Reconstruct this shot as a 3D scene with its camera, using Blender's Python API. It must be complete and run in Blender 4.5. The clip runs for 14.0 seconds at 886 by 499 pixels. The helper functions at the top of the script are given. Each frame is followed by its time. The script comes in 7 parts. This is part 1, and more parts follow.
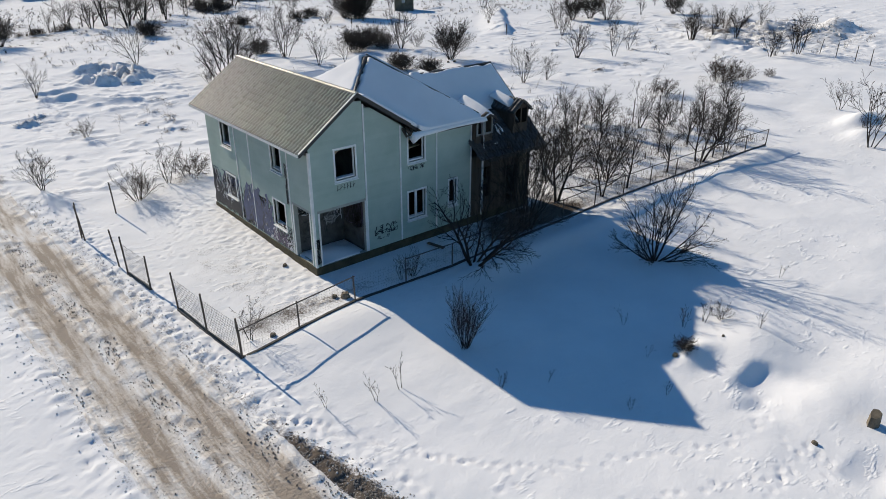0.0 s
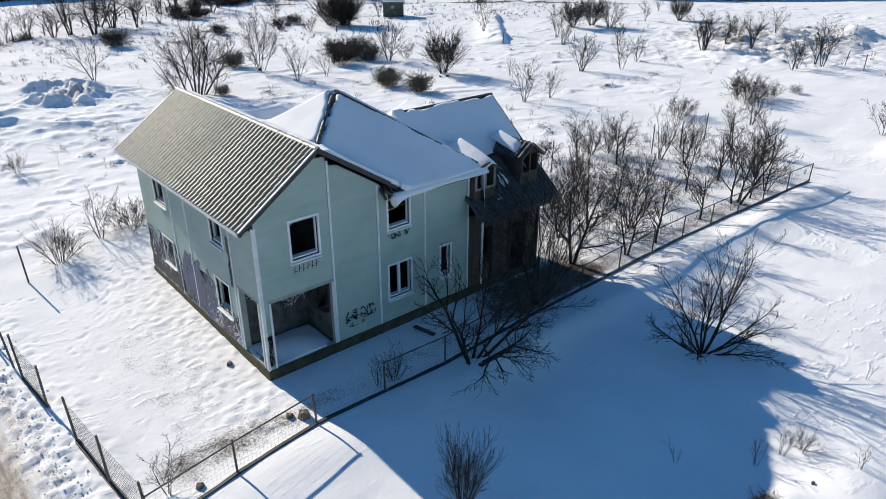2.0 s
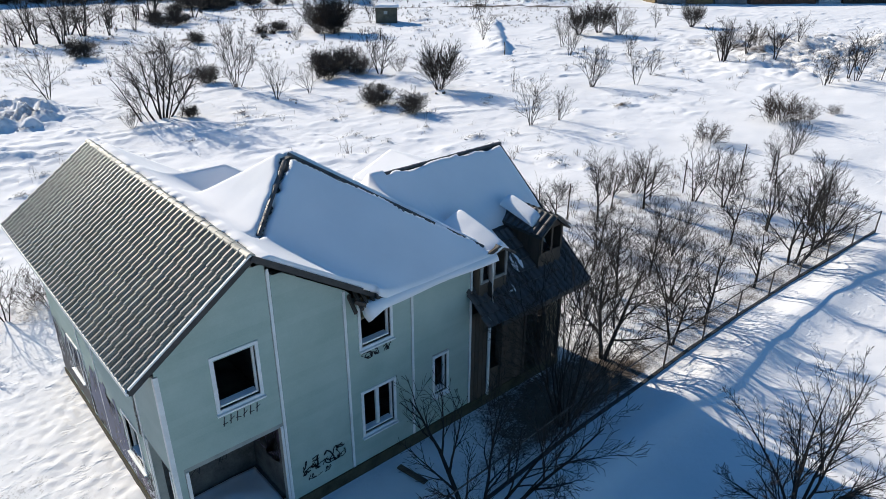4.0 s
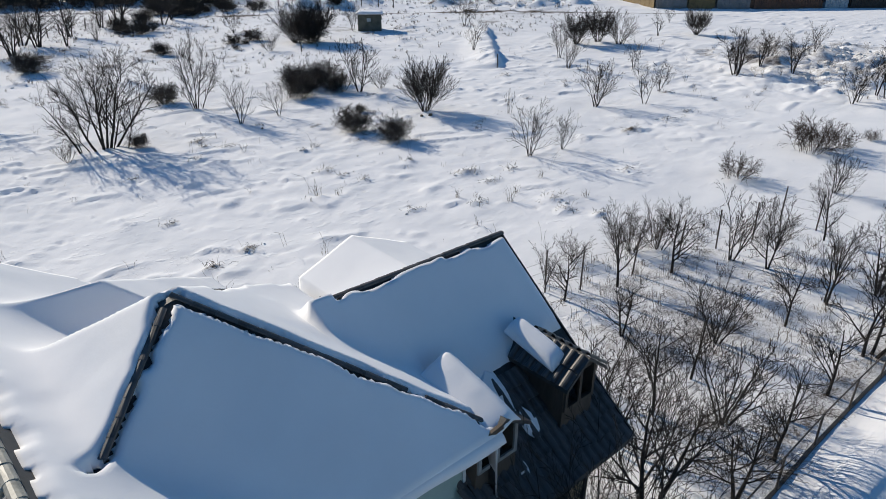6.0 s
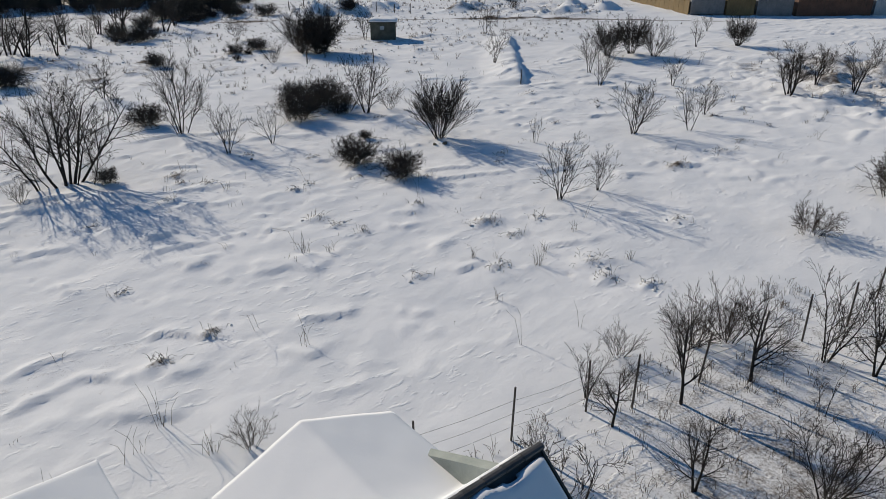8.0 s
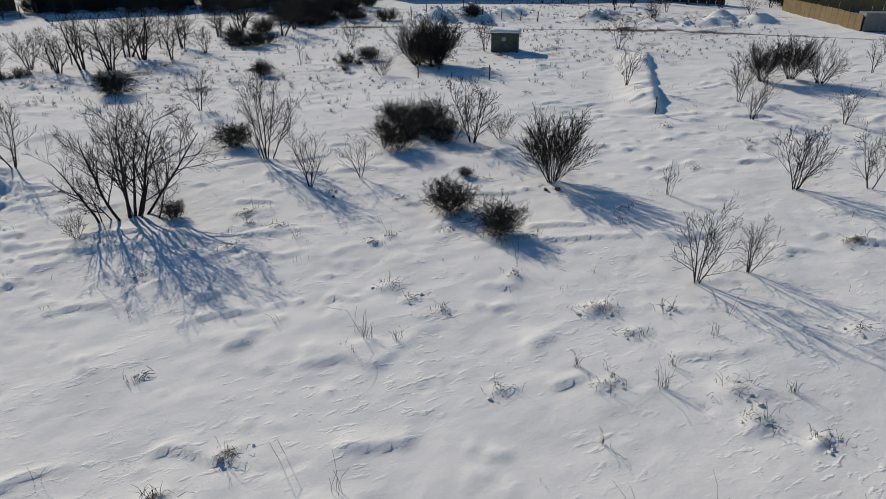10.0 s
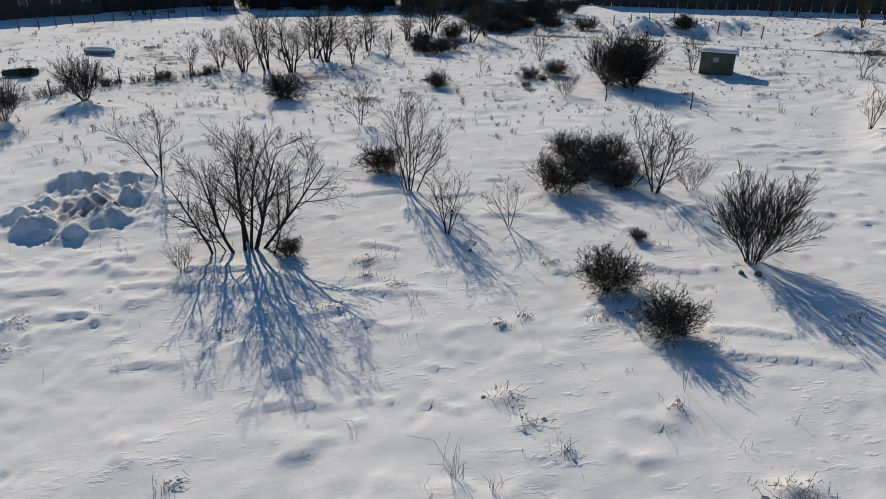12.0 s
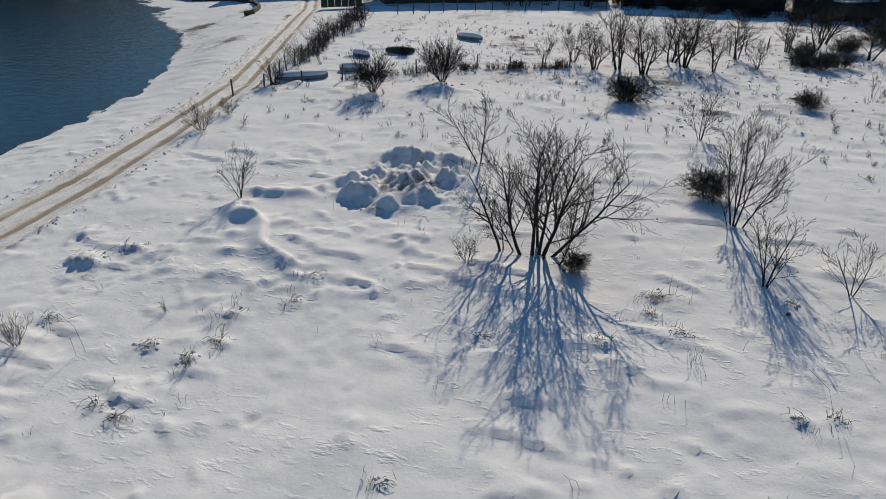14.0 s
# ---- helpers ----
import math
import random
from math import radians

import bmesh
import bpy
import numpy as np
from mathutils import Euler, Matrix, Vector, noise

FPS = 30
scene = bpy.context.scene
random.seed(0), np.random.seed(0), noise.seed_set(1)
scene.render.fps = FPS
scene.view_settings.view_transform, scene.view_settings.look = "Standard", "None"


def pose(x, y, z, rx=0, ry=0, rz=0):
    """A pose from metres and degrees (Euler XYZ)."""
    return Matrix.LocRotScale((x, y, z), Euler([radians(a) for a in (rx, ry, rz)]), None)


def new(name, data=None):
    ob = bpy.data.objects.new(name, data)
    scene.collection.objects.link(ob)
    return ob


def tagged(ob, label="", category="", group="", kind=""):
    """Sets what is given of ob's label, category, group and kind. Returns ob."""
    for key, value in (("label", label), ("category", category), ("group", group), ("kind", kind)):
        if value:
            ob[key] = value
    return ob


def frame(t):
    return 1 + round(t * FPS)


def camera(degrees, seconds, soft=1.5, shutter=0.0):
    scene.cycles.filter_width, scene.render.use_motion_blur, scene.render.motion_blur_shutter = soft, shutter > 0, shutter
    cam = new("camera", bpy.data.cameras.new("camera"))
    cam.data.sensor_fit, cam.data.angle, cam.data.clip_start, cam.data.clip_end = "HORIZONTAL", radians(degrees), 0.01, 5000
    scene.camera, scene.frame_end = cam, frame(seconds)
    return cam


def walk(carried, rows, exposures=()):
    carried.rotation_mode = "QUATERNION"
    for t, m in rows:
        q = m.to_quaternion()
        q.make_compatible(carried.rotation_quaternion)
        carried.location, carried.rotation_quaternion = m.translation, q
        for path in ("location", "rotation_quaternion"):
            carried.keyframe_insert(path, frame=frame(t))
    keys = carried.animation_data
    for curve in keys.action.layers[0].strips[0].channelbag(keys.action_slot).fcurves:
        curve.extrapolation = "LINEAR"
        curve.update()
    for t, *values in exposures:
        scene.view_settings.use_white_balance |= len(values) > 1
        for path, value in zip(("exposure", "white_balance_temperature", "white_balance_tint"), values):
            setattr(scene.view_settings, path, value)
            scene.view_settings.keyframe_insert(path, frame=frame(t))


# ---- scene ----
cam = camera(65.0, 14.0, soft=0.75)
METRES, EYE, TILT, LEAN, TURN = 47.0, 13.54, -2.65, -0.65, -40.1
ROWS = [
    (0.0, 0.0, 0.0, 0.0, -0.2, -22.96, 0.48),
    (0.5, 0.0008, 0.0386, 0.0012, -0.59, -22.94, 0.51),
    (1.0, 0.0013, 0.0775, 0.0023, -0.8, -22.94, 0.48),
    (1.5, 0.0022, 0.116, 0.004, -0.78, -22.93, 0.47),
    (2.0, 0.0032, 0.1546, 0.0054, -0.77, -22.91, 0.47),
    (2.5, 0.004, 0.1931, 0.0069, -0.76, -22.92, 0.45),
    (3.0, 0.0048, 0.2315, 0.0083, -0.76, -22.92, 0.46),
    (5.5, 0.0131, 0.4208, 0.0178, -1.64, -22.95, 0.49),
    (6.0, 0.0154, 0.4593, 0.0191, -1.84, -22.93, 0.5),
    (6.5, 0.0173, 0.4976, 0.0204, -2.11, -22.92, 0.5),
    (7.0, 0.0196, 0.5361, 0.0219, -1.84, -22.91, 0.48),
    (9.5, 0.0328, 0.7301, 0.0354, 6.53, -22.92, 0.07),
    (10.0, 0.0345, 0.7707, 0.0382, 10.22, -22.9, -0.1),
    (10.5, 0.035, 0.8109, 0.0406, 14.02, -22.9, -0.27),
    (11.0, 0.0341, 0.8506, 0.0428, 17.84, -22.93, -0.45),
    (11.5, 0.0321, 0.8902, 0.0446, 21.68, -22.96, -0.65),
    (12.0, 0.0269, 0.9302, 0.046, 26.69, -23.02, -0.83),
    (12.5, 0.0217, 0.9672, 0.0475, 34.0, -23.13, -1.12),
    (13.0, 0.0187, 0.9869, 0.0463, 41.35, -23.3, -1.42),
    (13.5, 0.0178, 0.993, 0.0438, 48.71, -23.56, -1.67),
    (14.0, 0.0169, 0.9954, 0.0419, 56.02, -23.89, -1.91),
]
walk(cam, [(t, pose(0, 0, EYE, TILT, LEAN, TURN) @ pose(METRES * x, METRES * y, METRES * z, 90 + pitch, roll, yaw)) for t, x, y, z, yaw, pitch, roll in ROWS],
     [(0.0, 0.07, 6400, 8), (1.5, 0.28, 6270, 8), (3.0, 0.47, 6170, 8), (5.5, 0.10, 6150, 8), (7.0, -0.20, 6260, 8), (9.5, -0.50, 6500, 7), (12.0, -0.40, 6570, 7), (14.0, -0.44, 6570, 7)])

# ---- light ----
SUN_TO = Vector((-0.10, 0.995, 0.0)).normalized()
SUN_UP = radians(26.0)
sun_data = bpy.data.lights.new("sun", "SUN")
sun_data.energy, sun_data.angle, sun_data.color = 5.0, radians(0.5), (1.0, 0.87, 0.70)
sun = new("sun", sun_data)
sun_dir = Vector((SUN_TO.x * math.cos(SUN_UP), SUN_TO.y * math.cos(SUN_UP), math.sin(SUN_UP)))
sun.matrix_world = Matrix.Translation((0, 60, 60)) @ (-sun_dir).to_track_quat("-Z", "Y").to_matrix().to_4x4()
world = bpy.data.worlds.new("world")
scene.world = world
world.use_nodes = True
wn = world.node_tree
sky = wn.nodes.new("ShaderNodeTexSky")
sky.sky_type, sky.sun_disc = "NISHITA", False
sky.sun_elevation, sky.sun_rotation = SUN_UP, math.atan2(SUN_TO.x, SUN_TO.y)
sky.altitude, sky.air_density, sky.dust_density, sky.ozone_density = 400, 1.0, 0.0, 2.2
deep = wn.nodes.new("ShaderNodeHueSaturation")
deep.inputs["Saturation"].default_value = 1.24
wn.links.new(sky.outputs[0], deep.inputs["Color"])
wn.links.new(deep.outputs[0], wn.nodes["Background"].inputs[0])
wn.nodes["Background"].inputs[1].default_value = 0.093


# ---- materials ----
def material(name):
    m = bpy.data.materials.new(name)
    m.use_nodes = True
    return m, m.node_tree, m.node_tree.nodes["Principled BSDF"]


def add(tree, kind, **values):
    n = tree.nodes.new(kind)
    for key, value in values.items():
        n.inputs[key].default_value = value
    return n


def ramp(tree, source, stops):
    r = tree.nodes.new("ShaderNodeValToRGB")
    while len(r.color_ramp.elements) < len(stops):
        r.color_ramp.elements.new(0.5)
    for e, (at, c) in zip(r.color_ramp.elements, stops):
        e.position, e.color = at, (*c, 1) if len(c) == 3 else c
    tree.links.new(source, r.inputs[0])
    return r.outputs[0]


def grainy(name, dark, light, scale=4.0, rough=0.8, bump=0.2, depth=0.02, fine=40.0, metal=0.0, vary=0.0, stretch=(1, 1, 1)):
    """Two scales of noise in colour and relief; vary: how much single pieces differ."""
    m, t, b = material(name)
    co = t.nodes.new("ShaderNodeTexCoord")
    mp = t.nodes.new("ShaderNodeMapping")
    mp.inputs["Scale"].default_value = stretch
    t.links.new(co.outputs["Object"], mp.inputs[0])
    big = add(t, "ShaderNodeTexNoise", Scale=scale, Detail=4.0, Roughness=0.6)
    small = add(t, "ShaderNodeTexNoise", Scale=fine, Detail=3.0, Roughness=0.6)
    for n in (big, small):
        t.links.new(mp.outputs[0], n.inputs["Vector"])
    mix = t.nodes.new("ShaderNodeMath")
    mix.operation = "MULTIPLY_ADD"
    mix.inputs[1].default_value = 0.35
    t.links.new(small.outputs[0], mix.inputs[0])
    t.links.new(big.outputs[0], mix.inputs[2])
    last = mix.outputs[0]
    if vary:
        info = t.nodes.new("ShaderNodeObjectInfo")
        shift = t.nodes.new("ShaderNodeMath")
        shift.operation = "MULTIPLY_ADD"
        shift.inputs[1].default_value = vary
        t.links.new(info.outputs["Random"], shift.inputs[0])
        t.links.new(last, shift.inputs[2])
        last = shift.outputs[0]
    t.links.new(ramp(t, last, [(0.38, dark), (0.95, light)]), b.inputs["Base Color"])
    b.inputs["Roughness"].default_value, b.inputs["Metallic"].default_value = rough, metal
    if bump:
        bp = add(t, "ShaderNodeBump", Strength=bump, Distance=depth)
        t.links.new(mix.outputs[0], bp.inputs["Height"])
        t.links.new(bp.outputs[0], b.inputs["Normal"])
    return m


def snow_material(name, soil=(0.12, 0.098, 0.08), attribute="", lumps=0.5):
    m, t, b = material(name)
    co = t.nodes.new("ShaderNodeTexCoord")
    n1 = add(t, "ShaderNodeTexNoise", Scale=0.35, Detail=4.0, Roughness=0.55)
    n2 = add(t, "ShaderNodeTexNoise", Scale=1.3, Detail=8.0, Roughness=0.66)
    n3 = add(t, "ShaderNodeTexNoise", Scale=14.0, Detail=4.0, Roughness=0.65)
    for n in (n1, n2, n3):
        t.links.new(co.outputs["Object"], n.inputs["Vector"])
    colour = ramp(t, n1.outputs[0], [(0.3, (0.80, 0.81, 0.83)), (0.7, (0.89, 0.89, 0.90))])
    if attribute:
        at = t.nodes.new("ShaderNodeAttribute")
        at.attribute_name = attribute
        s = t.nodes.new("ShaderNodeMath")
        s.operation = "ADD"
        t.links.new(n2.outputs[0], s.inputs[0])
        t.links.new(n3.outputs[0], s.inputs[1])
        g = t.nodes.new("ShaderNodeMath")
        g.operation = "MULTIPLY_ADD"
        g.inputs[1].default_value = 0.9
        t.links.new(at.outputs["Fac"], g.inputs[0])
        t.links.new(s.outputs[0], g.inputs[2])
        f = ramp(t, g.outputs[0], [(0.0, (0, 0, 0)), (1.0, (1, 1, 1))])
        half = t.nodes.new("ShaderNodeMapRange")
        half.inputs["From Min"].default_value, half.inputs["From Max"].default_value = 1.35, 1.75
        t.links.new(g.outputs[0], half.inputs["Value"])
        mx = t.nodes.new("ShaderNodeMix")
        mx.data_type = "RGBA"
        t.links.new(half.outputs[0], mx.inputs[0])
        t.links.new(colour, mx.inputs[6])
        mx.inputs[7].default_value = (*soil, 1)
        colour = mx.outputs[2]
    t.links.new(colour, b.inputs["Base Color"])
    b.inputs["Roughness"].default_value = 0.9
    b.inputs["Specular IOR Level"].default_value = 0.06
    last = None
    if attribute:
        n4 = add(t, "ShaderNodeTexNoise", Scale=2.3, Detail=4.0, Roughness=0.55)
        n5 = add(t, "ShaderNodeTexNoise", Scale=0.22, Detail=3.0, Roughness=0.5)
        mp = t.nodes.new("ShaderNodeMapping")
        mp.inputs["Scale"].default_value = (0.65, 1.45, 1.0)
        mp.inputs["Rotation"].default_value = (0, 0, 0.35)
        t.links.new(co.outputs["Object"], mp.inputs[0])
        t.links.new(mp.outputs[0], n4.inputs["Vector"])
        t.links.new(co.outputs["Object"], n5.inputs["Vector"])
        peaks = t.nodes.new("ShaderNodeMapRange")
        peaks.inputs["From Min"].default_value, peaks.inputs["From Max"].default_value = 0.56, 0.76
        t.links.new(n4.outputs[0], peaks.inputs["Value"])
        where = t.nodes.new("ShaderNodeMapRange")
        where.inputs["From Min"].default_value, where.inputs["From Max"].default_value = 0.44, 0.62
        where.inputs["To Min"].default_value = 0.0
        t.links.new(n5.outputs[0], where.inputs["Value"])
        both = t.nodes.new("ShaderNodeMath")
        both.operation = "MULTIPLY"
        t.links.new(peaks.outputs[0], both.inputs[0])
        t.links.new(where.outputs[0], both.inputs[1])
        b0 = add(t, "ShaderNodeBump", Strength=0.32, Distance=0.13)
        t.links.new(both.outputs[0], b0.inputs["Height"])
        last = b0.outputs[0]
    b1 = add(t, "ShaderNodeBump", Strength=lumps, Distance=0.15)
    if last is not None:
        t.links.new(last, b1.inputs["Normal"])
    b2 = add(t, "ShaderNodeBump", Strength=lumps * 0.45, Distance=0.03)
    t.links.new(n2.outputs[0], b1.inputs["Height"])
    t.links.new(n3.outputs[0], b2.inputs["Height"])
    t.links.new(b1.outputs[0], b2.inputs["Normal"])
    t.links.new(b2.outputs[0], b.inputs["Normal"])
    return m


SNOW = snow_material("snow_field", attribute="dirt_shade", lumps=0.24)
ROOFSNOW = snow_material("roof_snow", lumps=0.10)
CLOD = grainy("dirty_snow_clods", (0.48, 0.44, 0.40), (0.88, 0.88, 0.88), 1.1, 0.9, 0.5, 0.02, 9)
SIDING = grainy("mint_siding", (0.285, 0.385, 0.335), (0.405, 0.50, 0.445), 0.9, 0.55, 0.05, 0.004, 30, vary=0.12)
SHEATHING = grainy("wall_core", (0.22, 0.25, 0.23), (0.38, 0.40, 0.37), 2, 0.85, 0.2, 0.01)
TRIM = grainy("white_trim", (0.62, 0.64, 0.62), (0.86, 0.87, 0.86), 3, 0.5, 0.08, 0.004)
PLINTH = grainy("mossy_plinth", (0.022, 0.021, 0.011), (0.10, 0.086, 0.05), 2.2, 0.95, 0.6, 0.02, 22)
TILE = grainy("roof_tile", (0.12, 0.12, 0.10), (0.38, 0.365, 0.31), 6, 0.5, 0.10, 0.003, 45, vary=0.25)
OLDTILE = grainy("old_dark_tile", (0.012, 0.012, 0.012), (0.085, 0.078, 0.074), 5, 0.5, 0.3, 0.008, 40, vary=0.45)
FASCIA = grainy("dark_fascia", (0.018, 0.019, 0.02), (0.06, 0.058, 0.055), 5, 0.6, 0.2, 0.006)
CHAR = grainy("weathered_brown_board", (0.028, 0.022, 0.018), (0.10, 0.075, 0.055), 3, 0.8, 0.35, 0.01, 25, vary=0.25, stretch=(1, 1, 0.25))
# dark mottled plaster for the porch walls and the floors
INSIDE = grainy("dark_mottled_plaster", (0.035, 0.032, 0.03), (0.17, 0.16, 0.145), 1.6, 0.9, 0.3, 0.02, 18)
GREYWOOD = grainy("weathered_grey_paint", (0.16, 0.16, 0.155), (0.42, 0.42, 0.41), 4, 0.8, 0.2, 0.006, 30)
TAN = grainy("bare_board", (0.36, 0.27, 0.16), (0.58, 0.46, 0.31), 3, 0.8, 0.2, 0.006, 30)
STEEL = grainy("rusty_steel", (0.045, 0.038, 0.032), (0.16, 0.14, 0.125), 6, 0.6, 0.15, 0.003, 50, metal=0.5)
WIRE = grainy("zinc_wire", (0.10, 0.10, 0.10), (0.24, 0.24, 0.24), 6, 0.5, 0.0, metal=0.6)
BARK = grainy("bark", (0.006, 0.005, 0.0045), (0.026, 0.021, 0.018), 3.5, 0.9, 0.4, 0.01, 30)
TWIG = grainy("twigs", (0.008, 0.0065, 0.0055), (0.030, 0.023, 0.019), 2.5, 0.85, 0.0)
REDTWIG = grainy("reddish_twigs", (0.018, 0.012, 0.009), (0.058, 0.038, 0.028), 2.5, 0.85, 0.0)
BRAMBLE = grainy("bramble_leaves", (0.009, 0.007, 0.006), (0.034, 0.025, 0.019), 2.0, 0.8, 0.0)
DRYLEAF = grainy("withered_leaves", (0.022, 0.02, 0.01), (0.085, 0.07, 0.035), 2.0, 0.8, 0.0)
WEED = grainy("dry_weeds", (0.045, 0.033, 0.023), (0.15, 0.11, 0.075), 2.0, 0.9, 0.0)
POSTWOOD = grainy("post_wood", (0.03, 0.025, 0.02), (0.11, 0.09, 0.075), 5, 0.9, 0.3, 0.008)
INK = grainy("black_spray_paint", (0.012, 0.012, 0.014), (0.03, 0.03, 0.034), 3, 0.5, 0.0)
PALEINK = grainy("white_spray_paint", (0.5, 0.5, 0.52), (0.72, 0.72, 0.74), 3, 0.5, 0.0)
BLUEINK = grainy("violet_spray_paint", (0.025, 0.035, 0.085), (0.085, 0.11, 0.22), 3, 0.5, 0.0)
PLUMINK = grainy("plum_spray_paint", (0.06, 0.045, 0.09), (0.15, 0.12, 0.20), 3, 0.5, 0.0)
FARDARK = grainy("far_dark_wall", (0.03, 0.026, 0.022), (0.075, 0.065, 0.056), 0.4, 0.9, 0.0, fine=3)
FARROOF = grainy("far_dark_roof", (0.035, 0.03, 0.028), (0.085, 0.075, 0.068), 0.5, 0.8, 0.0, fine=3)
GLASSDARK = grainy("unlit_window", (0.008, 0.009, 0.01), (0.02, 0.022, 0.025), 1, 0.15, 0.0)
YELLOW = grainy("ochre_sheet_fence", (0.10, 0.068, 0.024), (0.19, 0.13, 0.052), 0.7, 0.6, 0.1, 0.01, 8, vary=0.15)
RUST = grainy("rust_red_container", (0.07, 0.035, 0.022), (0.16, 0.08, 0.05), 0.8, 0.7, 0.1, 0.01, 8)
GREYBOX = grainy("grey_container", (0.12, 0.12, 0.125), (0.24, 0.24, 0.245), 0.8, 0.7, 0.1, 0.01, 8)
PALEBOX = grainy("pale_blue_container", (0.24, 0.28, 0.31), (0.40, 0.45, 0.48), 0.8, 0.6, 0.1, 0.01, 8)
GREENSHEET = grainy("green_sheet", (0.006, 0.022, 0.016), (0.014, 0.045, 0.032), 0.8, 0.6, 0.0)
SHEDWALL = grainy("shed_board", (0.05, 0.055, 0.042), (0.14, 0.14, 0.11), 1.5, 0.85, 0.2, 0.01, 14)
CARPAINT = grainy("grey_car_paint", (0.05, 0.055, 0.06), (0.12, 0.125, 0.13), 0.5, 0.35, 0.0)
RUBBER = grainy("tyre_rubber", (0.012, 0.012, 0.012), (0.03, 0.03, 0.03), 4, 0.8, 0.0)
BOATHULL = grainy("boat_hull", (0.10, 0.10, 0.095), (0.30, 0.30, 0.28), 2, 0.6, 0.1, 0.006)
GREENHULL = grainy("dark_green_hull", (0.018, 0.03, 0.016), (0.055, 0.07, 0.04), 2, 0.6, 0.1, 0.006)
STONE = grainy("broken_stone", (0.05, 0.043, 0.032), (0.24, 0.20, 0.145), 3, 0.9, 0.6, 0.03, 18)


def road_material():
    m, t, b = material("rutted_dirty_snow_road")
    co = t.nodes.new("ShaderNodeTexCoord")
    at = t.nodes.new("ShaderNodeAttribute")
    at.attribute_name = "wear"
    mp = t.nodes.new("ShaderNodeMapping")
    mp.inputs["Scale"].default_value = (1.0, 0.12, 1.0)
    t.links.new(co.outputs["Object"], mp.inputs[0])
    n1 = add(t, "ShaderNodeTexNoise", Scale=3.4, Detail=6.0, Roughness=0.62)
    n2 = add(t, "ShaderNodeTexNoise", Scale=9.0, Detail=5.0, Roughness=0.7)
    t.links.new(mp.outputs[0], n1.inputs["Vector"])
    t.links.new(co.outputs["Object"], n2.inputs["Vector"])
    s = t.nodes.new("ShaderNodeMath")
    s.operation = "MULTIPLY_ADD"
    s.inputs[1].default_value = 0.38
    t.links.new(at.outputs["Fac"], s.inputs[0])
    t.links.new(n1.outputs[0], s.inputs[2])
    s2 = t.nodes.new("ShaderNodeMath")
    s2.operation = "MULTIPLY_ADD"
    s2.inputs[1].default_value = 0.32
    t.links.new(n2.outputs[0], s2.inputs[0])
    t.links.new(s.outputs[0], s2.inputs[2])
    c = ramp(t, s2.outputs[0], [(0.58, (0.86, 0.855, 0.85)), (0.74, (0.74, 0.705, 0.665)), (0.90, (0.53, 0.47, 0.405)), (1.06, (0.36, 0.305, 0.25))])
    t.links.new(c, b.inputs["Base Color"])
    b.inputs["Roughness"].default_value = 0.85
    b.inputs["Specular IOR Level"].default_value = 0.15
    bp = add(t, "ShaderNodeBump", Strength=0.8, Distance=0.07)
    t.links.new(n2.outputs[0], bp.inputs["Height"])
    t.links.new(bp.outputs[0], b.inputs["Normal"])
    return m


def water_material():
    m, t, b = material("lake_water")
    b.inputs["Base Color"].default_value = (0.008, 0.020, 0.028, 1)
    b.inputs["Roughness"].default_value = 0.12
    b.inputs["IOR"].default_value = 1.33
    co = t.nodes.new("ShaderNodeTexCoord")
    mp = t.nodes.new("ShaderNodeMapping")
    mp.inputs["Scale"].default_value = (0.35, 1.0, 1.0)
    t.links.new(co.outputs["Object"], mp.inputs[0])
    n1 = add(t, "ShaderNodeTexNoise", Scale=1.6, Detail=5.0, Roughness=0.6)
    t.links.new(mp.outputs[0], n1.inputs["Vector"])
    bp = add(t, "ShaderNodeBump", Strength=0.35, Distance=0.12)
    t.links.new(n1.outputs[0], bp.inputs["Height"])
    t.links.new(bp.outputs[0], b.inputs["Normal"])
    return m


ROAD, WATER = road_material(), water_material()


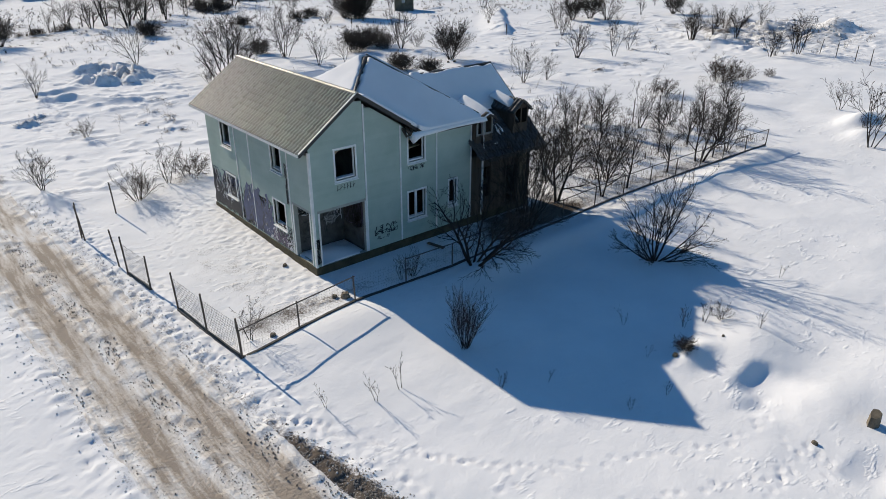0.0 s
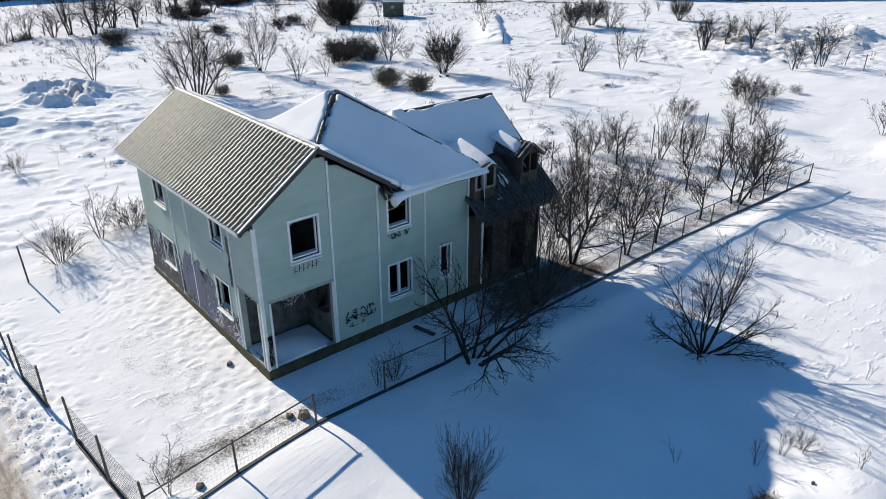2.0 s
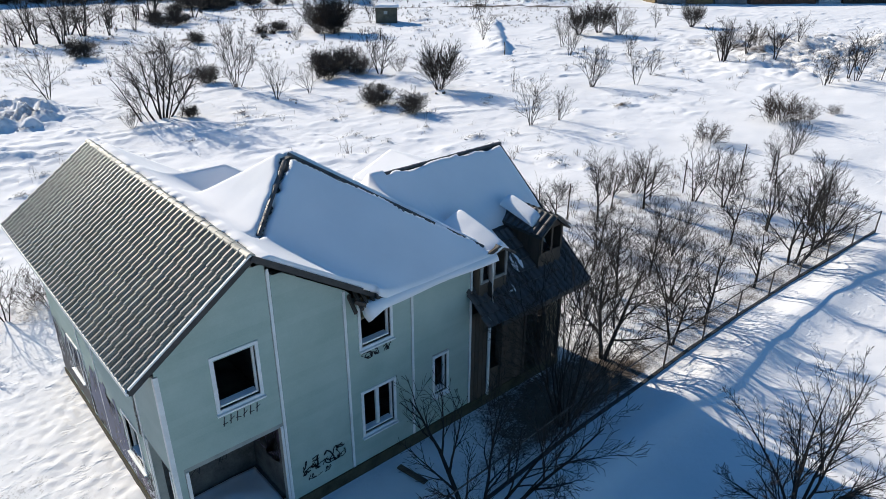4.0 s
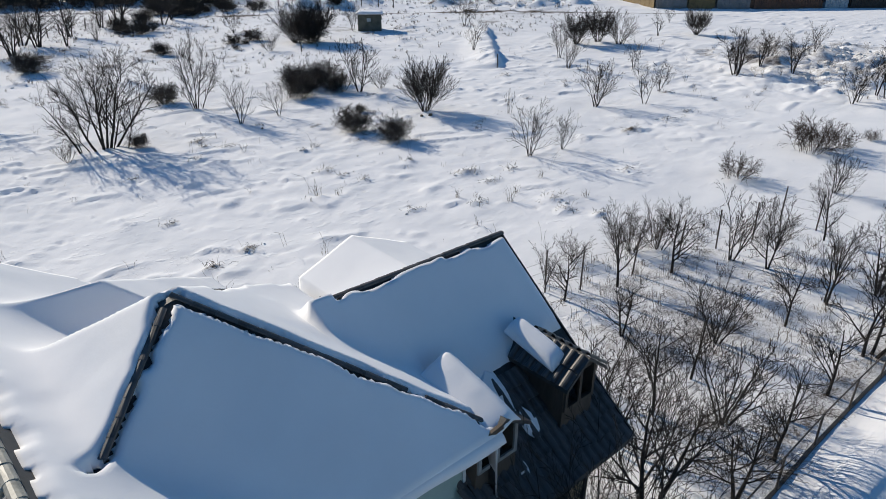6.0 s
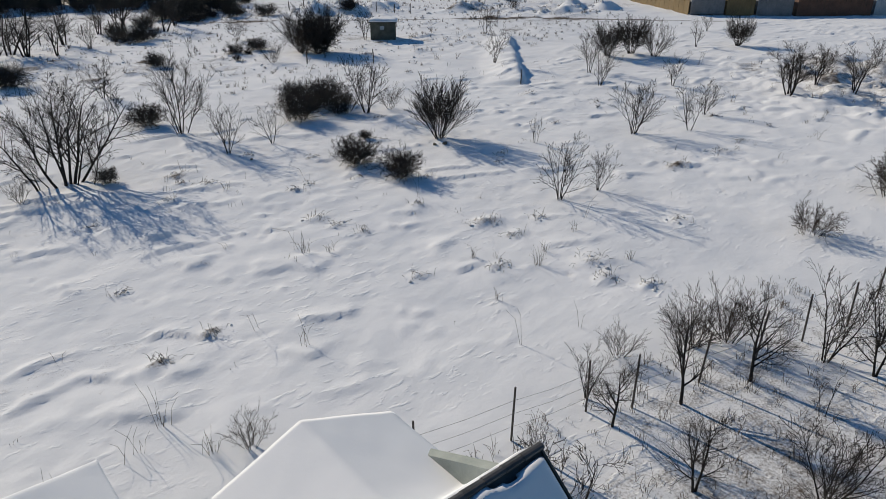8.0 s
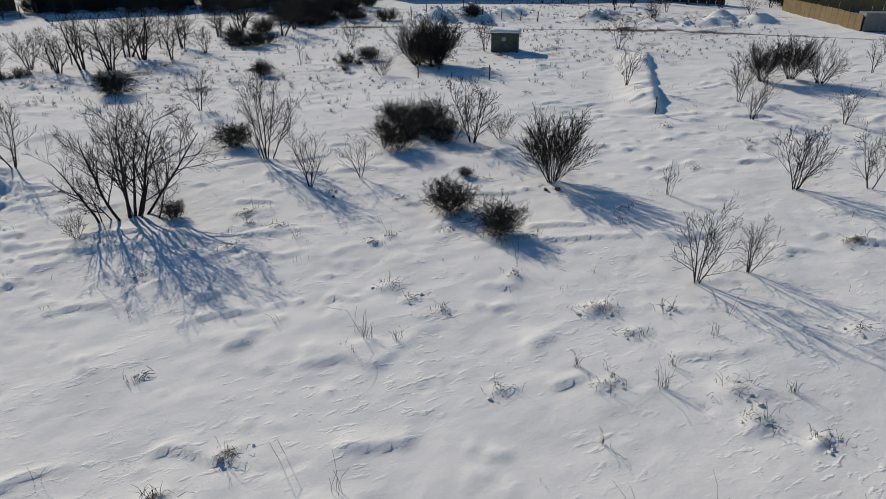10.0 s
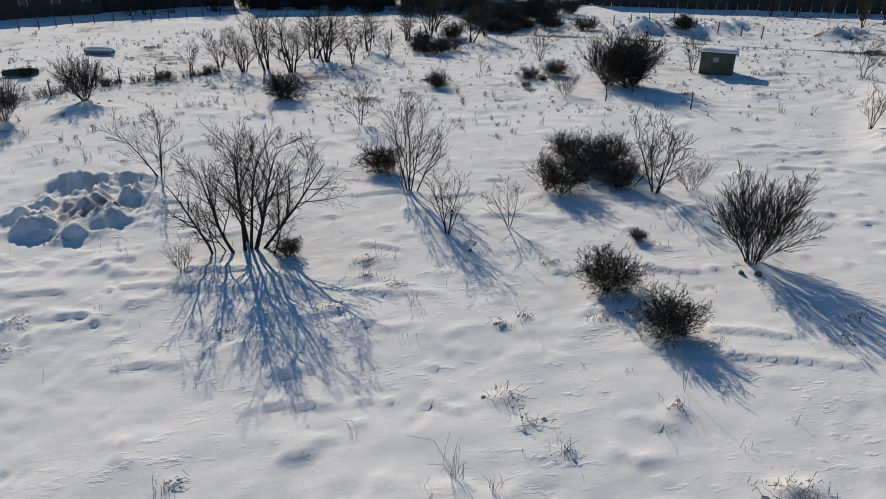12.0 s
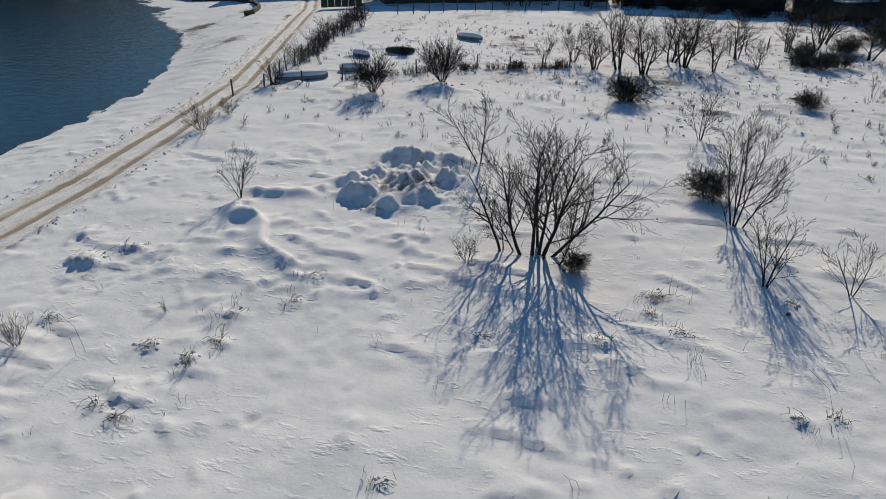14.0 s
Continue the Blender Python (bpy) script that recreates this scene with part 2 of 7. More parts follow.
# ---- mesh helpers ----
class Geo:
    """Collects vertices and faces of one mesh."""

    def __init__(self):
        self.v, self.f = [], []

    def poly(self, *points):
        n = len(self.v)
        self.v += [tuple(p) for p in points]
        self.f.append(tuple(range(n, n + len(points))))

    def box(self, x0, x1, y0, y1, z0, z1):
        self.hexa([(x0, y0, z0), (x1, y0, z0), (x1, y1, z0), (x0, y1, z0)], [(x0, y0, z1), (x1, y0, z1), (x1, y1, z1), (x0, y1, z1)])

    def hexa(self, low, high):
        n, k = len(self.v), len(low)
        self.v += [tuple(p) for p in low] + [tuple(p) for p in high]
        self.f.append(tuple(range(n + k - 1, n - 1, -1)))
        self.f.append(tuple(range(n + k, n + 2 * k)))
        for i in range(k):
            j = (i + 1) % k
            self.f.append((n + i, n + j, n + k + j, n + k + i))

    def beam(self, p, q, w, h, up=(0, 0, 1)):
        p, q, up = Vector(p), Vector(q), Vector(up)
        d = (q - p).normalized()
        s = d.cross(up)
        s = s.normalized() if s.length > 1e-4 else Vector((1, 0, 0))
        u = s.cross(d)
        ring = [s * (w / 2) + u * (h / 2), s * (-w / 2) + u * (h / 2), s * (-w / 2) - u * (h / 2), s * (w / 2) - u * (h / 2)]
        self.hexa([p + r for r in ring], [q + r for r in ring])

    def tube(self, points, radii, sides=4):
        n = len(self.v)
        points = [Vector(p) for p in points]
        for i, p in enumerate(points):
            d = (points[min(i + 1, len(points) - 1)] - points[max(i - 1, 0)]).normalized()
            a = d.orthogonal().normalized() if abs(d.z) > 0.95 else d.cross(Vector((0, 0, 1))).normalized()
            b = d.cross(a)
            for k in range(sides):
                an = 2 * math.pi * k / sides
                self.v.append(tuple(p + (a * math.cos(an) + b * math.sin(an)) * radii[i]))
        for i in range(len(points) - 1):
            for k in range(sides):
                k2 = (k + 1) % sides
                self.f.append((n + i * sides + k, n + i * sides + k2, n + (i + 1) * sides + k2, n + (i + 1) * sides + k))
        self.f.append(tuple(range(n + sides - 1, n - 1, -1)))
        self.f.append(tuple(n + (len(points) - 1) * sides + k for k in range(sides)))

    def ribbon(self, points, width, normal):
        """A flat painted stroke on a wall with that normal."""
        normal = Vector(normal)
        points = [Vector(p) for p in points]
        n = len(self.v)
        for i, p in enumerate(points):
            d = points[min(i + 1, len(points) - 1)] - points[max(i - 1, 0)]
            s = d.cross(normal)
            s = s.normalized() * (width / 2) if s.length > 1e-6 else Vector((0, 0, width / 2))
            self.v += [tuple(p - s), tuple(p + s)]
        for i in range(len(points) - 1):
            self.f.append((n + 2 * i, n + 2 * i + 1, n + 2 * i + 3, n + 2 * i + 2))

    def mesh(self, name, smooth=False):
        me = bpy.data.meshes.new(name)
        me.from_pydata(self.v, [], self.f)
        if smooth:
            me.polygons.foreach_set("use_smooth", [True] * len(me.polygons))
        me.update()
        return me


def part(name, geo, mat, parent=None, label="", smooth=False, local=False):
    """One mesh object; geo is a Geo or a finished mesh. Parts of a thing are given in world places unless local."""
    me = geo.mesh(name, smooth) if isinstance(geo, Geo) else geo
    if mat is not None and not me.materials:
        me.materials.append(mat)
    ob = new(name, me)
    if parent is not None:
        ob.parent = parent
        if not local and parent.type == "EMPTY":
            ob.matrix_parent_inverse = Matrix.Translation(-parent.location)
    if label:
        ob["label"] = label
    return ob


def thing(name, at, label, category, group="", kind=""):
    ob = new(name)
    ob.location = at
    ob.empty_display_size = 0.2
    return tagged(ob, label, category, group, kind)


# ---- smooth noise on the plan ----
TABLES = {}


def vnoise(x, y, seed):
    if seed not in TABLES:
        TABLES[seed] = np.random.RandomState(seed).rand(256, 256)
    table = TABLES[seed]
    xi, yi = np.floor(x).astype(int), np.floor(y).astype(int)
    fx, fy = x - xi, y - yi
    fx, fy = fx * fx * (3 - 2 * fx), fy * fy * (3 - 2 * fy)
    a, b = table[xi % 256, yi % 256], table[(xi + 1) % 256, yi % 256]
    c, d = table[xi % 256, (yi + 1) % 256], table[(xi + 1) % 256, (yi + 1) % 256]
    return (a * (1 - fx) + b * fx) * (1 - fy) + (c * (1 - fx) + d * fx) * fy - 0.5


def fbm(x, y, size, octaves, seed, gain=0.5):
    total, amp, k = 0, 1.0, 1.0 / size
    for o in range(octaves):
        total = total + amp * vnoise(x * k + 17.3 * o, y * k + 5.1 * o, seed + o)
        amp, k = amp * gain, k * 2.03
    return total


def ease(e0, e1, x):
    t = np.clip((x - e0) / (e1 - e0), 0, 1)
    return t * t * (3 - 2 * t)


def hump(x, y, cx, cy, rx, ry, h, turn=0.0):
    c, s = math.cos(turn), math.sin(turn)
    u, v = ((x - cx) * c + (y - cy) * s) / rx, (-(x - cx) * s + (y - cy) * c) / ry
    return h * np.exp(-(u * u + v * v))


ROAD_Y = [-60, -20, 5, 13, 18, 24, 30, 38, 48, 57, 65, 74, 88, 113, 137, 170, 230]
ROAD_X = [14, 9.0, 5.8, 4.92, 4.55, 4.2, 3.95, 3.2, 2.8, 2.75, 1.95, 0.35, -2.6, -11.2, -19.5, -34, -70]
SHORE_Y = [-400, -60, 69.5, 74.5, 82.5, 96.6, 112, 122, 140, 147, 180, 400]
SHORE_X = [-40, -12, -9.3, -9.5, -11.2, -16.3, -25, -34.5, -52.7, -58.6, -80, -240]


def road_x(y):
    return np.interp(y, ROAD_Y, ROAD_X)


def shore_x(y):
    return np.interp(y, SHORE_Y, SHORE_X) + 0.5 * vnoise(y * 0.6, y * 0 + 3.3, 91)


def land(x, y):
    """The height of the snow over the plan, without footprints."""
    x, y = np.asarray(x, float), np.asarray(y, float)
    near = 1 - ease(140, 260, np.hypot(x - 40, y - 50))
    z = 0.30 * fbm(x, y, 26, 3, 3) * near
    z = z + (0.13 * fbm(x, y, 5.5, 3, 11) + 0.026 * fbm(x * 0.6, y * 1.3, 1.5, 3, 23)) * near
    # wind drifts and small lumps of the open field
    drift = fbm(x * 0.55 + y * 0.25, y * 1.0 - x * 0.2, 2.6, 3, 31)
    field = ease(34, 40, y) * near
    z = z + field * 0.075 * np.maximum(drift, 0)
    patch = ease(-0.05, 0.35, fbm(x, y, 11, 3, 47))
    lips = np.maximum(fbm(x * 0.75 + y * 0.35, y * 1.15 - x * 0.3, 1.05, 3, 44) - 0.16, 0)
    z = z + field * (0.1 + patch) * 0.30 * lips + field * 0.035 * fbm(x, y, 0.7, 2, 49)
    z = z + field * 0.6 * np.maximum(fbm(x, y, 0.85, 2, 53) - 0.46, 0)
    # short wind scarps, steep on the side away from the sun
    phase = (y * 0.9 + 0.32 * x) / 2.1 + 1.5 * fbm(x, y, 6, 3, 63)
    saw = phase - np.floor(phase)
    z = z + field * 0.16 * ease(0.12, 0.34, fbm(x * 0.8, y, 1.9, 3, 65)) * ease(0.0, 0.10, saw) * (1 - saw) ** 2
    # flat yard and level ground at the house
    yard = ease(7.0, 8.5, x) * (1 - ease(25.5, 27.5, x)) * ease(18.5, 20.5, y) * (1 - ease(33.5, 35.5, y))
    z = z * (1 - 0.85 * yard) - 0.02 * yard
    z = z + 0.16 * ease(24, 33, y) * (1 - ease(36, 44, y)) * ease(9, 12, x) * (1 - ease(14, 20, x))
    # berm outside the garden fence, and heaps beyond it
    z = z + 0.17 * np.exp(-((y - 18.5 - 0.15 * np.sin(x * 0.7)) / 1.5) ** 2) * ease(7.4, 11.5, x) * (1 - ease(12.5, 17, x))
    z = z + 0.25 * np.exp(-((y - 18.9) / 0.8) ** 2) * ease(15, 20, x) * (1 - ease(43, 47, x))
    z = z + hump(x, y, 21.8, 8.6, 2.2, 1.3, 0.30, 0.3) + hump(x, y, 19.6, 9.6, 0.8, 0.5, 0.35) + hump(x, y, 20.8, 5.4, 1.2, 0.8, 0.12)
    z = z + hump(x, y, 23.4, 4.6, 2.4, 1.8, 0.22) + hump(x, y, 56, 18.5, 2.4, 1.0, 0.7) + hump(x, y, 52.5, 16.8, 1.4, 0.9, 0.35)
    # hollows scooped by the wind: steep on the sunny side, running out gently on the other
    for cx, cy, w, far_lip, depth in ((19.9, 7.55, 0.9, 1.9, 0.30), (18.8, 7.0, 0.7, 1.3, 0.15), (18.3, 3.6, 0.9, 1.6, 0.22)):
        u = (x - cx + 0.3 * (y - cy)) / w + 0.25 * fbm(x, y, 0.9, 2, 87)
        v = y - cy + 0.35 * fbm(x, y, 1.1, 2, 88)
        z = z - depth * np.exp(-u ** 4) * (1 - ease(-0.25, 0.55, v)) * ease(-far_lip, 0.1, v)
    # spoil heaps in the field
    r = np.random.RandomState(5)
    for _ in range(26):
        a, q = r.uniform(0, 6.28), math.sqrt(r.rand())
        z = z + hump(x, y, 18.9 + 2.1 * q * math.cos(a), 68.6 + 3.0 * q * math.sin(a), r.uniform(0.4, 0.9), r.uniform(0.3, 0.6), r.uniform(0.10, 0.32), r.uniform(0, 3))
    for cx, cy, rx, ry, h, turn in ((20.1, 73.0, 1.5, 0.75, 0.75, 0.1), (17.6, 73.3, 1.3, 0.7, 0.70, -0.1), (19.4, 65.6, 0.75, 0.5, 0.55, 0.1), (20.2, 67.2, 1.4, 0.8, 0.60, 0.3), (17.2, 66.5, 0.9, 0.5, 0.45, 0.0), (16.0, 68.4, 0.9, 0.6, 0.50, 0.2), (14.4, 66.2, 0.7, 0.4, 0.25, 0.0), (15.0, 67.1, 0.5, 0.4, 0.22, 0.4), (18.2, 70.6, 1.0, 0.5, 0.40, 0.2), (21.4, 69.8, 0.7, 0.9, 0.45, 0.0)):
        z = z + hump(x, y, cx, cy, rx, ry, h, turn)
    heap = np.exp(-(((x - 19.0) / 3.3) ** 2 + ((y - 69.6) / 4.6) ** 2) ** 3)
    z = z + heap * (1.05 * np.abs(fbm(x, y, 1.4, 4, 61, 0.62)) - 0.25)
    for cx, cy, rx, ry, h in ((13.0, 65.8, 1.5, 0.45, 0.34), (12.9, 62.6, 0.7, 0.4, 0.24), (13.6, 60.6, 0.5, 0.4, 0.20), (14.4, 59.0, 0.6, 0.35, 0.24), (15.0, 57.4, 0.5, 0.9, 0.16)):
        z = z + hump(x, y, cx, cy, rx, ry, h)
    # big heaps and rough ground far off
    for cx, cy, rx, ry, h in ((76, 118, 2.4, 2.0, 1.5), (81, 117, 2.2, 1.9, 1.9), (86, 116, 1.9, 1.7, 1.5), (79, 122, 4, 2.4, 0.9), (90, 118, 1.8, 1.5, 1.0), (97, 108, 2.2, 1.6, 1.2), (101, 110, 2.0, 1.6, 1.0), (113, 99, 2.2, 1.5, 1.1), (117, 95, 2.4, 1.6, 1.2), (109, 96, 1.6, 1.2, 0.8), (101, 39, 3.0, 1.8, 1.3), (96, 46, 3, 2.0, 0.7)):
        z = z + hump(x, y, cx, cy, rx, ry, h)
    rough = np.exp(-(((x - 90) / 16) ** 2 + ((y - 43) / 14) ** 2) ** 2) + np.exp(-(((x - 82) / 14) ** 2 + ((y - 119) / 8) ** 2) ** 2) + np.exp(-(((x - 108) / 14) ** 2 + ((y - 100) / 9) ** 2) ** 2)
    z = z + rough * 1.3 * np.abs(fbm(x, y, 3.4, 4, 71))
    # low bank in the field
    along = (x - 65) * 0.68 + (y - 64.2) * 0.733
    aside = (x - 65) * 0.733 - (y - 64.2) * 0.68
    bank = (0.62 + 0.4 * fbm(x, y, 2.2, 3, 57)) * ease(-4.0, 0.1, aside + 0.3 * fbm(x, y, 3, 2, 58)) * (1 - ease(0.0, 0.75, aside + 0.3 * fbm(x, y, 3, 2, 58)))
    z = z + bank * ease(-0.3, 0.8, along) * (1 - ease(24, 27, along))
    # small snow step running towards the spoil heaps
    a_ = (x - 11.5) * 0.69 - (y - 64.5) * 0.724
    b_ = (x - 11.5) * 0.724 + (y - 64.5) * 0.69 + 0.3 * np.sin(a_ * 1.3)
    z = z + 0.30 * ease(-1.2, 0.0, b_) * (1 - ease(0.0, 0.3, b_)) * ease(0, 1, a_) * (1 - ease(8.5, 9.6, a_))
    # rough clods along the road, road bed, bank down to the water
    rd = x - road_x(y)
    z = z * (1 - 0.8 * np.exp(-(rd / 2.6) ** 4))
    z = z - 0.13 * np.exp(-(rd / 1.75) ** 6) * near
    z = z * (1 - 0.65 * (1 - ease(-3.4, -2.4, rd)) * (1 - ease(34, 44, y)))
    z = z - 0.05 * np.exp(-((rd + 3.3 + 0.25 * np.sin(y * 0.3)) / 0.12) ** 2) * ease(6, 9, y) * (1 - ease(26, 30, y))
    edge = np.exp(-((np.abs(rd) - 2.1) / 0.45) ** 2)
    z = z + edge * (0.03 + 0.20 * np.abs(fbm(x, y, 0.55, 3, 81))) * near
    verge = np.exp(-((rd - 3.0) / 0.75) ** 4) * ease(8, 12, y) * (1 - ease(36, 46, y))
    z = z + verge * 0.10 * np.abs(fbm(x, y, 0.45, 3, 83))
    trodden = ease(7.6, 8.6, x) * (1 - ease(12.5, 13.2, x)) * ease(19.8, 21, y) * (1 - ease(33, 35, y))
    z = z + trodden * 0.085 * np.abs(fbm(x, y, 0.34, 3, 85)) * (0.12 + ease(9.4, 11.2, x + 1.2 * fbm(x, y, 3, 2, 86)))
    sx = shore_x(y)
    down = np.clip((road_x(y) - 2.6 - x) / np.maximum(road_x(y) - 2.6 - sx, 1), 0, 1)
    z = z - 1.0 * ease(0, 1, down) ** 1.3 - np.clip((sx - x) * 0.45, 0, 4)
    return z


def on_land(x, y):
    return float(land(np.array([x]), np.array([y]))[0])


# ---- ground, water, road ----
def spread(start, stop, n, power=2.2):
    t = np.linspace(0, 1, n) ** power
    return start + (stop - start) * t


GX = np.concatenate([spread(-60, -2500, 16)[:0:-1], np.arange(-60, -4, 0.6), np.arange(-4, 4, 0.16), np.arange(4, 13, 0.08), np.arange(13, 24, 0.09), np.arange(24, 34, 0.16), np.arange(34, 62, 0.22), np.arange(62, 88, 0.3), np.arange(88, 130, 0.6), spread(130, 2500, 16)])
GY = np.concatenate([spread(-10, -2500, 14)[:0:-1], np.arange(-10, 4, 0.5), np.arange(4, 36, 0.09), np.arange(36, 72, 0.2), np.arange(72, 112, 0.38), np.arange(112, 162, 0.8), spread(162, 2500, 16)])
gx, gy = np.meshgrid(GX, GY, indexing="ij")
gz = land(gx, gy)
under = (gx > 12.9) & (gx < 25.0) & (gy > 23.2) & (gy < 32.3)
gz[under] = -0.12


def dent(cx, cy, radius, depth):
    i0, i1 = np.searchsorted(GX, (cx - 3 * radius, cx + 3 * radius))
    j0, j1 = np.searchsorted(GY, (cy - 3 * radius, cy + 3 * radius))
    d2 = ((gx[i0:i1, j0:j1] - cx) ** 2 + (gy[i0:i1, j0:j1] - cy) ** 2) / radius ** 2
    gz[i0:i1, j0:j1] += -depth * np.exp(-d2) + 0.2 * depth * np.exp(-(np.sqrt(d2) - 1.6) ** 2 * 3)


steps = random.Random(12)


def trail(points, spacing=0.34, side=0.08, depth=0.045, size=(0.06, 0.085)):
    """Footprints from point to point; each one a short deep print with a scuffed edge."""
    for (x0, y0), (x1, y1) in zip(points, points[1:]):
        length = math.hypot(x1 - x0, y1 - y0)
        for k in range(max(int(length / spacing), 1)):
            t, s = k * spacing / length, side * (1 if k % 2 else -1)
            nx, ny = -(y1 - y0) / length, (x1 - x0) / length
            px0, py0 = x0 + (x1 - x0) * t + nx * s + steps.gauss(0, 0.05), y0 + (y1 - y0) * t + ny * s + steps.gauss(0, 0.05)
            r, d = steps.uniform(*size), depth * steps.uniform(0.6, 1.2)
            dent(px0, py0, r, d)
            dent(px0 - ny * 0.10, py0 + nx * 0.10, r * 0.9, d * 0.8)
            if k % 3 == 0:
                dent(px0 + steps.gauss(0, 0.16), py0 + steps.gauss(0, 0.16), r * 0.7, d * 0.4)


for path in ([(5.85, 18.56), (6.3, 16.62), (6.87, 15.66), (7.6, 15.04), (8.14, 13.88), (8.39, 13.22), (9.07, 12.21), (9.7, 11.4), (10.51, 10.26), (11.73, 9.13), (13.09, 8.39), (14.4, 7.71), (15.28, 6.97), (16.45, 6.65), (17.68, 6.43), (18.8, 6.36)],):
    trail(path)
for path in ([(6.5, 16.4), (7.4, 15.3), (8.4, 13.5), (9.5, 11.7), (10.5, 10.4), (11.7, 9.3), (13.1, 8.5)], [(9.82, 9.39), (10.67, 9.33), (11.03, 8.93)], [(12.0, 7.2), (13.05, 6.66), (14.26, 6.11), (15.29, 5.53), (16.19, 4.97), (17.31, 5.05), (18.07, 5.06)], [(15.23, 4.82), (16.66, 4.97), (17.47, 5.13), (17.7, 6.3)]):
    trail(path)
for path in ([(18.1, 5.0), (17.83, 4.61), (17.28, 4.05), (16.93, 3.39)], [(18.0, 5.0), (17.9, 4.2), (17.5, 3.6)], [(5.33, 27.7), (5.26, 24.5), (5.45, 20.95), (5.6, 19.6), (5.8, 17.8)], [(5.6, 27.0), (5.6, 24.0), (5.8, 21.0), (6.0, 18.2)], [(8.3, 28.6), (10.2, 31.5), (11.2, 34.5)], [(6.2, 34.0), (8.8, 33.6), (11.5, 34.0)], [(5.5, 38), (8.5, 36.0), (12, 34.5)]):
    trail(path)
trail([(3.04, 22.75), (2.64, 20.55), (2.34, 18.39), (1.87, 16.34), (1.5, 14.5)], 0.12, 0.02, 0.05)
trail([(1.69, 23.0), (1.91, 20.4), (2.03, 18.65), (2.2, 15.5)], 0.35, 0.06, 0.035)
for _ in range(230):
    x, y = steps.uniform(8.2, 12.3), steps.uniform(20.2, 33.5)
    if steps.random() < 0.35 + 0.65 * math.exp(-((x - 11.2) / 1.3) ** 2):
        dent(x, y, steps.uniform(0.09, 0.15), steps.uniform(0.004, 0.026))
for _ in range(620):
    y = steps.uniform(11, 40)
    dent(float(road_x(y)) + steps.gauss(2.2, 0.5), y, steps.uniform(0.07, 0.12), steps.uniform(0.015, 0.055))
for _ in range(50):
    y = steps.uniform(11, 30)
    dent(float(road_x(y)) - steps.uniform(2.2, 4.0), y, steps.uniform(0.08, 0.13), steps.uniform(0.02, 0.05))
for _ in range(130):
    x, y, a = steps.uniform(8, 62), steps.uniform(37, 74), steps.gauss(0.6, 0.7)
    for k in range(steps.randint(1, 5)):
        dent(x + steps.gauss(0.3, 0.1) * k * math.cos(a), y + steps.gauss(0.3, 0.1) * k * math.sin(a), steps.uniform(0.12, 0.18), steps.uniform(0.02, 0.09))
trail([(29.3, 16.2), (34.6, 16.8), (38.6, 16.9), (44.7, 17.3)], 0.25, 0.05, 0.035)
trail([(45, 92.5), (36, 92.5), (26, 93.5), (14, 86), (8, 82)], 0.35, 0.2, 0.14)

CLUMPS = [(42.0, 37.7, 0.8), (41.3, 36.4, 0.6), (38.6, 40.0, 0.5), (35.2, 41.5, 0.35), (35.2, 49.5, 0.5), (35.5, 48.1, 0.4), (42.2, 34.9, 0.5), (41.8, 43.7, 0.6), (41.3, 42.0, 0.45), (26.9, 42.9, 0.4), (24.8, 42.0, 0.4), (48.9, 37.9, 0.5), (56.2, 42.7, 0.8), (61.0, 42.4, 0.9), (8.9, 56.5, 0.9), (10.1, 58.0, 0.8), (15.4, 51.9, 0.45), (17.2, 54.4, 0.6), (17.6, 52.7, 0.6), (16.1, 48.6, 0.4), (10.9, 52.3, 0.5), (18.7, 57.8, 0.5), (32.3, 60.0, 0.6), (33.1, 57.5, 0.5), (30.4, 56.2, 0.35), (37.4, 53.9, 0.3), (40.3, 53.2, 0.4)]
CLUMPS += [(steps.uniform(14, 70), steps.uniform(40, 78), steps.uniform(0.25, 0.5)) for _ in range(45)] + [(steps.uniform(2, 100), steps.uniform(80, 126), steps.uniform(0.5, 1.1)) for _ in range(110)]
# soil showing through the snow; some terms also paint in shade
dirt_shade = np.zeros_like(gx)
for cx, cy, r in CLUMPS:
    i0, i1 = np.searchsorted(GX, (cx - 3 * r, cx + 3 * r))
    j0, j1 = np.searchsorted(GY, (cy - 3 * r, cy + 3 * r))
    px_, py_ = gx[i0:i1, j0:j1], gy[i0:i1, j0:j1]
    near_ = np.exp(-((px_ - cx) ** 2 + ((py_ - cy) * 1.5) ** 2) / r ** 2)
    gz[i0:i1, j0:j1] += near_ * (0.05 + 0.62 * r * np.abs(fbm(px_, py_, 0.6, 3, 151)))
    dirt_shade[i0:i1, j0:j1] += 0.50 * near_
rd = np.abs(gx - road_x(gy))
dirt_shade += 0.34 * np.exp(-((rd - 1.95) / 0.4) ** 2) + 0.14 * np.exp(-((gx - road_x(gy) - 2.3) / 0.9) ** 2) * (1 - ease(34, 46, gy))
dirt_shade += 0.72 * np.exp(-((gx - road_x(gy) - 2.05 - 0.12 * (13.5 - gy)) / 0.50) ** 2) * (1 - ease(13, 16.5, gy)) * ease(2, 6, gy)
# brown orchard ground, deepened to include the shade under its trees
dirt_shade += 0.58 * np.exp(-(((gx - 36) / 9.5) ** 2 + ((gy - 26.0) / 5.0) ** 2)) + 0.18 * np.exp(-((gy - 29.6 + 0.17 * (gx - 38)) / 0.7) ** 2) * ease(33, 35, gx) * (1 - ease(47, 49, gx))
dirt_shade += 0.48 * np.exp(-(((gx - 12.4) / 2.4) ** 2 + ((gy - 37.2) / 1.6) ** 2)) + 0.38 * np.exp(-(((gx - 10.2) / 2.4) ** 2 + ((gy - 25) / 7) ** 2))
